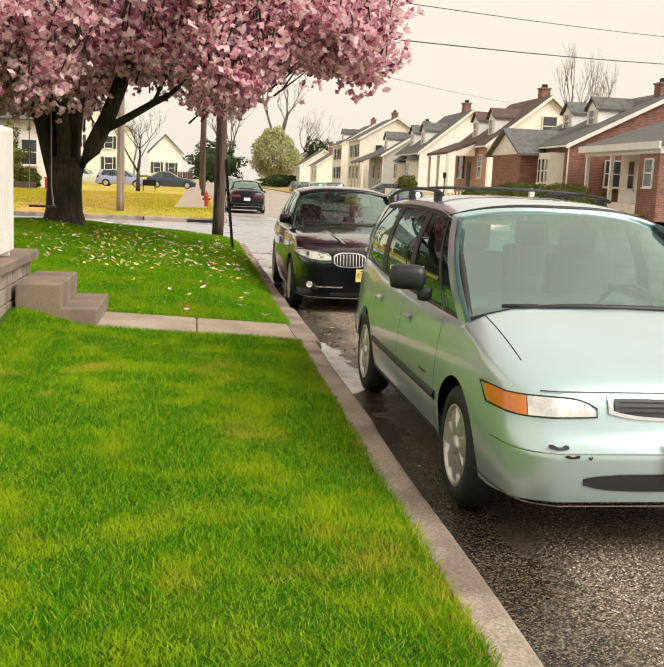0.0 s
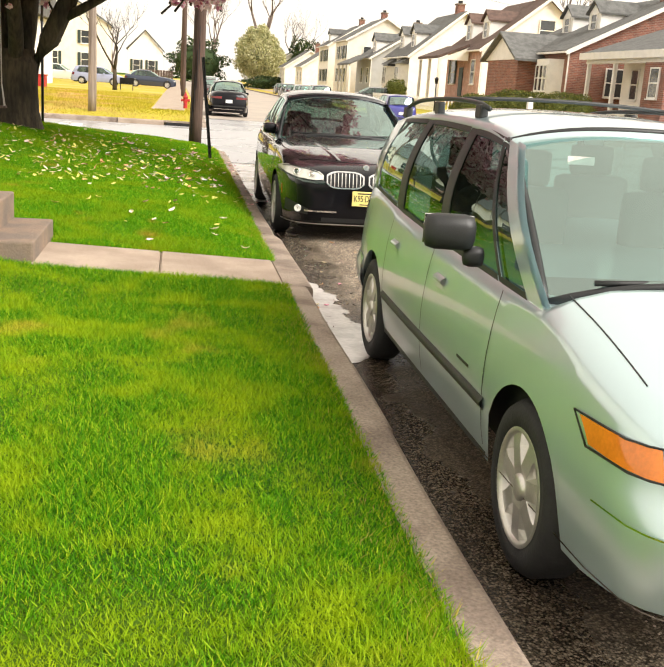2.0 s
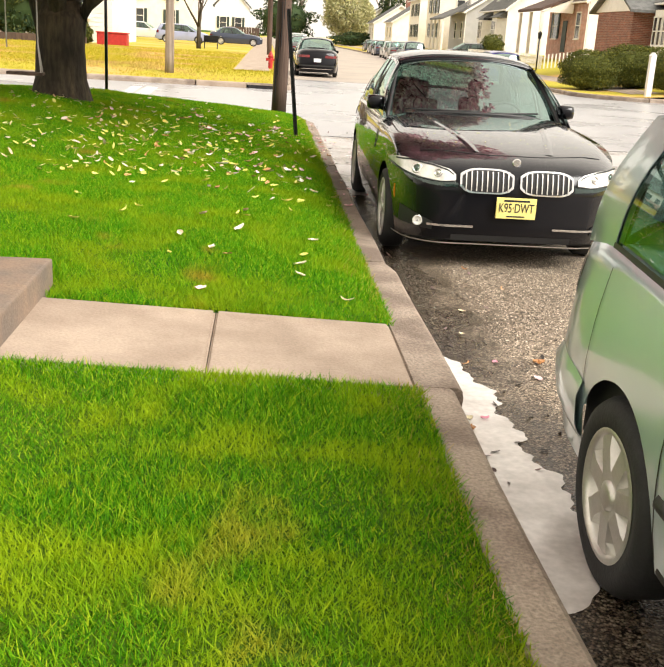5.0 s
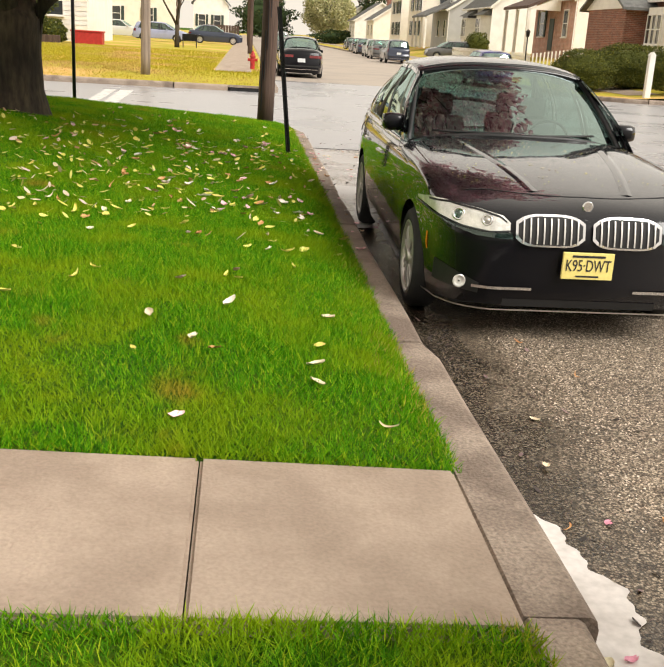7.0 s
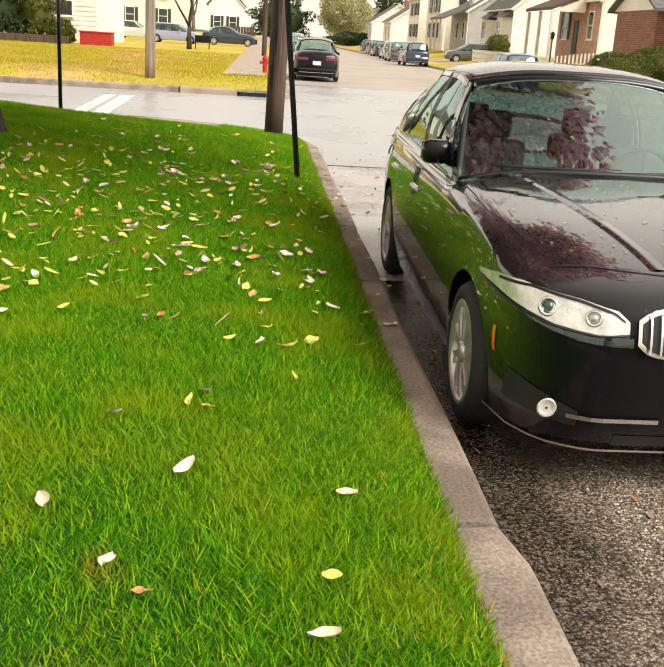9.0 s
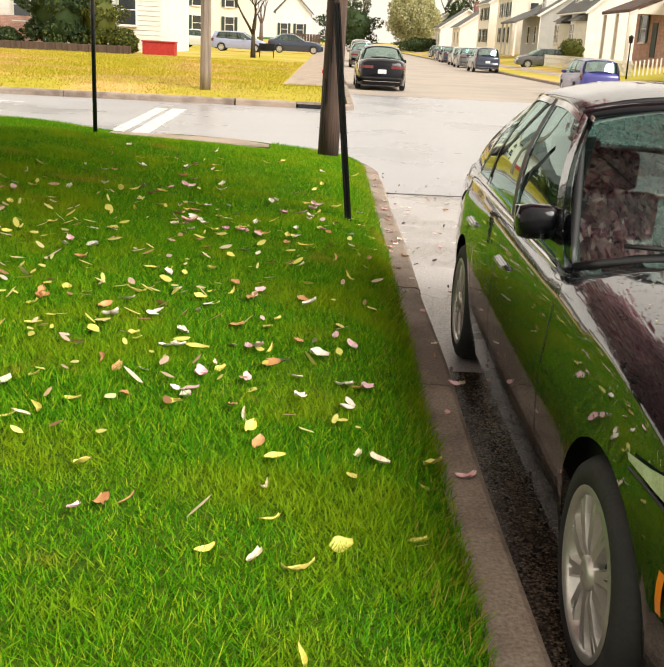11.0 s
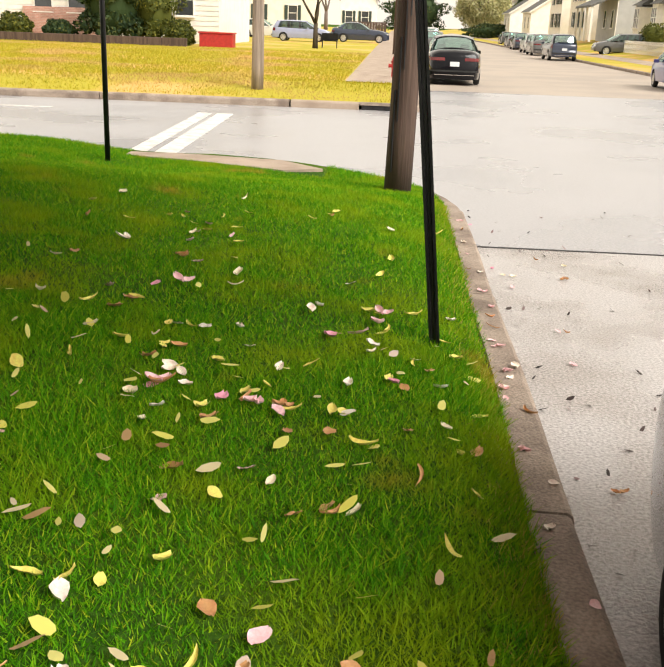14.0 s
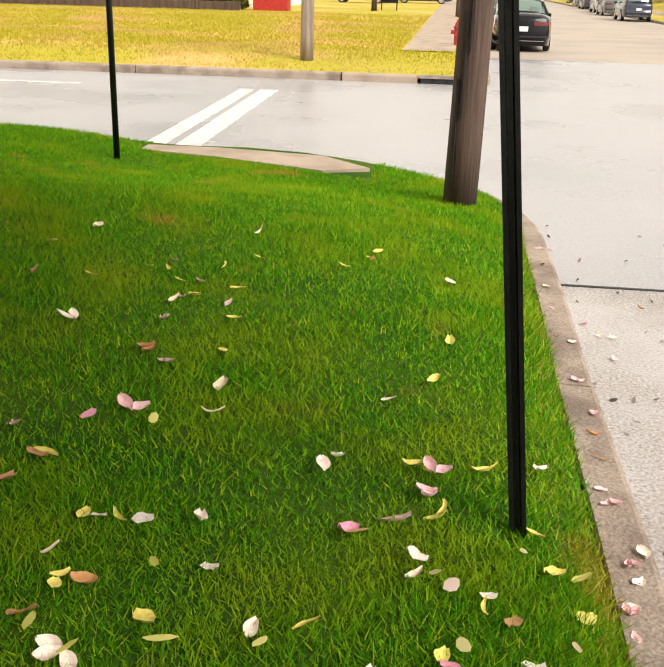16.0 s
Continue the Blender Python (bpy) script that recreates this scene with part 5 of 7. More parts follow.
def blooms(tips, per, size, scatter, rng, petals=5):
    """Cup-shaped flowers of pointed petals round the tips."""
    base = np.repeat(np.array([t[0] for t in tips]), per, axis=0)
    n = len(base)
    cen = base + rng.normal(0, scatter, (n, 3))
    ax = rng.normal(0, 1, (n, 3)) + np.array([0, 0, 0.5])
    ax /= np.linalg.norm(ax, axis=1, keepdims=True)
    ref = np.where(np.abs(ax[:, 2:3]) < 0.9, [[0, 0, 1.0]], [[1.0, 0, 0]])
    u = np.cross(ax, ref)
    u /= np.linalg.norm(u, axis=1, keepdims=True)
    v = np.cross(ax, u)
    sc = size * rng.uniform(0.6, 1.35, (n, 1))
    V, F = [], []
    for k in range(petals):
        a = 2 * math.pi * k / petals + rng.uniform(0, 0.6, (n, 1))
        out = u * np.cos(a) + v * np.sin(a)
        sd = -u * np.sin(a) + v * np.cos(a)
        op = rng.uniform(0.35, 1.0, (n, 1))
        mid = cen + (out * 0.5 * op + ax * 0.55) * sc
        V += [cen, mid + sd * 0.33 * sc, cen + (out * op * 1.0 + ax * 0.9) * sc, mid - sd * 0.33 * sc]
    V = np.stack(V, 1).reshape(-1, 3)
    F = np.arange(len(V)).reshape(-1, 4)
    return V, F


rnd = random.Random(11)
TX, TY = -3.5, 17.95
tz = float(lawn_z(np.array(TX), np.array(TY)))
magnolia = thing("magnolia_tree", "spreading magnolia in full pink bloom on the lawn", "tree", pose(TX, TY, tz))
bm, tips = bmesh.new(), []
tube(bm, [(0, 0, -0.2), (0, 0, 0.0), (0.0, 0, 0.22), (0.0, 0, 0.6), (0.02, 0, 0.95), (0.02, 0, 1.15)], [0.46, 0.38, 0.32, 0.30, 0.31, 0.24], 18)
STEMS = (((-0.12, 0, 0.75), (-0.30, 0.1, 1.0), 0.17, 1.9), ((0.0, 0.05, 0.8), (0.22, 0.25, 1.1), 0.19, 2.1), ((0.14, -0.03, 0.75), (0.72, -0.12, 1.0), 0.17, 2.0), ((-0.03, 0.1, 0.85), (-0.15, 0.75, 0.9), 0.13, 1.9), ((0.0, -0.1, 0.9), (-0.1, -0.7, 1.0), 0.12, 1.9))
for p, d, r, ln in STEMS:
    grow(bm, p, d, r, ln * 1.3, 5, rnd, tips, spread=0.52, up=0.10, sides=10)
grow(bm, (0.70, -0.1, 1.65), (1.0, -0.15, 0.55), 0.08, 1.3, 4, rnd, tips, spread=0.5, up=0.1, sides=8)
part("trunk", bm, M["bark"], magnolia, "olive-brown forked trunk", smooth=True)


def skirt(x):
    """How low the blossom hangs, over the ground, across the crown."""
    return float(np.interp(x, (-5, -1.2, 0.3, 0.7, 1.9, 2.4, 3.1, 3.5, 4.3, 4.8, 5.6, 6.0), (2.0, 1.75, 1.85, 2.55, 2.5, 2.05, 2.05, 2.6, 2.7, 2.45, 2.5, 3.3)))


def reach(y):
    """How far the crown spreads over the street, from its near side to its far side."""
    return 5.3 - 0.3 * max(0.0, y + 2.5)


rc = np.random.default_rng(15)
ft = [t for t in tips if t[0].z > skirt(t[0].x) + 0.1 and t[0].x < reach(t[0].y)]
tw = bmesh.new()
clumps = []
while len(clumps) < 1500:
    d = rc.normal(0, 1, 3)
    d /= np.linalg.norm(d)
    p = d * rc.uniform(0.25, 1.0) ** 0.5 * np.array([5.5, 4.2, 2.9]) + np.array([0.4, -0.2, 4.6])
    lump = math.sin(p[0] * 2.1 + 1) * math.sin(p[1] * 1.9) + math.sin(p[2] * 2.7 + p[0] * 1.3)
    if lump < -0.55 or p[2] < skirt(p[0]) + 0.22 + 0.05 * abs(p[1]) or p[0] > reach(p[1]):
        continue
    q = Vector(p)
    clumps.append((q, 0))
    tube(tw, [q - Vector((p[0] * 0.10 + rc.uniform(-0.3, 0.3), p[1] * 0.10 + rc.uniform(-0.3, 0.3), rc.uniform(0.15, 0.6))), q], [0.022, 0.008], 4)
for x0, x1, y0, y1, depth, count in ((-3.0, 0.45, -3.4, 1.5, 1.3, 330), (2.3, 5.2, -3.4, -0.6, 1.0, 260), (0.5, 2.4, -2.5, 2.5, 0.8, 110)):
    for _ in range(count):
        x = rc.uniform(x0, x1)
        q = Vector((x, min(rc.uniform(y0, y1), (5.3 - x) / 0.3 - 2.5), skirt(x) + 0.18 + depth * rc.uniform(0, 1) ** 1.2))
        clumps.append((q, 0))
        tube(tw, [q + Vector((rc.uniform(-0.2, 0.2), rc.uniform(-0.2, 0.2), 0.5)), q], [0.02, 0.008], 4)
part("twig_mass", tw, M["bark"], magnolia, "thin dark twigs", kind="stuff")
V2, F2 = blooms(clumps, 24, 0.098, 0.15, np.random.default_rng(6), 5)
soup("crown_clumps", V2, F2, M["blossom"], magnolia, "hanging clumps of pink blossom")
V, F = blooms(ft, max(1, int(14000 / max(len(ft), 1))), 0.09, 0.15, np.random.default_rng(5), 5)
soup("crown", V, F, M["blossom"], magnolia, "dense pink and white blossom")

# rope swing
swing = thing("rope_swing", "wooden plank swing hanging on pale ropes", "swing", pose(-3.55, 17.2, 1.05))
part("seat", boxes((-0.42, 0.0, -0.08, 0.08, 0.0, 0.035), bevel=0.008), M["pole_wood"], swing)
for x in (-0.02,):
    b = bmesh.new()
    tube(b, [(x, -0.05, 0.0), (x - 0.04, 0, 0.35), (x - 0.05, 0, 3.2)], [0.009] * 3, 6)
    tube(b, [(x, 0.05, 0.0), (x - 0.04, 0, 0.35)], [0.009] * 2, 6)
    part("rope", b, M["rope"], swing)
b = bmesh.new()
tube(b, [(-0.42, 0, 0.3), (-0.42, 0, 3.2)], [0.008] * 2, 6)
part("rope", b, M["rope"], swing)

# ---- houses across the street ----
def brick_mat(name, c1, c2, mortar):
    m = bpy.data.materials.new(name)
    m.use_nodes = True
    n, l = m.node_tree.nodes, m.node_tree.links
    geo, sep, add, com, tb = (n.new("ShaderNodeNewGeometry"), n.new("ShaderNodeSeparateXYZ"), n.new("ShaderNodeMath"), n.new("ShaderNodeCombineXYZ"), n.new("ShaderNodeTexBrick"))
    l.new(geo.outputs["Position"], sep.inputs[0])
    l.new(sep.outputs[0], add.inputs[0]), l.new(sep.outputs[1], add.inputs[1])
    l.new(add.outputs[0], com.inputs[0]), l.new(sep.outputs[2], com.inputs[1])
    l.new(com.outputs[0], tb.inputs["Vector"])
    tb.inputs["Scale"].default_value = 1.0
    tb.inputs["Brick Width"].default_value, tb.inputs["Row Height"].default_value, tb.inputs["Mortar Size"].default_value = 0.24, 0.085, 0.012
    tb.inputs["Color1"].default_value, tb.inputs["Color2"].default_value, tb.inputs["Mortar"].default_value = (*c1, 1), (*c2, 1), (*mortar, 1)
    t = n.new("ShaderNodeTexNoise")
    t.inputs["Scale"].default_value = 2.5
    l.new(geo.outputs["Position"], t.inputs["Vector"])
    hs = n.new("ShaderNodeHueSaturation")
    mr = n.new("ShaderNodeMapRange")
    mr.inputs["To Min"].default_value, mr.inputs["To Max"].default_value = 0.5, 1.5
    l.new(t.outputs["Fac"], mr.inputs["Value"]), l.new(mr.outputs[0], hs.inputs["Value"])
    l.new(tb.outputs["Color"], hs.inputs["Color"])
    b = n["Principled BSDF"]
    l.new(hs.outputs[0], b.inputs["Base Color"])
    b.inputs["Roughness"].default_value = 0.85
    return m


M["brickwork"] = brick_mat("red_brown_brickwork", (0.27, 0.09, 0.055), (0.15, 0.055, 0.04), (0.27, 0.19, 0.15))
M["brick_pale"] = brick_mat("rosy_brickwork", (0.48, 0.25, 0.20), (0.40, 0.20, 0.16), (0.5, 0.38, 0.32))


def window(parent, x, y, z, w, h, face, shutters=False, frame_mat="white_paint"):
    """A sash window; face '-x' or '-y' is the way it looks."""
    t = 0.07
    def bx(a0, a1, d0, d1, z0, z1):
        return (x + d0, x + d1, y + a0, y + a1, z + z0, z + z1) if face == "-x" else (x + a0, x + a1, y + d0, y + d1, z + z0, z + z1)
    fr = part("window", boxes(bx(-w / 2 - t, w / 2 + t, -0.05, 0.05, -t, 0), bx(-w / 2 - t, w / 2 + t, -0.05, 0.05, h, h + t), bx(-w / 2 - t, -w / 2, -0.045, 0.05, 0, h),
                              bx(w / 2, w / 2 + t, -0.045, 0.05, 0, h), bx(-w / 2, w / 2, -0.04, 0.04, h / 2 - 0.03, h / 2 + 0.03)), M[frame_mat], parent, "white framed sash window")
    part("pane", boxes(bx(-w / 2, w / 2, -0.012, 0.02, 0, h / 2 - 0.03)), M["pane"], fr)
    part("pane", boxes(bx(-w / 2, w / 2, -0.02, 0.02, h / 2 + 0.03, h)), M["pane"], fr)
    part("sill", boxes(bx(-w / 2 - 0.12, w / 2 + 0.12, -0.12, 0.0, -t - 0.06, -t)), M[frame_mat], fr)
    if shutters:
        for a in (-w / 2 - t - 0.36, w / 2 + t + 0.02):
            part("shutter", boxes(bx(a, a + 0.34, -0.07, -0.01, -0.05, h + 0.05)), M["shutter"], parent, "dark window shutter")
    return fr


def gable_house(label, x0, y0, depth, length, g, eave, ridge, wall, roof, gable=None, dormers=(), chimney=None, over=0.35, shed=None, setback=0.9):
    """A house whose ridge runs along the street; its front looks to -x, its gable to -y."""
    h = thing("house", label, "house", group="houses along the street")
    x1, y1, xm = x0 + depth, y0 + length, x0 + depth / 2
    part("wall", prism([(x0, g - 0.6), (x1, g - 0.6), (x1, eave), (xm, ridge - 0.05), (x0, eave)], "y", y0, y1), M[wall], h)
    if gable:
        part("gable_wall", prism([(x0 + 0.02, g - 0.5), (x1 - 0.02, g - 0.5), (x1 - 0.02, eave), (xm, ridge - 0.08), (x0 + 0.02, eave)], "y", y0 - 0.03, y0 + 0.05), M[gable], h)
    s = (ridge - eave) / (depth / 2)
    th = 0.16
    for sg in (-1, 1):
        xe = xm + sg * (depth / 2 + over)
        ze = eave - s * over
        part("roof", prism([(xe, ze), (xm, ridge), (xm, ridge + th), (xe, ze + th)], "y", y0 - over, y1 + over), M[roof], h, "shingled roof slope")
        part("rake_board", prism([(xe, ze - 0.12), (xm, ridge - 0.12), (xm, ridge + th - 0.02), (xe, ze + th - 0.02)], "y", y0 - over - 0.04, y0 - over), M["white_paint"], h)
    part("gutter", boxes((x0 - over - 0.08, x0 - over + 0.02, y0 - over, y1 + over, eave - s * over - 0.02, eave - s * over + 0.1), bevel=0.02), M["white_paint"], h)
    part("downpipe", boxes((x0 - 0.09, x0 - 0.01, y0 - 0.05, y0 + 0.03, g, eave - 0.1), bevel=0.015), M["white_paint"], h)
    for yc, w, dh in dormers:
        xb = x0 + setback
        zb = eave + s * setback
        d = part("dormer", prism([(yc - w / 2, zb - 0.3), (yc + w / 2, zb - 0.3), (yc + w / 2, zb + dh), (yc, zb + dh + w * 0.38), (yc - w / 2, zb + dh)], "x", xb, xm), M["siding_w"], h, "gabled roof dormer")
        for sg in (-1, 1):
            part("dormer_roof", prism([(yc + sg * (w / 2 + 0.18), zb + dh - 0.1), (yc, zb + dh + w * 0.38 + 0.03), (yc, zb + dh + w * 0.38 + 0.13), (yc + sg * (w / 2 + 0.18), zb + dh)], "x", xb - 0.2, xm + 0.4), M[roof], d)
        window(d, xb - 0.03, yc, zb + 0.15, w * 0.42, dh * 0.75, "-x")
    if chimney:
        cx, cy, top_z = chimney
        c = part("chimney", boxes((cx - 0.35, cx + 0.35, cy - 0.45, cy + 0.45, eave, top_z)), M["brickwork"], h, "dark brick chimney")
        part("cap", boxes((cx - 0.42, cx + 0.42, cy - 0.52, cy + 0.52, top_z, top_z + 0.12)), M["step"], c)
        part("flue", boxes((cx - 0.18, cx + 0.18, cy - 0.2, cy + 0.2, top_z + 0.12, top_z + 0.4), bevel=0.03), M["dark"], c)
    return h


XF = 20.9
# brick house with bay
hb = gable_house("brick house with white bay window and two dormers", XF, 56.5, 13.5, 10.5, 1.2, 4.6, 8.0, "brickwork", "shingle_g",
                 dormers=((59.7, 1.7, 1.1), (63.9, 1.7, 1.1)), chimney=(27.4, 58.4, 8.6), setback=2.6)
bay = part("bay", prism([(XF - 0.75, 57.6), (XF, 57.2), (XF, 60.0), (XF - 0.75, 59.6)], "z", 1.6, 4.1), M["white_paint"], hb, "white bay window")
for yy in (57.95, 58.6, 59.25):
    window(bay, XF - 0.78, yy, 2.3, 0.42, 1.4, "-x")
part("porch_room", boxes((XF - 1.6, XF + 0.1, 60.6, 66.5, 0.6, 4.1)), M["brickwork"], hb, "projecting brick porch room")
part("porch_gable", prism([(60.2, 4.05), (66.9, 4.05), (63.5, 5.6)], "x", XF - 1.65, XF - 0.2), M["white_paint"], hb)
for sg, a in ((-1, 60.0), (1, 67.1)):
    part("porch_roof", prism([(a, 3.95), (63.5, 5.65), (63.5, 5.8), (a, 4.1)], "x", XF - 2.0, XF + 2.4), M["shingle_g"], hb)
window(hb, 24.0, 56.45, 2.2, 1.5, 1.5, "-y")
window(hb, 30.0, 56.45, 2.2, 1.2, 1.5, "-y")
NEARER = Matrix.Translation((-1.18, 0.3, 1.65)) @ Matrix.Scale(0.915, 4) @ Matrix.Translation((1.18, -0.3, -1.65))
hb.matrix_basis = NEARER
# cream gabled house
hc = gable_house("cream gabled house with brown roof and rosy brick front porch", XF, 73.0, 9.4, 9.5, 1.5, 5.2, 8.9, "brick_pale", "shingle_b", gable="cream",
                 dormers=((75.6, 1.7, 1.4), (80.0, 1.7, 1.4)), chimney=(25.9, 75.5, 9.7))
window(hc, 25.6, 72.93, 6.0, 1.1, 1.4, "-y", frame_mat="siding_t")
part("porch_roof", prism([(XF - 2.6, 4.3), (XF - 0.2, 5.3), (XF - 0.2, 5.5), (XF - 2.6, 4.5)], "y", 75.8, 82.3), M["shingle_b"], hc)
part("porch_gable", prism([(XF - 2.5, 4.25), (XF - 0.2, 4.25), (XF - 0.2, 5.25)], "y", 75.9, 76.0), M["cream"], hc)
for yy in (76.0, 79.0, 82.0):
    part("porch_post", boxes((XF - 2.5, XF - 2.3, yy - 0.1, yy + 0.1, 1.0, 4.3)), M["white_paint"], hc, "white porch post")
window(hc, XF - 0.03, 75.0, 2.6, 0.9, 1.7, "-x")
window(hc, XF - 0.03, 80.5, 2.6, 1.2, 1.7, "-x", True)
part("front_door", boxes((XF - 0.06, XF, 77.6, 78.6, 1.6, 3.8)), M["shutter"], hc, "dark front door")
part("awning", prism([(XF + 3.0, 3.9), (XF + 5.2, 3.9), (XF + 5.2, 4.0), (XF + 3.0, 4.0)], "y", 71.7, 73.0), M["black_steel"], hc, "flat door canopy")
part("side_door", boxes((XF + 3.8, XF + 4.8, 72.93, 73.0, 1.6, 3.8)), M["shutter"], hc)
# white house with bay windows
hw = gable_house("white house with grey roof, two dormers and bay windows", XF - 0.5, 94.0, 10, 10.5, 1.5, 5.1, 9.2, "siding_w", "shingle_g",
                 dormers=((97.0, 1.9, 1.4), (102.0, 1.9, 1.4)), chimney=(25.6, 97.0, 10.1))
for yy in (95.8, 101.5):
    bw = part("bay", prism([(XF - 1.3, yy - 0.9), (XF - 0.5, yy - 1.4), (XF - 0.5, yy + 1.4), (XF - 1.3, yy + 0.9)], "z", 1.6, 4.2), M["white_paint"], hw, "white bay window")
    for k in (-0.5, 0.1, 0.6):
        window(bw, XF - 1.33, yy + k, 2.4, 0.42, 1.5, "-x")
    part("bay_roof", prism([(XF - 1.5, 4.2), (XF - 0.5, 4.2), (XF - 0.5, 4.8)], "y", yy - 1.5, yy + 1.5), M["shingle_g"], bw)
part("porch_canopy", boxes((XF - 1.9, XF - 0.4, 97.6, 99.6, 4.0, 4.15)), M["black_steel"], hw)
part("front_door", boxes((XF - 0.56, XF - 0.5, 98.1, 99.1, 1.6, 3.8)), M["shutter"], hw)
# grey and tan two-storey houses further off
hg = gable_house("grey house with sloping porch roof", XF - 0.5, 113.0, 10, 9.5, 1.5, 5.2, 8.4, "siding_g", "shingle_g", dormers=((116.5, 2.0, 1.4),), chimney=(25.6, 114, 9.2))
part("porch_roof", prism([(XF - 3.0, 4.2), (XF - 0.4, 5.4), (XF - 0.4, 5.6), (XF - 3.0, 4.4)], "y", 113.5, 122.0), M["shingle_g"], hg)
for yy in (113.8, 116.5, 119.2, 121.8):
    part("porch_post", boxes((XF - 2.9, XF - 2.7, yy - 0.1, yy + 0.1, 1.0, 4.3)), M["white_paint"], hg)
for yy in (115.0, 118.5):
    window(hg, XF - 0.53, yy, 2.4, 0.9, 1.6, "-x")
ht = gable_house("pale tan two-storey house with dark shutters", XF - 1, 127.0, 9.5, 10, 1.4, 7.6, 10.4, "siding_t", "shingle_g", chimney=(24.9, 130, 11.2))
for yy in (128.5, 131, 134):
    window(ht, XF - 1.03, yy, 2.4, 0.9, 1.6, "-x", True)
    window(ht, XF - 1.03, yy, 5.3, 0.9, 1.5, "-x", True)
window(ht, XF + 1.5, 126.95, 5.3, 0.9, 1.5, "-y")
hu = gable_house("cream two-storey house with a brick chimney", XF - 1, 143.0, 9.5, 10, 1.4, 7.4, 10.4, "cream", "shingle_g", chimney=(24.9, 146, 11.2), dormers=((149, 1.6, 1.2),))
for yy in (144.5, 147, 150):
    window(hu, XF - 1.03, yy, 2.4, 0.9, 1.6, "-x", True)
    window(hu, XF - 1.03, yy, 5.2, 0.9, 1.5, "-x", True)
for k, yy in enumerate((164.0, 182.0, 205.0, 230.0)):
    hh = gable_house("small far house with a grey roof", XF - 2 - k, yy, 9, 10, 1.2, 4.6, 7.6, ("cream", "siding_w", "siding_t", "siding_w")[k], "shingle_g", chimney=(25 - k, yy + 3, 9.0))
    window(hh, XF - 2.03 - k, yy + 2.5, 2.2, 0.9, 1.5, "-x")
    window(hh, XF - 2.03 - k, yy + 6.5, 2.2, 0.9, 1.5, "-x")
# nearest house: porch with low roof
hn = thing("house", "pale house with a low-roofed front porch and brick pier", "house", group="houses along the street")
part("wall", boxes((XF + 2.2, XF + 13, 44.8, 54.0, 0.6, 4.6)), M["cream"], hn)
part("gable_wall", prism([(XF + 2.2, 4.6), (XF + 13, 4.6), (XF + 7.6, 7.6)], "y", 45.0, 53.9), M["cream"], hn)
part("porch_roof", prism([(XF - 0.2, 4.15), (XF + 7.6, 6.9), (XF + 7.6, 7.1), (XF - 0.2, 4.35)], "y", 44.4, 54.4), M["shingle_g"], hn, "grey porch roof")
part("fascia", boxes((XF - 0.28, XF - 0.2, 44.4, 54.4, 4.0, 4.36)), M["white_paint"], hn)
part("beam", boxes((XF, XF + 0.25, 44.8, 54.0, 3.8, 4.15)), M["white_paint"], hn)
part("brick_pier", boxes((XF, XF + 2.2, 44.8, 47.0, 0.5, 3.8)), M["brickwork"], hn, "brick porch wall")
part("porch_base", boxes((XF, XF + 2.2, 47.0, 54.0, 0.5, 1.3)), M["cream"], hn)
for yy in (50.5, 53.8):
    part("porch_post", boxes((XF + 0.02, XF + 0.2, yy - 0.1, yy + 0.1, 1.3, 3.8)), M["white_paint"], hn)
window(hn, XF - 0.03, 45.8, 2.2, 0.8, 1.3, "-x")
for yy in (48.4, 49.6, 52.4):
    window(hn, XF + 2.17, yy, 2.1, 0.75, 1.5, "-x")
window(hn, XF + 1.1, 44.77, 2.0, 0.8, 1.3, "-y")
hn.matrix_basis = NEARER

# picket fence, lamp post, white post
fence = thing("picket_fence", "white picket fence round a front yard", "fence")
pk = bmesh.new()
box(pk, -0.012, 0.012, -0.045, 0.045, 0, 0.95)
bmesh.ops.translate(pk, verts=[v for v in pk.verts if v.co.z > 0.9 and abs(v.co.y) > 0.04], vec=(0, 0, -0.06))
me_p = bpy.data.meshes.new("picket")
pk.to_mesh(me_p), pk.free()
me_p.materials.append(M["white_paint"])
FX = 16.6
for k in range(110):
    y = 68.0 + k * 0.24
    share("picket", me_p, fence, pose(FX, y, float(right_z(np.array(FX), 0))))
for k in range(24):
    share("picket", me_p, fence, pose(FX + 0.2 + k * 0.24, 68.0, float(right_z(np.array(FX + k * 0.24), 0)), 0, 0, 90))
part("rail", boxes((FX + 0.015, FX + 0.05, 67.9, 94.5, right_z(FX, 0) + 0.25, right_z(FX, 0) + 0.33)), M["white_paint"], fence)
part("rail", boxes((FX + 0.015, FX + 0.05, 67.9, 94.5, right_z(FX, 0) + 0.65, right_z(FX, 0) + 0.73)), M["white_paint"], fence)
lampost = thing("lamp_post", "black garden lamp post by the picket fence", "lamp post", pose(15.9, 66.5, right_z(15.9, 0) - 0.1))
b = bmesh.new()
tube(b, [(0, 0, 0), (0, 0, 2.0)], [0.045, 0.04], 10)
part("shaft", b, M["black_steel"], lampost, smooth=True)
b = bmesh.new()
lathe(b, [(2.0, 0.03), (2.02, 0.10), (2.3, 0.13), (2.32, 0.17), (2.45, 0.03)], axis="z", n=8)
part("lantern", b, M["black_steel"], lampost)
wp = thing("white_post", "white painted wooden post at the corner", "post", pose(13.75, 42.4, 0.15))
part("shaft", boxes((-0.11, 0.11, -0.11, 0.11, 0, 1.55), bevel=0.02), M["white_paint"], wp)
part("cap", prism([(-0.13, 1.55), (0.13, 1.55), (0.0, 1.68)], "y", -0.13, 0.13), M["white_paint"], wp)
pav = sheet("pavement", lambda x, y: right_z(x, y) + 0.012, 13.6, 14.9, RC + 2.0, 300, 4, 60, M["walk"], "pale concrete pavement")


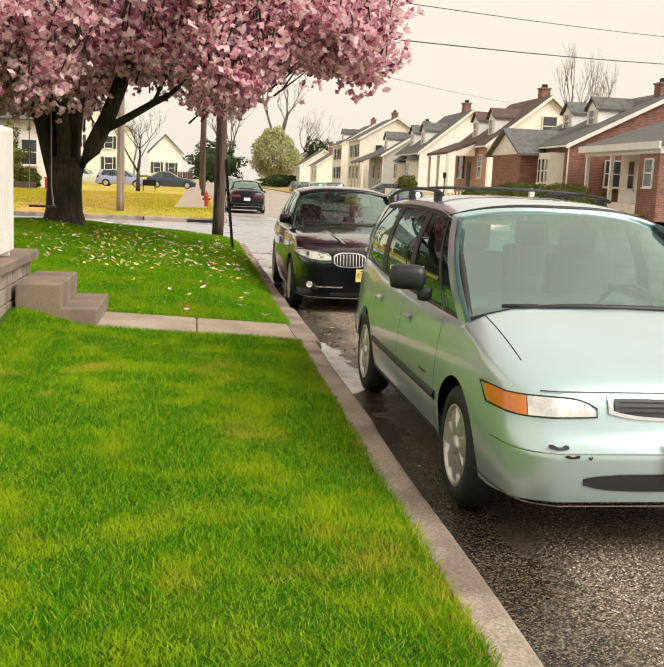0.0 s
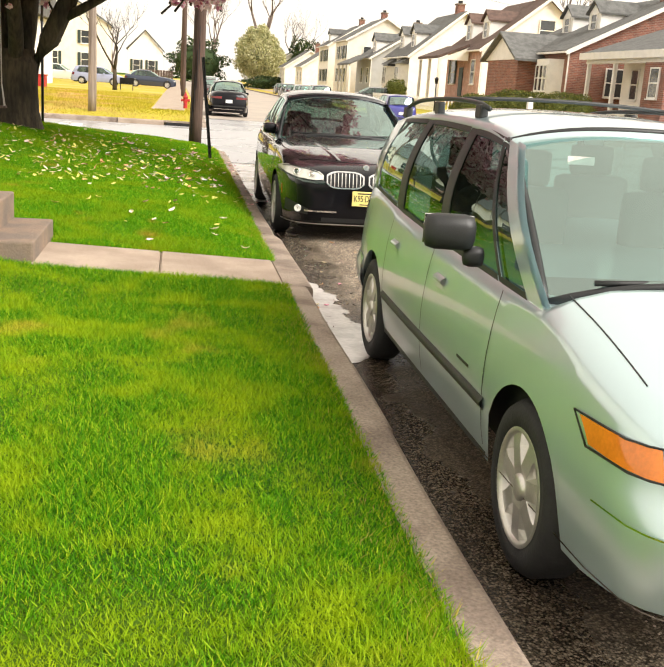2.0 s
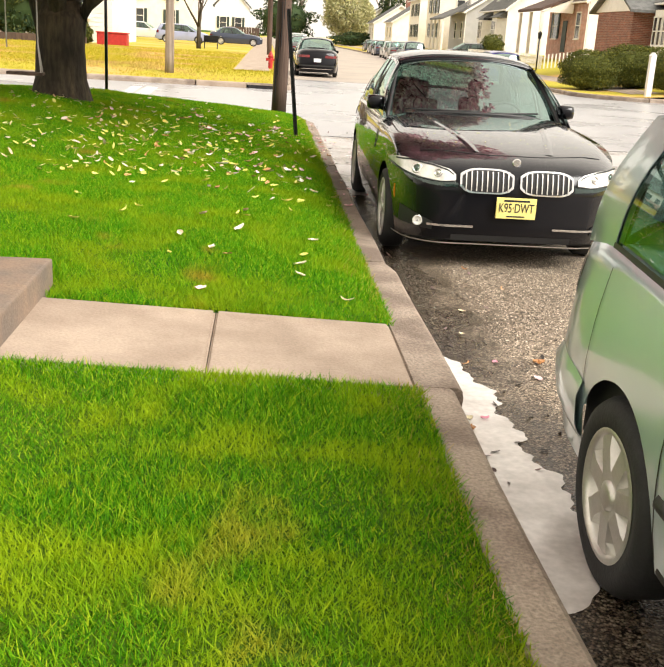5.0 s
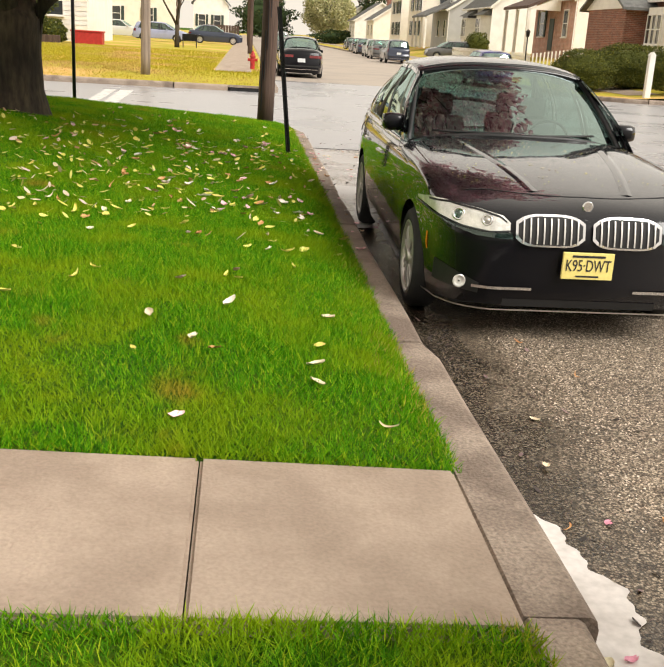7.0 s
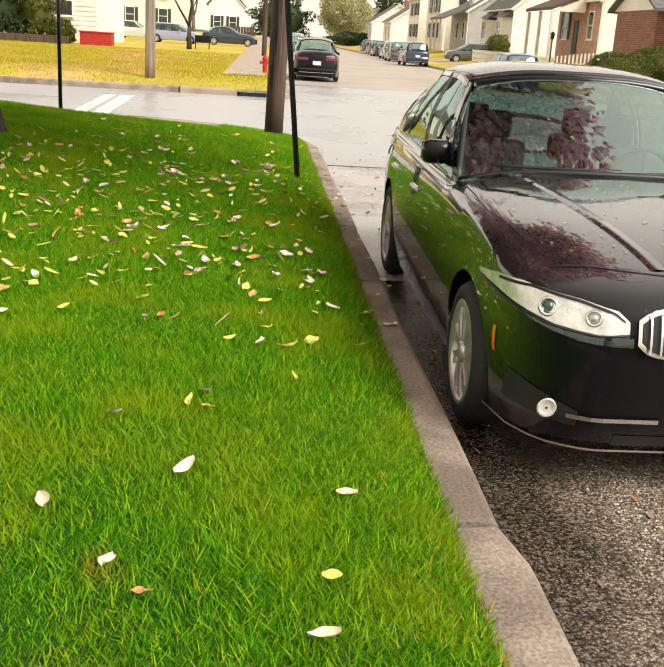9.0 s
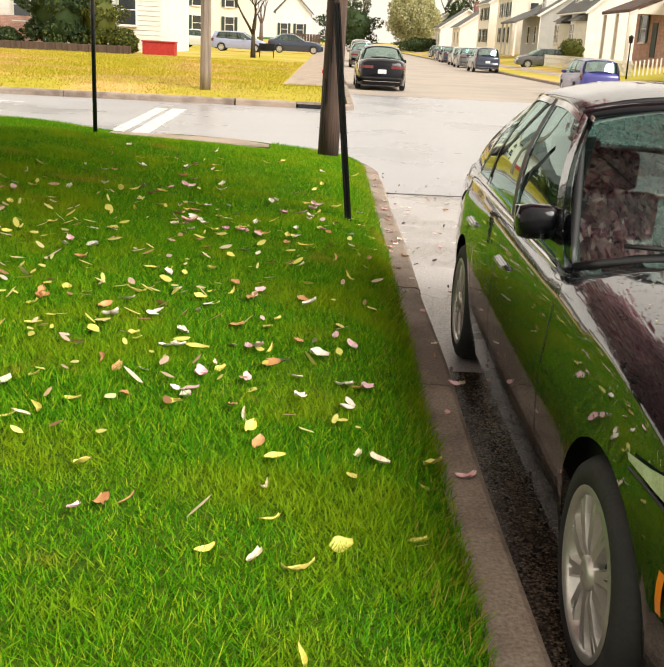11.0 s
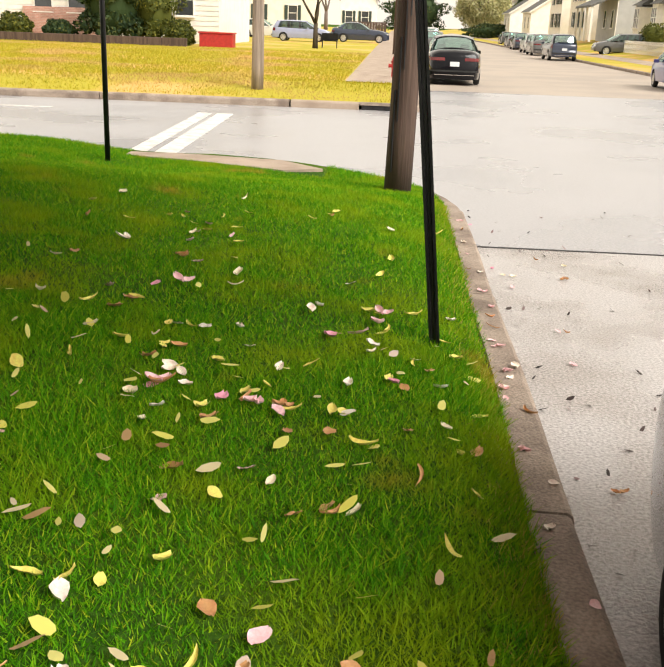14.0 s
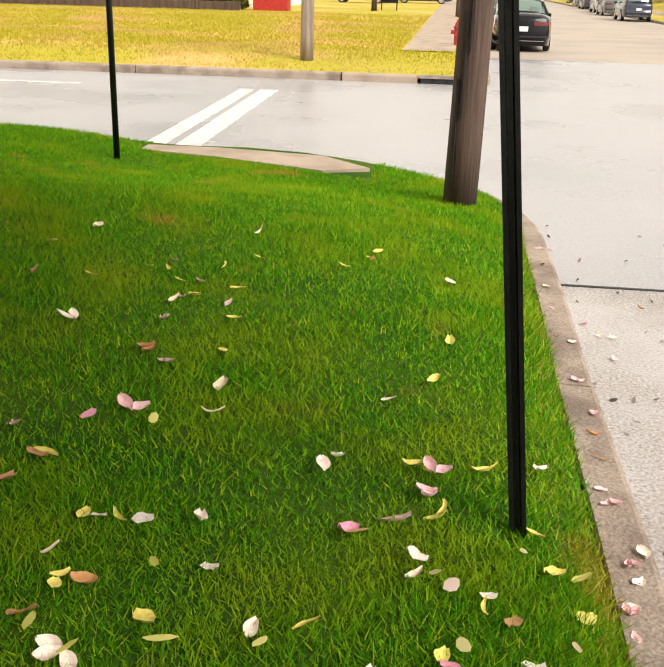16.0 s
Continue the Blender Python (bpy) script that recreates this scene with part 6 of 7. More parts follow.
# ---- hedges, bushes, trees ----
def leaves(cen, n, rng, size, shape):
    """Loose leaves over a rounded body; shape gives the place of each."""
    p = shape(rng, n)
    nn = rng.normal(0, 1, (n, 3))
    nn /= np.linalg.norm(nn, axis=1, keepdims=True)
    u = np.cross(nn, rng.normal(0, 1, (n, 3)))
    u /= np.linalg.norm(u, axis=1, keepdims=True)
    v = np.cross(nn, u)
    s = size * rng.uniform(0.6, 1.4, (n, 1))
    V = np.stack([p - u * s, p + v * s * 0.5, p + u * s, p - v * s * 0.5], 1).reshape(-1, 3) + np.array(cen)
    return V, np.arange(len(V)).reshape(-1, 4)


def ball(rx, ry, rz, lump=0.12, box_=2.6):
    def f(rng, n):
        d = rng.normal(0, 1, (n, 3))
        d /= np.linalg.norm(d, axis=1, keepdims=True)
        k = (np.abs(d) ** box_).sum(1, keepdims=True) ** (-1 / box_)
        r = rng.uniform(0.80, 1.0, (n, 1)) + lump * np.sin(d[:, :1] * 7 + 1) * np.sin(d[:, 1:2] * 6) + lump * np.sin(d[:, 2:] * 9)
        p = d * k * r * np.array([rx, ry, rz])
        p[:, 2] = np.maximum(p[:, 2], -rz * 0.95)
        return p
    return f


def bush(name, label, cat, x, y, z, rx, ry, rz, material, n, size, seed, lump=0.08, box_=2.6):
    root = thing(name, label, cat, pose(x, y, z - 0.05))
    rng = np.random.default_rng(seed)
    V, F = leaves((0, 0, rz), n, rng, size, ball(rx, ry, rz, lump, box_))
    soup("foliage", V, F, material, root)
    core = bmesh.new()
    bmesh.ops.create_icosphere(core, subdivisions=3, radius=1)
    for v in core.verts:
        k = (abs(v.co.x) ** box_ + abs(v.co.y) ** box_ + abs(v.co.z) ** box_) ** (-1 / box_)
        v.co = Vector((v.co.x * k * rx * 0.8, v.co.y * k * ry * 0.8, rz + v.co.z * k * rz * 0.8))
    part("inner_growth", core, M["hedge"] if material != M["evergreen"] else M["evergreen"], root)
    b = bmesh.new()
    tube(b, [(0, 0, -0.1), (0, 0, rz)], [0.08, 0.05], 6)
    part("stem", b, M["bark"], root)
    return root


bush("hedge", "clipped rounded hedge at the corner garden", "hedge", 12.75, 46.6, 0.2, 1.2, 1.2, 0.80, M["hedge"], 16000, 0.035, 1)
bush("hedge", "long clipped yew hedge at the corner garden", "hedge", 15.1, 47.6, 0.3, 1.75, 1.2, 0.90, M["hedge"], 22000, 0.035, 2)
bush("hedge", "clipped hedge beside the white post", "hedge", 15.75, 43.4, 0.3, 1.4, 1.0, 0.90, M["hedge"], 20000, 0.032, 3)
bush("shrub", "small green shrub by the picket fence", "shrub", 18.8, 92.0, 0.9, 1.0, 1.0, 0.9, M["hedge"], 2500, 0.07, 4)
bush("shrub", "small rosy flowering shrub by the porch", "shrub", XF - 1.2, 55.0, 1.0, 0.9, 1.2, 0.6, M["blossom"], 1500, 0.07, 41)


def tree(name, label, x, y, z, r, h, seed, depth=5, spread=0.5, up=0.2, crown=None, lean=0.0, n=0, size=0.1, first=0.3, twig=False):
    root = thing(name, label, "tree", pose(x, y, z - 0.1))
    rd = random.Random(seed)
    bm, tp = bmesh.new(), []
    tube(bm, [(0, 0, 0), (0, 0, h * first * 0.5), (lean * h * first, 0, h * first)], [r * 1.25, r, r * 0.85], 9)
    for k in range(3):
        a = 2 * math.pi * (k + rd.random() * 0.6) / 3
        grow(bm, (lean * h * first, 0, h * first * 0.95), (math.cos(a) * 0.5, math.sin(a) * 0.5, 1.0), r * 0.62, h * 0.27, depth, rd, tp, spread, up, (2, 3), 0.62, 6, 3)
    part("trunk", bm, M["twig"] if twig else M["bark"], root, "bare grey branches" if twig else "", smooth=True)
    if crown:
        rng = np.random.default_rng(seed)
        pts = np.array([t[0] for t in tp])
        base = pts[rng.integers(0, len(pts), n)] + rng.normal(0, size * 2.2, (n, 3))
        V, F = leaves((0, 0, 0), n, rng, size, lambda g, m: base)
        soup("crown", V, F, crown, root)
    return root


tree("bare_tree", "tall bare tree behind the row of houses", 35.0, 92, 1.2, 0.30, 13, 21, 5, 0.4, 0.3, twig=True)
tree("bare_tree", "tall bare tree behind the row of houses", 37.5, 90, 1.2, 0.26, 12, 22, 5, 0.4, 0.3, twig=True)
tree("bare_tree", "large bare tree at the end of the street", 16.5, 225, 0.2, 0.7, 30, 23, 6, 0.5, 0.15, twig=True)
tree("bare_tree", "bare tree at the end of the street", 6, 235, 0.2, 0.5, 20, 24, 5, 0.5, 0.15, twig=True)
tree("bare_tree", "slim bare tree on the far side", 24, 222, 0.2, 0.4, 17, 25, 5, 0.5, 0.15, twig=True)
tree("young_tree", "young bare tree on the dry lawn", -5.4, 72, 0.5, 0.14, 6.5, 26, 4, 0.5, 0.2, first=0.22)

pear = thing("pear_tree", "rounded pear tree in pale yellow blossom", "tree", pose(14.5, 200, 0.1) @ Matrix.Scale(1.35, 4))
bm, tp = bmesh.new(), []
tube(bm, [(0, 0, 0), (0, 0, 1.6)], [0.3, 0.24], 9)
for k in range(5):
    grow(bm, (0, 0, 1.5), (math.cos(k * 1.26) * 0.5, math.sin(k * 1.26) * 0.5, 1.1), 0.14, 2.2, 3, random.Random(40 + k), tp, 0.45, 0.3, (2, 3), 0.62, 6, 3)
part("trunk", bm, M["bark"], pear, smooth=True)
def egg(rng, n):
    d = rng.normal(0, 1, (n, 3))
    d /= np.linalg.norm(d, axis=1, keepdims=True)
    r = rng.uniform(0.45, 1.0, (n, 1)) ** 0.5 * (1 + 0.10 * np.sin(d[:, :1] * 8) * np.sin(d[:, 2:] * 7 + 2) + 0.07 * np.sin(d[:, 1:2] * 11))
    p = d * r * np.array([3.7, 3.7, 4.0])
    p[:, :2] *= (1 - 0.32 * np.clip(p[:, 2:] / 4.0, 0, 1))
    return p
V, F = leaves((0, 0, 5.0), 16000, np.random.default_rng(9), 0.17, egg)
soup("crown", V, F, M["pear"], pear, "pale yellow-green blossom")
bush("evergreen", "dark evergreen clump far along the street", "shrub", 2.5, 205, 0.2, 5.5, 4, 4.2, M["evergreen"], 5000, 0.25, 5, 0.2, 2.0)
bush("evergreen", "dark clipped evergreen hedge far along the street", "hedge", 17.0, 190, 0.2, 6, 2, 1.2, M["evergreen"], 4000, 0.2, 6, 0.15, 2.2)
bush("evergreen", "dark spreading conifer at the street's end", "tree", 23.5, 205, 0.3, 3.2, 2.8, 4.5, M["evergreen"], 5000, 0.25, 7, 0.3, 2.0)
# distant belt of bare woods and roofs
for k in range(9):
    x = -62 + k * 15 + 3 * math.sin(k * 2.2)
    if -5 < x < 12:
        continue
    tree("bare_tree", "distant bare tree on the skyline", x, 230 + 20 * math.sin(k * 3.1), 0.4, 0.4, 13 + 3 * math.sin(k), 60 + k, 4, 0.5, 0.15, twig=True)

# ---- far left block: garden, houses, cars ----
fg = lambda x, y: float(far_z(np.array(float(x)), np.array(float(y))))
side = sheet("pavement_far", lambda x, y: far_z(x, y) + 0.015, -2.05, -0.8, 40.5, 300, 4, 80, M["walk"], "pale concrete pavement across the crossing street")
planter = thing("planter_wall", "low dark timber retaining wall of a planting bed", "retaining wall", pose(0, 0, fg(-16, 66)))
part("wall", boxes((-27.0, -11.6, 65.6, 65.9, -0.2, 0.42), bevel=0.03), M["pole_wood"], planter)
hl = thing("house", "pale grey-sided house with bay of windows behind shrubs", "house")
part("wall", boxes((-44, -11.0, 72, 84, 0.2, 5.2)), M["siding_w"], hl)
part("brick_base", boxes((-22.5, -18.2, 71.8, 72.1, 0.2, 2.2)), M["brick_pale"], hl)
for k in range(16):
    part("board", boxes((-44, -11.0, 71.95, 71.99, 0.6 + k * 0.28, 0.6 + k * 0.28 + 0.24)), M["siding_w"] if k % 2 else M["cream"], hl)
part("roof", prism([(71.2, 5.1), (84.8, 5.1), (78, 9.2)], "x", -44.5, -10.5), M["shingle_g"], hl)
for x in (-25.5, -21.3, -19.3, -16.2, -13.0):
    window(hl, x, 71.9, 2.0, 1.0, 1.7, "-y")
part("garage_door", boxes((-30.5, -27.4, 71.8, 71.95, 0.3, 3.0)), M["white_paint"], hl, "white garage door")
for x, w, hh_, sd_, mt, lb in ((-23.6, 1.1, 0.8, 51, "hedge", "brownish rounded shrub in the bed"), (-21.4, 0.9, 0.75, 52, "hedge", "yellow-green shrub in the bed"), (-19.0, 0.8, 0.6, 53, "evergreen", "dark low shrub in the bed"), (-12.4, 0.8, 0.7, 54, "hedge", "yellow shrub near the corner")):
    bush("shrub", lb, "shrub", x, 67.6, 0.35, w, 0.9, hh_, M[mt], 2600, 0.08, sd_)
bush("evergreen", "tall dark spreading evergreen in the bed", "tree", -16.2, 68.2, 0.35, 1.9, 1.6, 2.3, M["evergreen"], 9000, 0.12, 55, 0.35, 1.8)
bush("evergreen", "dark evergreen beside the tall one", "tree", -14.0, 68.8, 0.35, 1.2, 1.2, 1.9, M["hedge"], 4000, 0.1, 56, 0.3, 1.8)
shed = thing("red_bin", "low red painted storage box on the lawn", "storage box", pose(-10.3, 67.5, fg(-11, 67)))
part("body", boxes((-0.9, 0.9, -0.5, 0.5, -0.05, 0.68), bevel=0.04), M["red"], shed)
part("lid", boxes((-0.95, 0.95, -0.55, 0.55, 0.68, 0.76), bevel=0.03), M["red"], shed)
bench = thing("bench", "small dark bench on the dry lawn", "bench", pose(-4.7, 74, fg(-4.7, 74)))
part("seat", boxes((-0.5, 0.5, -0.2, 0.2, 0.4, 0.45)), M["black_steel"], bench)
part("backrest", boxes((-0.5, 0.5, 0.18, 0.22, 0.45, 0.85)), M["black_steel"], bench)
for x in (-0.45, 0.42):
    part("leg", boxes((x, x + 0.05, -0.18, 0.18, 0, 0.4)), M["black_steel"], bench)
for x0, x1, y0, hh_, wl, lb in ((-30, -20, 112, 6.0, "siding_w", "white house behind the parked cars"), (-17.5, -9.5, 122, 7.0, "siding_t", "tan house behind the parked cars"), (-8.4, -3.6, 150, 5.0, "siding_w", "low white house further along")):
    h2 = thing("house", lb, "house", group="houses far left")
    part("wall", prism([(x0, 0.2), (x1, 0.2), (x1, hh_), ((x0 + x1) / 2, hh_ + 2.6), (x0, hh_)], "y", y0, y0 + 9), M[wl], h2)
    for sg in (-1, 1):
        xm, xe = (x0 + x1) / 2, (x0 + x1) / 2 + sg * ((x1 - x0) / 2 + 0.3)
        part("roof", prism([(xe, hh_ - 0.15), (xm, hh_ + 2.6), (xm, hh_ + 2.8), (xe, hh_ + 0.05)], "y", y0 - 0.3, y0 + 9.3), M["shingle_g"], h2)
    for k in (0.25, 0.7):
        window(h2, lerp(x0, x1, k), y0 - 0.03, 2.0, 0.9, 1.5, "-y", True)
        if hh_ > 5.5:
            window(h2, lerp(x0, x1, k), y0 - 0.03, 4.6, 0.9, 1.4, "-y", True)
for y in (66, 96, 130):
    pole("utility_pole", "dark timber utility pole along the far pavement", -0.75, y, 0.3, 9.5, 0.15, 0.11, M["pole_wood"], sides=10)
fence2 = thing("board_fence", "dark brown board fence behind the pavement", "fence")
for k in range(12):
    part("board", boxes((-4.9 + k * 0.27, -4.66 + k * 0.27, 108, 108.04, 0.4, 2.1)), M["pole_wood"], fence2)

hyd = thing("fire_hydrant", "red cast-iron fire hydrant on the verge", "fire hydrant", pose(-0.75, 43.5, 0.3))
b = bmesh.new()
lathe(b, [(-0.1, 0.13), (0.04, 0.13), (0.05, 0.085), (0.5, 0.085), (0.51, 0.11), (0.56, 0.11), (0.57, 0.09), (0.66, 0.06), (0.70, 0.03), (0.74, 0.03), (0.75, 0.001)], axis="z", n=20)
part("barrel", b, M["red"], hyd, smooth=False)
for sg in (-1, 1):
    b = bmesh.new()
    lathe(b, [(sg * 0.05, 0.05), (sg * 0.15, 0.05), (sg * 0.15, 0.06), (sg * 0.18, 0.06), (sg * 0.18, 0.001)], axis="x", n=12, centre=(0, 0, 0.42))
    part("outlet", b, M["red"], hyd)
b = bmesh.new()
lathe(b, [(-0.05, 0.065), (-0.15, 0.065), (-0.15, 0.075), (-0.19, 0.075), (-0.19, 0.001)], axis="y", n=12, centre=(0, 0, 0.38))
part("outlet", b, M["red"], hyd)


# ---- parked cars further along ----
def far_spec(kind, paint):
    S = dict(VAN if kind in ("suv", "hatch") else SED)
    S.update(paint=paint, glass=M["glass_dark"], seats=S["seats"], rim="seven", spokes=7, trim="plastic")
    return S


def parked(label, cat, kind, paint, x, y, turn, scale=1.0, plate=True, g=0.0):
    c, F_ = car("car", label, cat, pose(x, y, g, 0, 0, turn), far_spec(kind, M[paint]))
    c.scale = (scale, scale, scale)
    for sd in (-1, 1):
        if kind == "sedan":
            part("tail_lamp", lamp_patch(F_, sd * 0.9, sd * 0.35, lambda t: 0.80, lambda t: 0.90, n=8, rear=True, lift=0.01), M["tail_red"], c)
        else:
            part("tail_lamp", side_strip(F_, 4.45, 4.68, 0.78, 1.02, sd, 0.01, n=6), M["tail_red"], c)
        part("headlamp", lamp_patch(F_, sd * 0.88, sd * 0.46, lambda t: 0.65, lambda t: 0.75, n=8, lift=0.01), M["reflector"], c)
        mr = part("door_mirror", boxes((-0.1, 0.1, -0.05, 0.06, -0.06, 0.07), bevel=0.03), M[paint], c)
        mr.location = (sd * 1.0, 1.75, 1.03)
    L_ = F_["L"]
    part("bumper_strip", lamp_patch(F_, -0.85, 0.85, lambda t: 0.44, lambda t: 0.50, n=16, rear=True, lift=0.015), M["plastic"], c)
    part("bumper_trim", lamp_patch(F_, -0.7, 0.7, lambda t: 0.335, lambda t: 0.35, n=16, m=1, rear=True, lift=0.012), M["chrome"], c)
    if plate:
        part("number_plate", boxes((-0.155, 0.155, L_ + 0.002, L_ + 0.02, 0.62, 0.77)), M["plate_w"], c, "pale number plate")
    return c


parked("black saloon with white tailgate reflection parked beyond the crossing", "car", "sedan", "black_paint", 1.25, 52.4, 180)
parked("bright blue hatchback parked across the street", "car", "hatch", "blue_car", 9.75, 52.6, 177, 0.93)
parked("dark blue sport utility car parked across the street", "car", "suv", "navy_car", 10.4, 85.5, 179, 1.05)
parked("grey minivan standing in a driveway", "minivan", "suv", "grey_car", 14.4, 92.5, -92, 1.0, g=0.25)
parked("dark saloon parked across the street", "car", "sedan", "grey_car", 10.8, 97.0, 179)
parked("white hatchback parked across the street", "car", "hatch", "white_car", 11.2, 105.0, 179)
parked("dark saloon parked across the street", "car", "sedan", "navy_car", 11.7, 117.0, 179)
parked("grey saloon parked across the street", "car", "sedan", "grey_car", 12.2, 127.0, 179)
parked("dark hatchback parked far along the street", "car", "hatch", "maroon_car", 13.0, 142.0, 179)
parked("white van parked along the near side far on", "van", "suv", "white_car", 2.0, 100.5, 179, 1.12)
parked("dark car parked along the near side far on", "car", "sedan", "grey_car", 1.6, 82.0, 179)
parked("pale blue sport utility car side-on in a driveway", "car", "suv", "pale_blue_car", -5.8, 92.0, 88, 0.96, g=0.42)
parked("dark pickup-like car side-on in a driveway", "car", "sedan", "navy_car", -1.3, 97.0, 91, 0.98, g=0.42)
parked("white saloon parked across the crossing", "car", "sedan", "white_car", -10.2, 104.0, 85, 1.0, g=0.42)

# ---- overhead wires ----
wires = thing("overhead_wires", "dark sagging overhead wires across the street", "cables")
for x0, y0, z0, x1, y1, z1, r in ((-0.6, 23.9, 6.33, 26.0, 47.5, 9.55, 0.012), (-0.6, 23.9, 5.33, 26.0, 47.5, 8.35, 0.017), (-0.6, 23.9, 4.95, 24.0, 73.5, 8.2, 0.008), (-4.0, 38, 8.9, -0.6, 23.9, 9.1, 0.012), (-0.66, 23.9, 9.2, -0.75, 66, 9.2, 0.012)):
    b = bmesh.new()
    tube(b, [(lerp(x0, x1, t), lerp(y0, y1, t), lerp(z0, z1, t) - 0.15 * math.sin(math.pi * t)) for t in np.linspace(0, 1, 14)], [r] * 14, 5)
    part("wire", b, M["black_steel"], wires)

# ---- grass ----
def blades(name, n, xr, yr, zfn, hmin, hmax, w, material, label, seed, keep):
    rng = np.random.default_rng(seed)
    x, y = rng.uniform(*xr, n), yr[0] + (yr[1] - yr[0]) * rng.uniform(0, 1, n) ** 1.0
    k = keep(x, y, rng)
    x, y = x[k], y[k]
    n = len(x)
    z = zfn(x, y) - 0.005
    clump = 0.5 + 0.5 * np.sin(x * 3.1 + 1.3 * np.sin(y * 2.3)) * np.sin(y * 2.7 + 1.1 * np.sin(x * 1.9))
    h = rng.uniform(hmin, hmax, n) * (0.7 + 0.6 * clump)
    a, b = rng.uniform(0, 2 * math.pi, n), rng.uniform(0, 2 * math.pi, n)
    lean = rng.uniform(0.2, 1.3, n) * h
    ww = w * rng.uniform(0.6, 1.3, n)
    p0 = np.stack([x - np.cos(a) * ww, y - np.sin(a) * ww, z], -1)
    p1 = np.stack([x + np.cos(a) * ww, y + np.sin(a) * ww, z], -1)
    p2 = np.stack([x + np.cos(b) * lean, y + np.sin(b) * lean, z + h], -1)
    V = np.stack([p0, p1, p2], 1).reshape(-1, 3)
    F = np.arange(len(V)).reshape(-1, 3)
    ob = soup(name, V, F, material, None, label)
    return tagged(ob, label, "grass", kind="stuff")


def on_lawn(x, y, rng):
    e = near_edge(y)
    k = (x < e + 0.02) & (x > -8)
    k &= ~((x > -2.15) & (y > 9.30 + 0.03 * x) & (y < 10.28 + 0.03 * x))
    k &= ~((x < -2.05) & (y > 9.28) & (y < 10.5)) & ~((x < -2.76) & (y > 8.2) & (y < 10.55))
    k &= ~((x < -3.9) & (y < 15.1))
    k &= ~((x < -3.2 - 0.25 * y) & (y < 6))
    k &= ~((x > -4.1) & (x < -1.5) & (y > 26.08 - 0.36 * (x + 4.1)))
    return k


blades("grass", 520000, (-3.6, -0.1), (1.2, 9.6), lawn_z, 0.018, 0.046, 0.003, M["grass"], "short spring grass on the lawn by the van", 1, on_lawn)
blades("grass", 560000, (-4.5, -0.1), (9.6, 18.5), lawn_z, 0.018, 0.050, 0.003, M["grass_shade_toned"], "short spring grass on the petal-strewn lawn", 2, on_lawn)
blades("grass", 420000, (-7.5, 0.0), (18.5, 26.6), lawn_z, 0.02, 0.05, 0.0038, M["grass_shade_toned"], "short spring grass at the street corner", 3, on_lawn)
blades("dry_grass", 30000, (-0.42, -0.16), (1.2, 24.0), lawn_z, 0.02, 0.05, 0.003, M["dry_fringe"], "dry yellow grass fringe along the kerb", 8,
       lambda x, y, r: on_lawn(x, y, r) & (r.uniform(0, 1, len(x)) < np.exp((x + 0.17) / 0.09) * (0.65 + 0.35 * np.sin(y * 2.1 + np.sin(y * 0.7) * 3))))
blades("grass", 160000, (-26, -0.5), (36.6, 66), far_z, 0.04, 0.09, 0.012, M["far_grass"], "dry yellow grass across the crossing", 4, lambda x, y, r: ~((x > -2.1) & (x < -0.75) & (y > 40.4)) & (r.uniform(0, 1, len(x)) < np.clip(1.2 - (y - 36) / 40, 0.15, 1)))

# ---- fallen petals ----
def petal_mesh(seed, kind):
    """One fallen petal: a cupped, pointed leaf of flower; or a small open bloom."""
    rd = random.Random(seed)
    bm = bmesh.new()
    def leaf(ang, ln, wd, cup):
        bend, twist, ruff = rd.uniform(-1.1, 1.1) * (1.6 if wd < 0.016 else 0.6), rd.uniform(-0.9, 0.9), rd.uniform(0.0, 0.004)
        rows = []
        for i, t in enumerate((0, 0.14, 0.3, 0.5, 0.7, 0.88, 1.0)):
            hw = wd * (0.30, 0.55, 0.82, 1.0, 0.92, 0.6, 0.12)[i]
            cx, cy = ln * bend * 0.5 * t * t, ln * t * (1 - 0.12 * abs(bend) * t)
            tw_ = twist * (t - 0.4)
            r = []
            for s in (-1, -0.5, 0, 0.5, 1):
                z = cup * abs(s) ** 2 * wd + cup * 0.8 * ln * (t - 0.45) ** 2 + 0.004 + math.sin(tw_) * s * hw * 0.6 + ruff * math.sin(9 * t + 4 * s)
                r.append((cx - hw * s * math.cos(tw_), cy, z))
            rows.append(r)
        c, s_ = math.cos(ang), math.sin(ang)
        grid([[(x * c - y * s_, x * s_ + y * c, z) for x, y, z in r] for r in rows], bm)
    if kind == "petal":
        leaf(0, rd.uniform(0.055, 0.08), rd.uniform(0.019, 0.027), rd.uniform(0.1, 0.55))
    elif kind == "sliver":
        leaf(0, rd.uniform(0.06, 0.095), rd.uniform(0.008, 0.014), rd.uniform(0.4, 1.1))
    else:
        for k in range(rd.choice((2, 3, 5))):
            leaf(k * rd.uniform(0.9, 1.5), rd.uniform(0.05, 0.07), 0.019, rd.uniform(0.4, 0.9))
    return bm


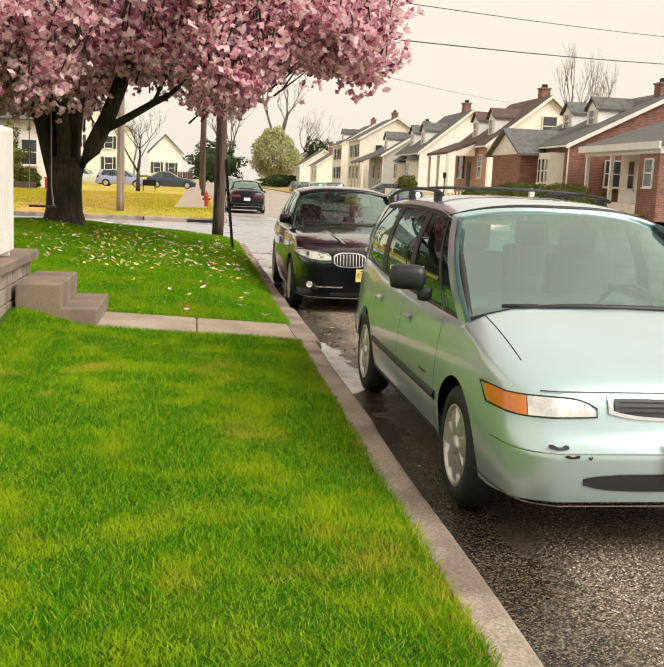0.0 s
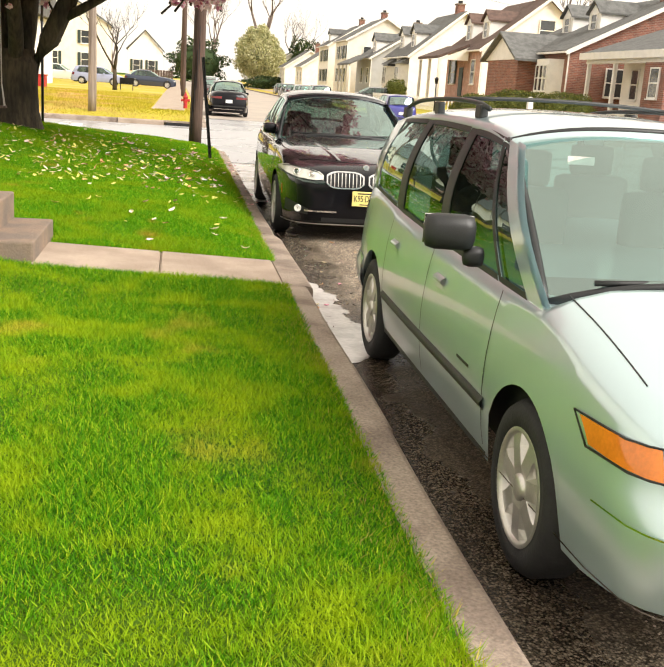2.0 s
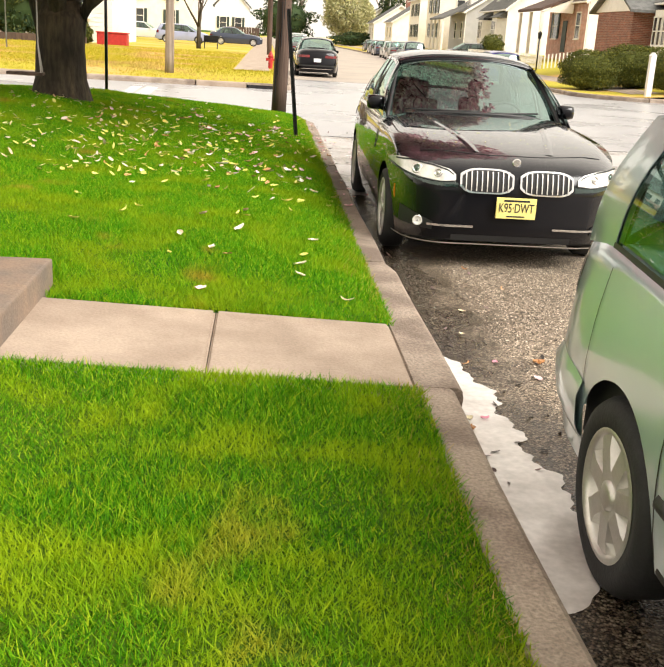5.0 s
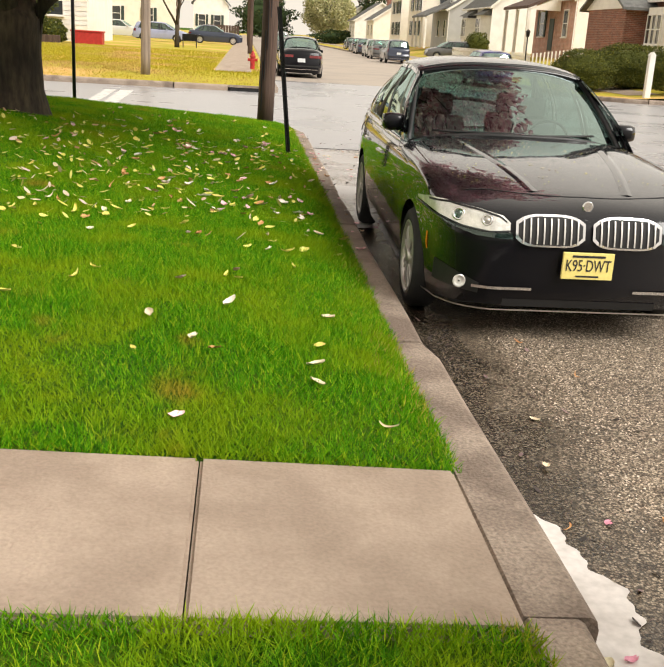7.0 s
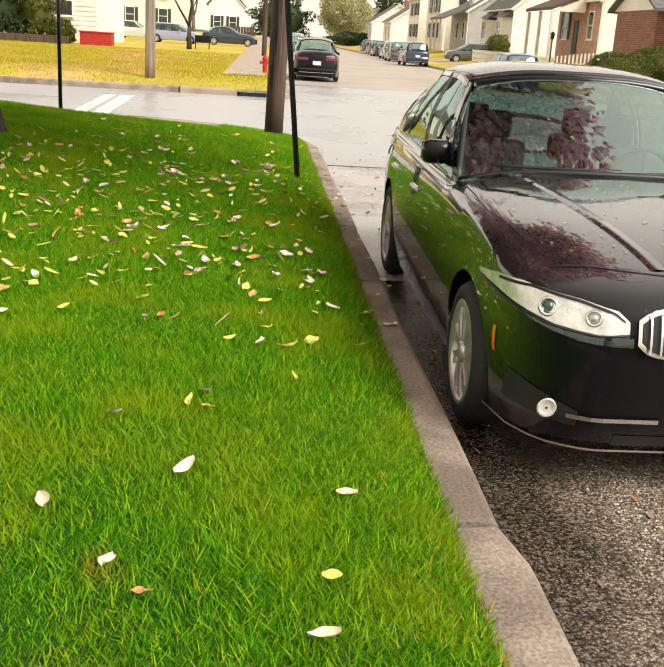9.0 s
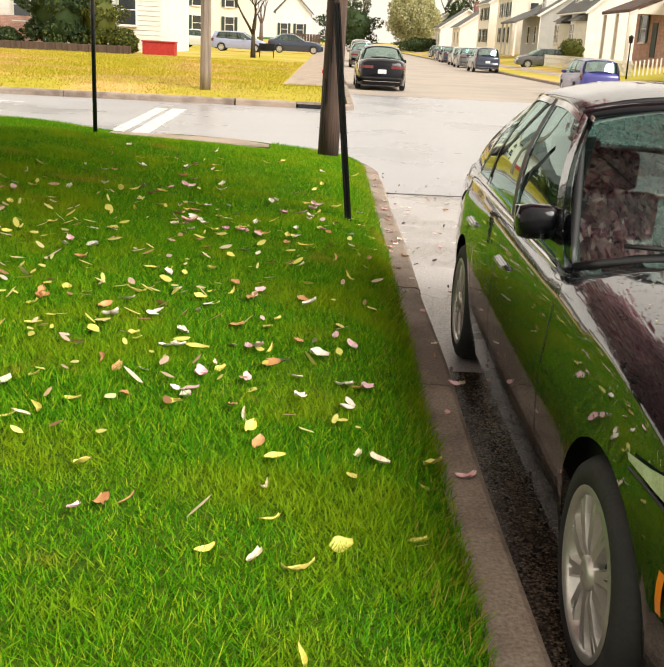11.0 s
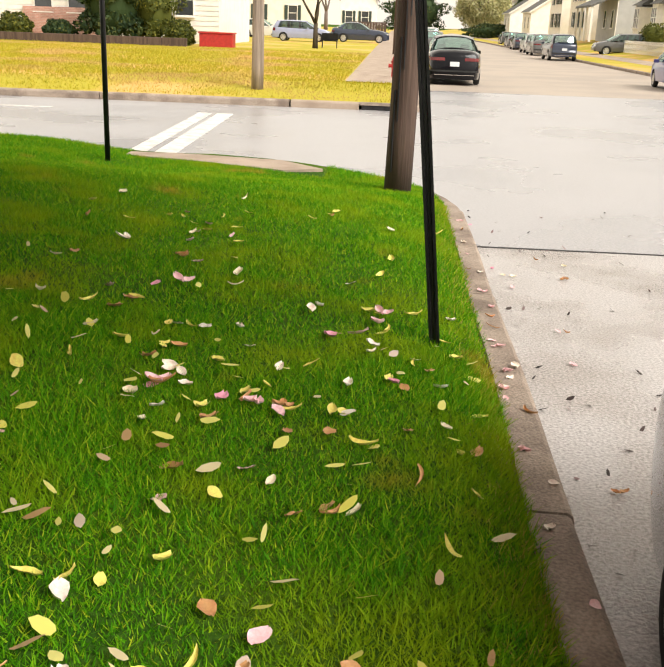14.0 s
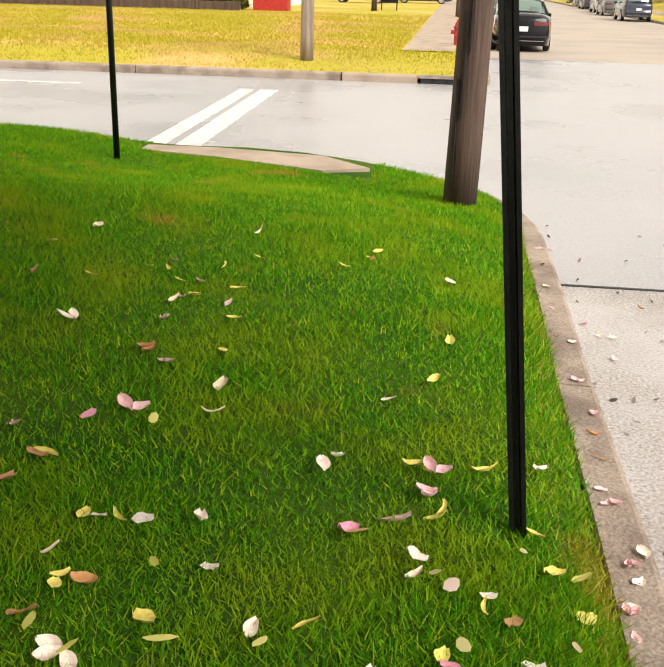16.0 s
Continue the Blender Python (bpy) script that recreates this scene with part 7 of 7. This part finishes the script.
PCOL = dict(cream=(0.84, 0.78, 0.55), white=(0.88, 0.84, 0.72), yellow=(0.76, 0.72, 0.16), pink=(0.86, 0.58, 0.60), rose=(0.78, 0.36, 0.48), tan=(0.58, 0.32, 0.13))
P_MAT = {k: mat("petal_" + k, c, 0.55, var=0.12, scale=28, fine=150, color2=tuple(v * f for v, f in zip(c, (0.92, 0.78, 0.78))), rand=0.14) for k, c in PCOL.items()}
SHAPES = {}
for kind, cols, times in (("sliver", ("yellow", "cream", "tan"), 4), ("petal", ("yellow", "cream", "white", "pink", "rose", "tan"), 4), ("bloom", ("white", "pink", "tan"), 3)):
    for col in cols:
        for k in range(times):
            bm = petal_mesh(len(SHAPES) * 7 + k, kind)
            me = bpy.data.meshes.new("petal")
            bm.to_mesh(me), bm.free()
            me.materials.append(P_MAT[col])
            me.polygons.foreach_set("use_smooth", [True] * len(me.polygons))
            SHAPES.setdefault((kind, col), []).append(me)
rp = random.Random(77)
WORDS = dict(yellow="yellow-green", cream="cream", white="white", pink="pale pink", rose="rose-pink", tan="browned")


def drop_petal(x, y, z, big=1.0, key=None, tilt=22):
    key = key or rp.choices((("sliver", "yellow"), ("sliver", "cream"), ("sliver", "tan"), ("petal", "yellow"), ("petal", "cream"), ("petal", "tan"), ("petal", "pink"), ("bloom", "tan")), (30, 10, 5, 24, 12, 6, 5, 2))[0]
    ob = new("petal", rp.choice(SHAPES[key]))
    s = rp.uniform(0.85, 1.25) * big
    ob.matrix_basis = pose(x, y, z, rp.uniform(-tilt, tilt), rp.uniform(-tilt, tilt), rp.uniform(0, 360)) @ Matrix.Diagonal((s, s, s, 1))
    return tagged(ob, "fallen " + WORDS[key[1]] + (" magnolia bloom" if key[0] == "bloom" else " magnolia petal, curled and limp"), "petal", "petals fallen from the magnolia")


def laid(key, big, places):
    for x, y in places:
        drop_petal(x, y, float(lawn_z(np.array(x), np.array(y))) + 0.026, big * 0.95, key)


laid(("petal", "pink"), 1.15, ((-1.06, 15.1), (-0.98, 15.09), (-0.81, 14.98), (-0.44, 14.81), (-1.15, 14.52), (-0.59, 15.48), (-1.97, 16.84), (-1.39, 16.58), (-0.98, 14.66), (-1.71, 15.18), (-1.29, 10.55), (-1.38, 12.32)))
laid(("petal", "rose"), 1.1, ((-1.35, 17.49), (-0.67, 17.83), (-1.6, 17.52), (-1.03, 18.4), (-1.94, 18.89)))
laid(("petal", "pink"), 1.1, ((-0.81, 18.51), (-2.14, 18.66), (-1.98, 19.86), (-1.94, 20.43), (-1.8, 19.39), (-1.97, 20.18)))
laid(("petal", "white"), 1.15, ((-1.29, 15.16), (-1.49, 15.39), (-1.46, 15.37), (-0.72, 15.11), (-0.77, 15.83), (-1.23, 15.7), (-1.98, 16.4), (-1.44, 15.8), (-1.51, 16.03), (-1.39, 14.64), (-1.24, 14.51), (-0.73, 14.56), (-1.17, 14.41), (-1.1, 11.9)))
laid(("petal", "white"), 1.05, ((-1.54, 17.3), (-1.54, 17.52), (-0.87, 17.81), (-0.57, 18.2), (-0.45, 17.95), (-1.43, 18.37), (-1.68, 18.27), (-1.55, 18.3), (-1.33, 18.1), (-1.17, 17.93), (-0.89, 17.43), (-1.06, 18.84), (-0.91, 19.37), (-1.11, 18.72), (-0.76, 18.29), (-0.4, 19.04)))
laid(("petal", "cream"), 1.0, ((-1.25, 11.37), (-0.71, 10.96), (-0.52, 11.87), (-1.46, 11.66)))
laid(("petal", "tan"), 1.05, ((-1.5, 14.7), (-1.01, 14.39), (-0.92, 14.89), (-1.06, 15.84), (-1.05, 15.42), (-0.79, 15.29), (-1.14, 16.08), (-1.16, 11.26), (-1.67, 17.96), (-1.75, 17.77), (-1.34, 17.28), (-2.0, 18.38), (-0.54, 18.07), (-1.96, 18.52)))
laid(("bloom", "white"), 1.1, ((-1.33, 14.97), (-1.67, 15.27), (-0.56, 14.76), (-0.53, 14.52), (-1.58, 17.69), (-2.31, 19.66)))
laid(("bloom", "pink"), 1.1, ((-1.14, 14.68), (-0.74, 18.67), (-0.75, 18.81), (-1.6, 17.5), (-1.22, 17.47), (-1.82, 18.92)))

count = 0
while count < 215:
    x, y = rp.uniform(-2.9, -0.25), rp.uniform(13.2, 21.5)
    if rp.random() > (0.95 if y < 18.3 else 0.3) * (0.5 + 0.5 * min(1, (-x) / 1.0)):
        continue
    drop_petal(x, y, float(lawn_z(np.array(x), np.array(y))) + 0.026)
    count += 1
for k in range(12):
    x, y = rp.uniform(-2.4, -0.3), rp.uniform(10.6, 13.2)
    drop_petal(x, y, float(lawn_z(np.array(x), np.array(y))) + 0.026)
for k in range(28):
    y = rp.uniform(14.2, 23.0)
    drop_petal(rp.uniform(-0.17, -0.02), y, 0.16, 0.8, rp.choice((("petal", "white"), ("petal", "pink"), ("bloom", "pink"), ("sliver", "tan"))), 8)
for k in range(32):
    drop_petal(abs(rp.gauss(0.25, 0.35)) + 0.03, rp.uniform(9.0, 23.5), 0.006, 0.8, rp.choice((("petal", "pink"), ("petal", "rose"), ("sliver", "tan"), ("petal", "cream"), ("bloom", "tan"))), 8)


def scatter(n, xr, yr, zfn, size, material, name, label, seed, dens):
    rng = np.random.default_rng(seed)
    x, y = rng.uniform(*xr, n), rng.uniform(*yr, n)
    k = dens(x, y, rng)
    x, y = x[k], y[k]
    n = len(x)
    z = zfn(x, y)
    a = rng.uniform(0, 2 * math.pi, n)
    l, w = size * rng.uniform(0.6, 1.3, n), size * rng.uniform(0.2, 0.55, n)
    c, s = np.cos(a), np.sin(a)
    t1, t2 = rng.normal(0, 0.35, n), rng.normal(0, 0.35, n)
    def pt(u, v, dz):
        return np.stack([x + (u * c - v * s), y + (u * s + v * c), z + dz + u * t1 + v * t2], -1)
    e = 0.2 * w
    V = np.stack([pt(-l, 0, e), pt(-0.5 * l, 0.8 * w, e), pt(0.2 * l, w, 0), pt(0.75 * l, 0.65 * w, 0), pt(l, 0, e), pt(0.75 * l, -0.65 * w, 0), pt(0.2 * l, -w, 0), pt(-0.5 * l, -0.8 * w, e)], 1).reshape(-1, 3)
    return tagged(soup(name, V, np.arange(len(V)).reshape(-1, 8), material, None, label), label, "petals", kind="stuff")


scatter(4200, (-6.5, -0.3), (13.5, 25.5), lambda x, y: lawn_z(x, y) + 0.045, 0.036, M["petal"], "petal_litter", "pale yellow petals scattered thickly under the magnolia", 21,
        lambda x, y, r: (r.uniform(0, 1, len(x)) < np.exp(-(((x + 2.5) / 1.6) ** 2 + ((y - 15.7) / 1.7) ** 2))) & (x < near_edge(y)))
M["litter"] = island_mat("dark_leaf_litter", [(0.0, (0.02, 0.016, 0.014)), (0.6, (0.06, 0.045, 0.04)), (1.0, (0.30, 0.2, 0.2))], 0.6)
scatter(520, (0.02, 2.2), (8.5, 24.5), lambda x, y: x * 0 + 0.008, 0.022, M["litter"], "leaf_litter", "dark wet litter on the road edge", 22, lambda x, y, r: r.uniform(0, 1, len(x)) < np.exp(-x / 0.5) * 0.9 + 0.12)

# loose coarse stones in the road's surface
rng = np.random.default_rng(31)
n = 90000
gx, gy = 0.5 + 1.8 * rng.uniform(0, 1, n) ** 0.8, rng.uniform(1.2, 13.3, n)
gs = rng.uniform(0.003, 0.0075, n)
ga = rng.uniform(0, 6.28, n)
def gp_(a, dz):
    return np.stack([gx + np.cos(ga + a) * gs, gy + np.sin(ga + a) * gs, gs * 0 + dz], -1)
base = [gp_(a, 0.0) for a in (0, 1.57, 3.14, 4.71)]
apex = np.stack([gx, gy, gs * 0.7], -1)
V = np.stack(base + [apex], 1).reshape(-1, 3)
i = np.arange(n)[:, None] * 5
F = np.concatenate([np.concatenate([i + a, i + (a + 1) % 4, i + 4], 1) for a in range(4)])
M["grit"] = island_mat("mixed_road_stones", [(0.0, (0.04, 0.03, 0.022)), (0.45, (0.20, 0.155, 0.115)), (0.75, (0.40, 0.33, 0.26)), (1.0, (0.75, 0.66, 0.55))], 0.5)
tagged(soup("road_stones", V, F, M["grit"], None, "coarse brown stones worn out of the asphalt"), "", "gravel", kind="stuff")

# petals and wet specks on the saloon
rb = random.Random(5)
bits = bmesh.new()
for k in range(150):
    x, y = rb.uniform(-0.75, 0.75), rb.uniform(0.25, 1.5)
    p = Vector(top_point(BF, x, y, 0.004))
    r, a = rb.uniform(0.004, 0.011), rb.uniform(0, 6.28)
    c, s_ = math.cos(a) * r, math.sin(a) * r
    bits.faces.new([bits.verts.new(p + Vector(o)) for o in ((c, s_, 0.001), (-s_ * 0.5, c * 0.5, 0), (-c, -s_, 0.001), (s_ * 0.5, -c * 0.5, 0))])
part("fallen_specks", bits, M["petal"], sedan, "pale petal specks stuck to the wet bonnet", kind="stuff")
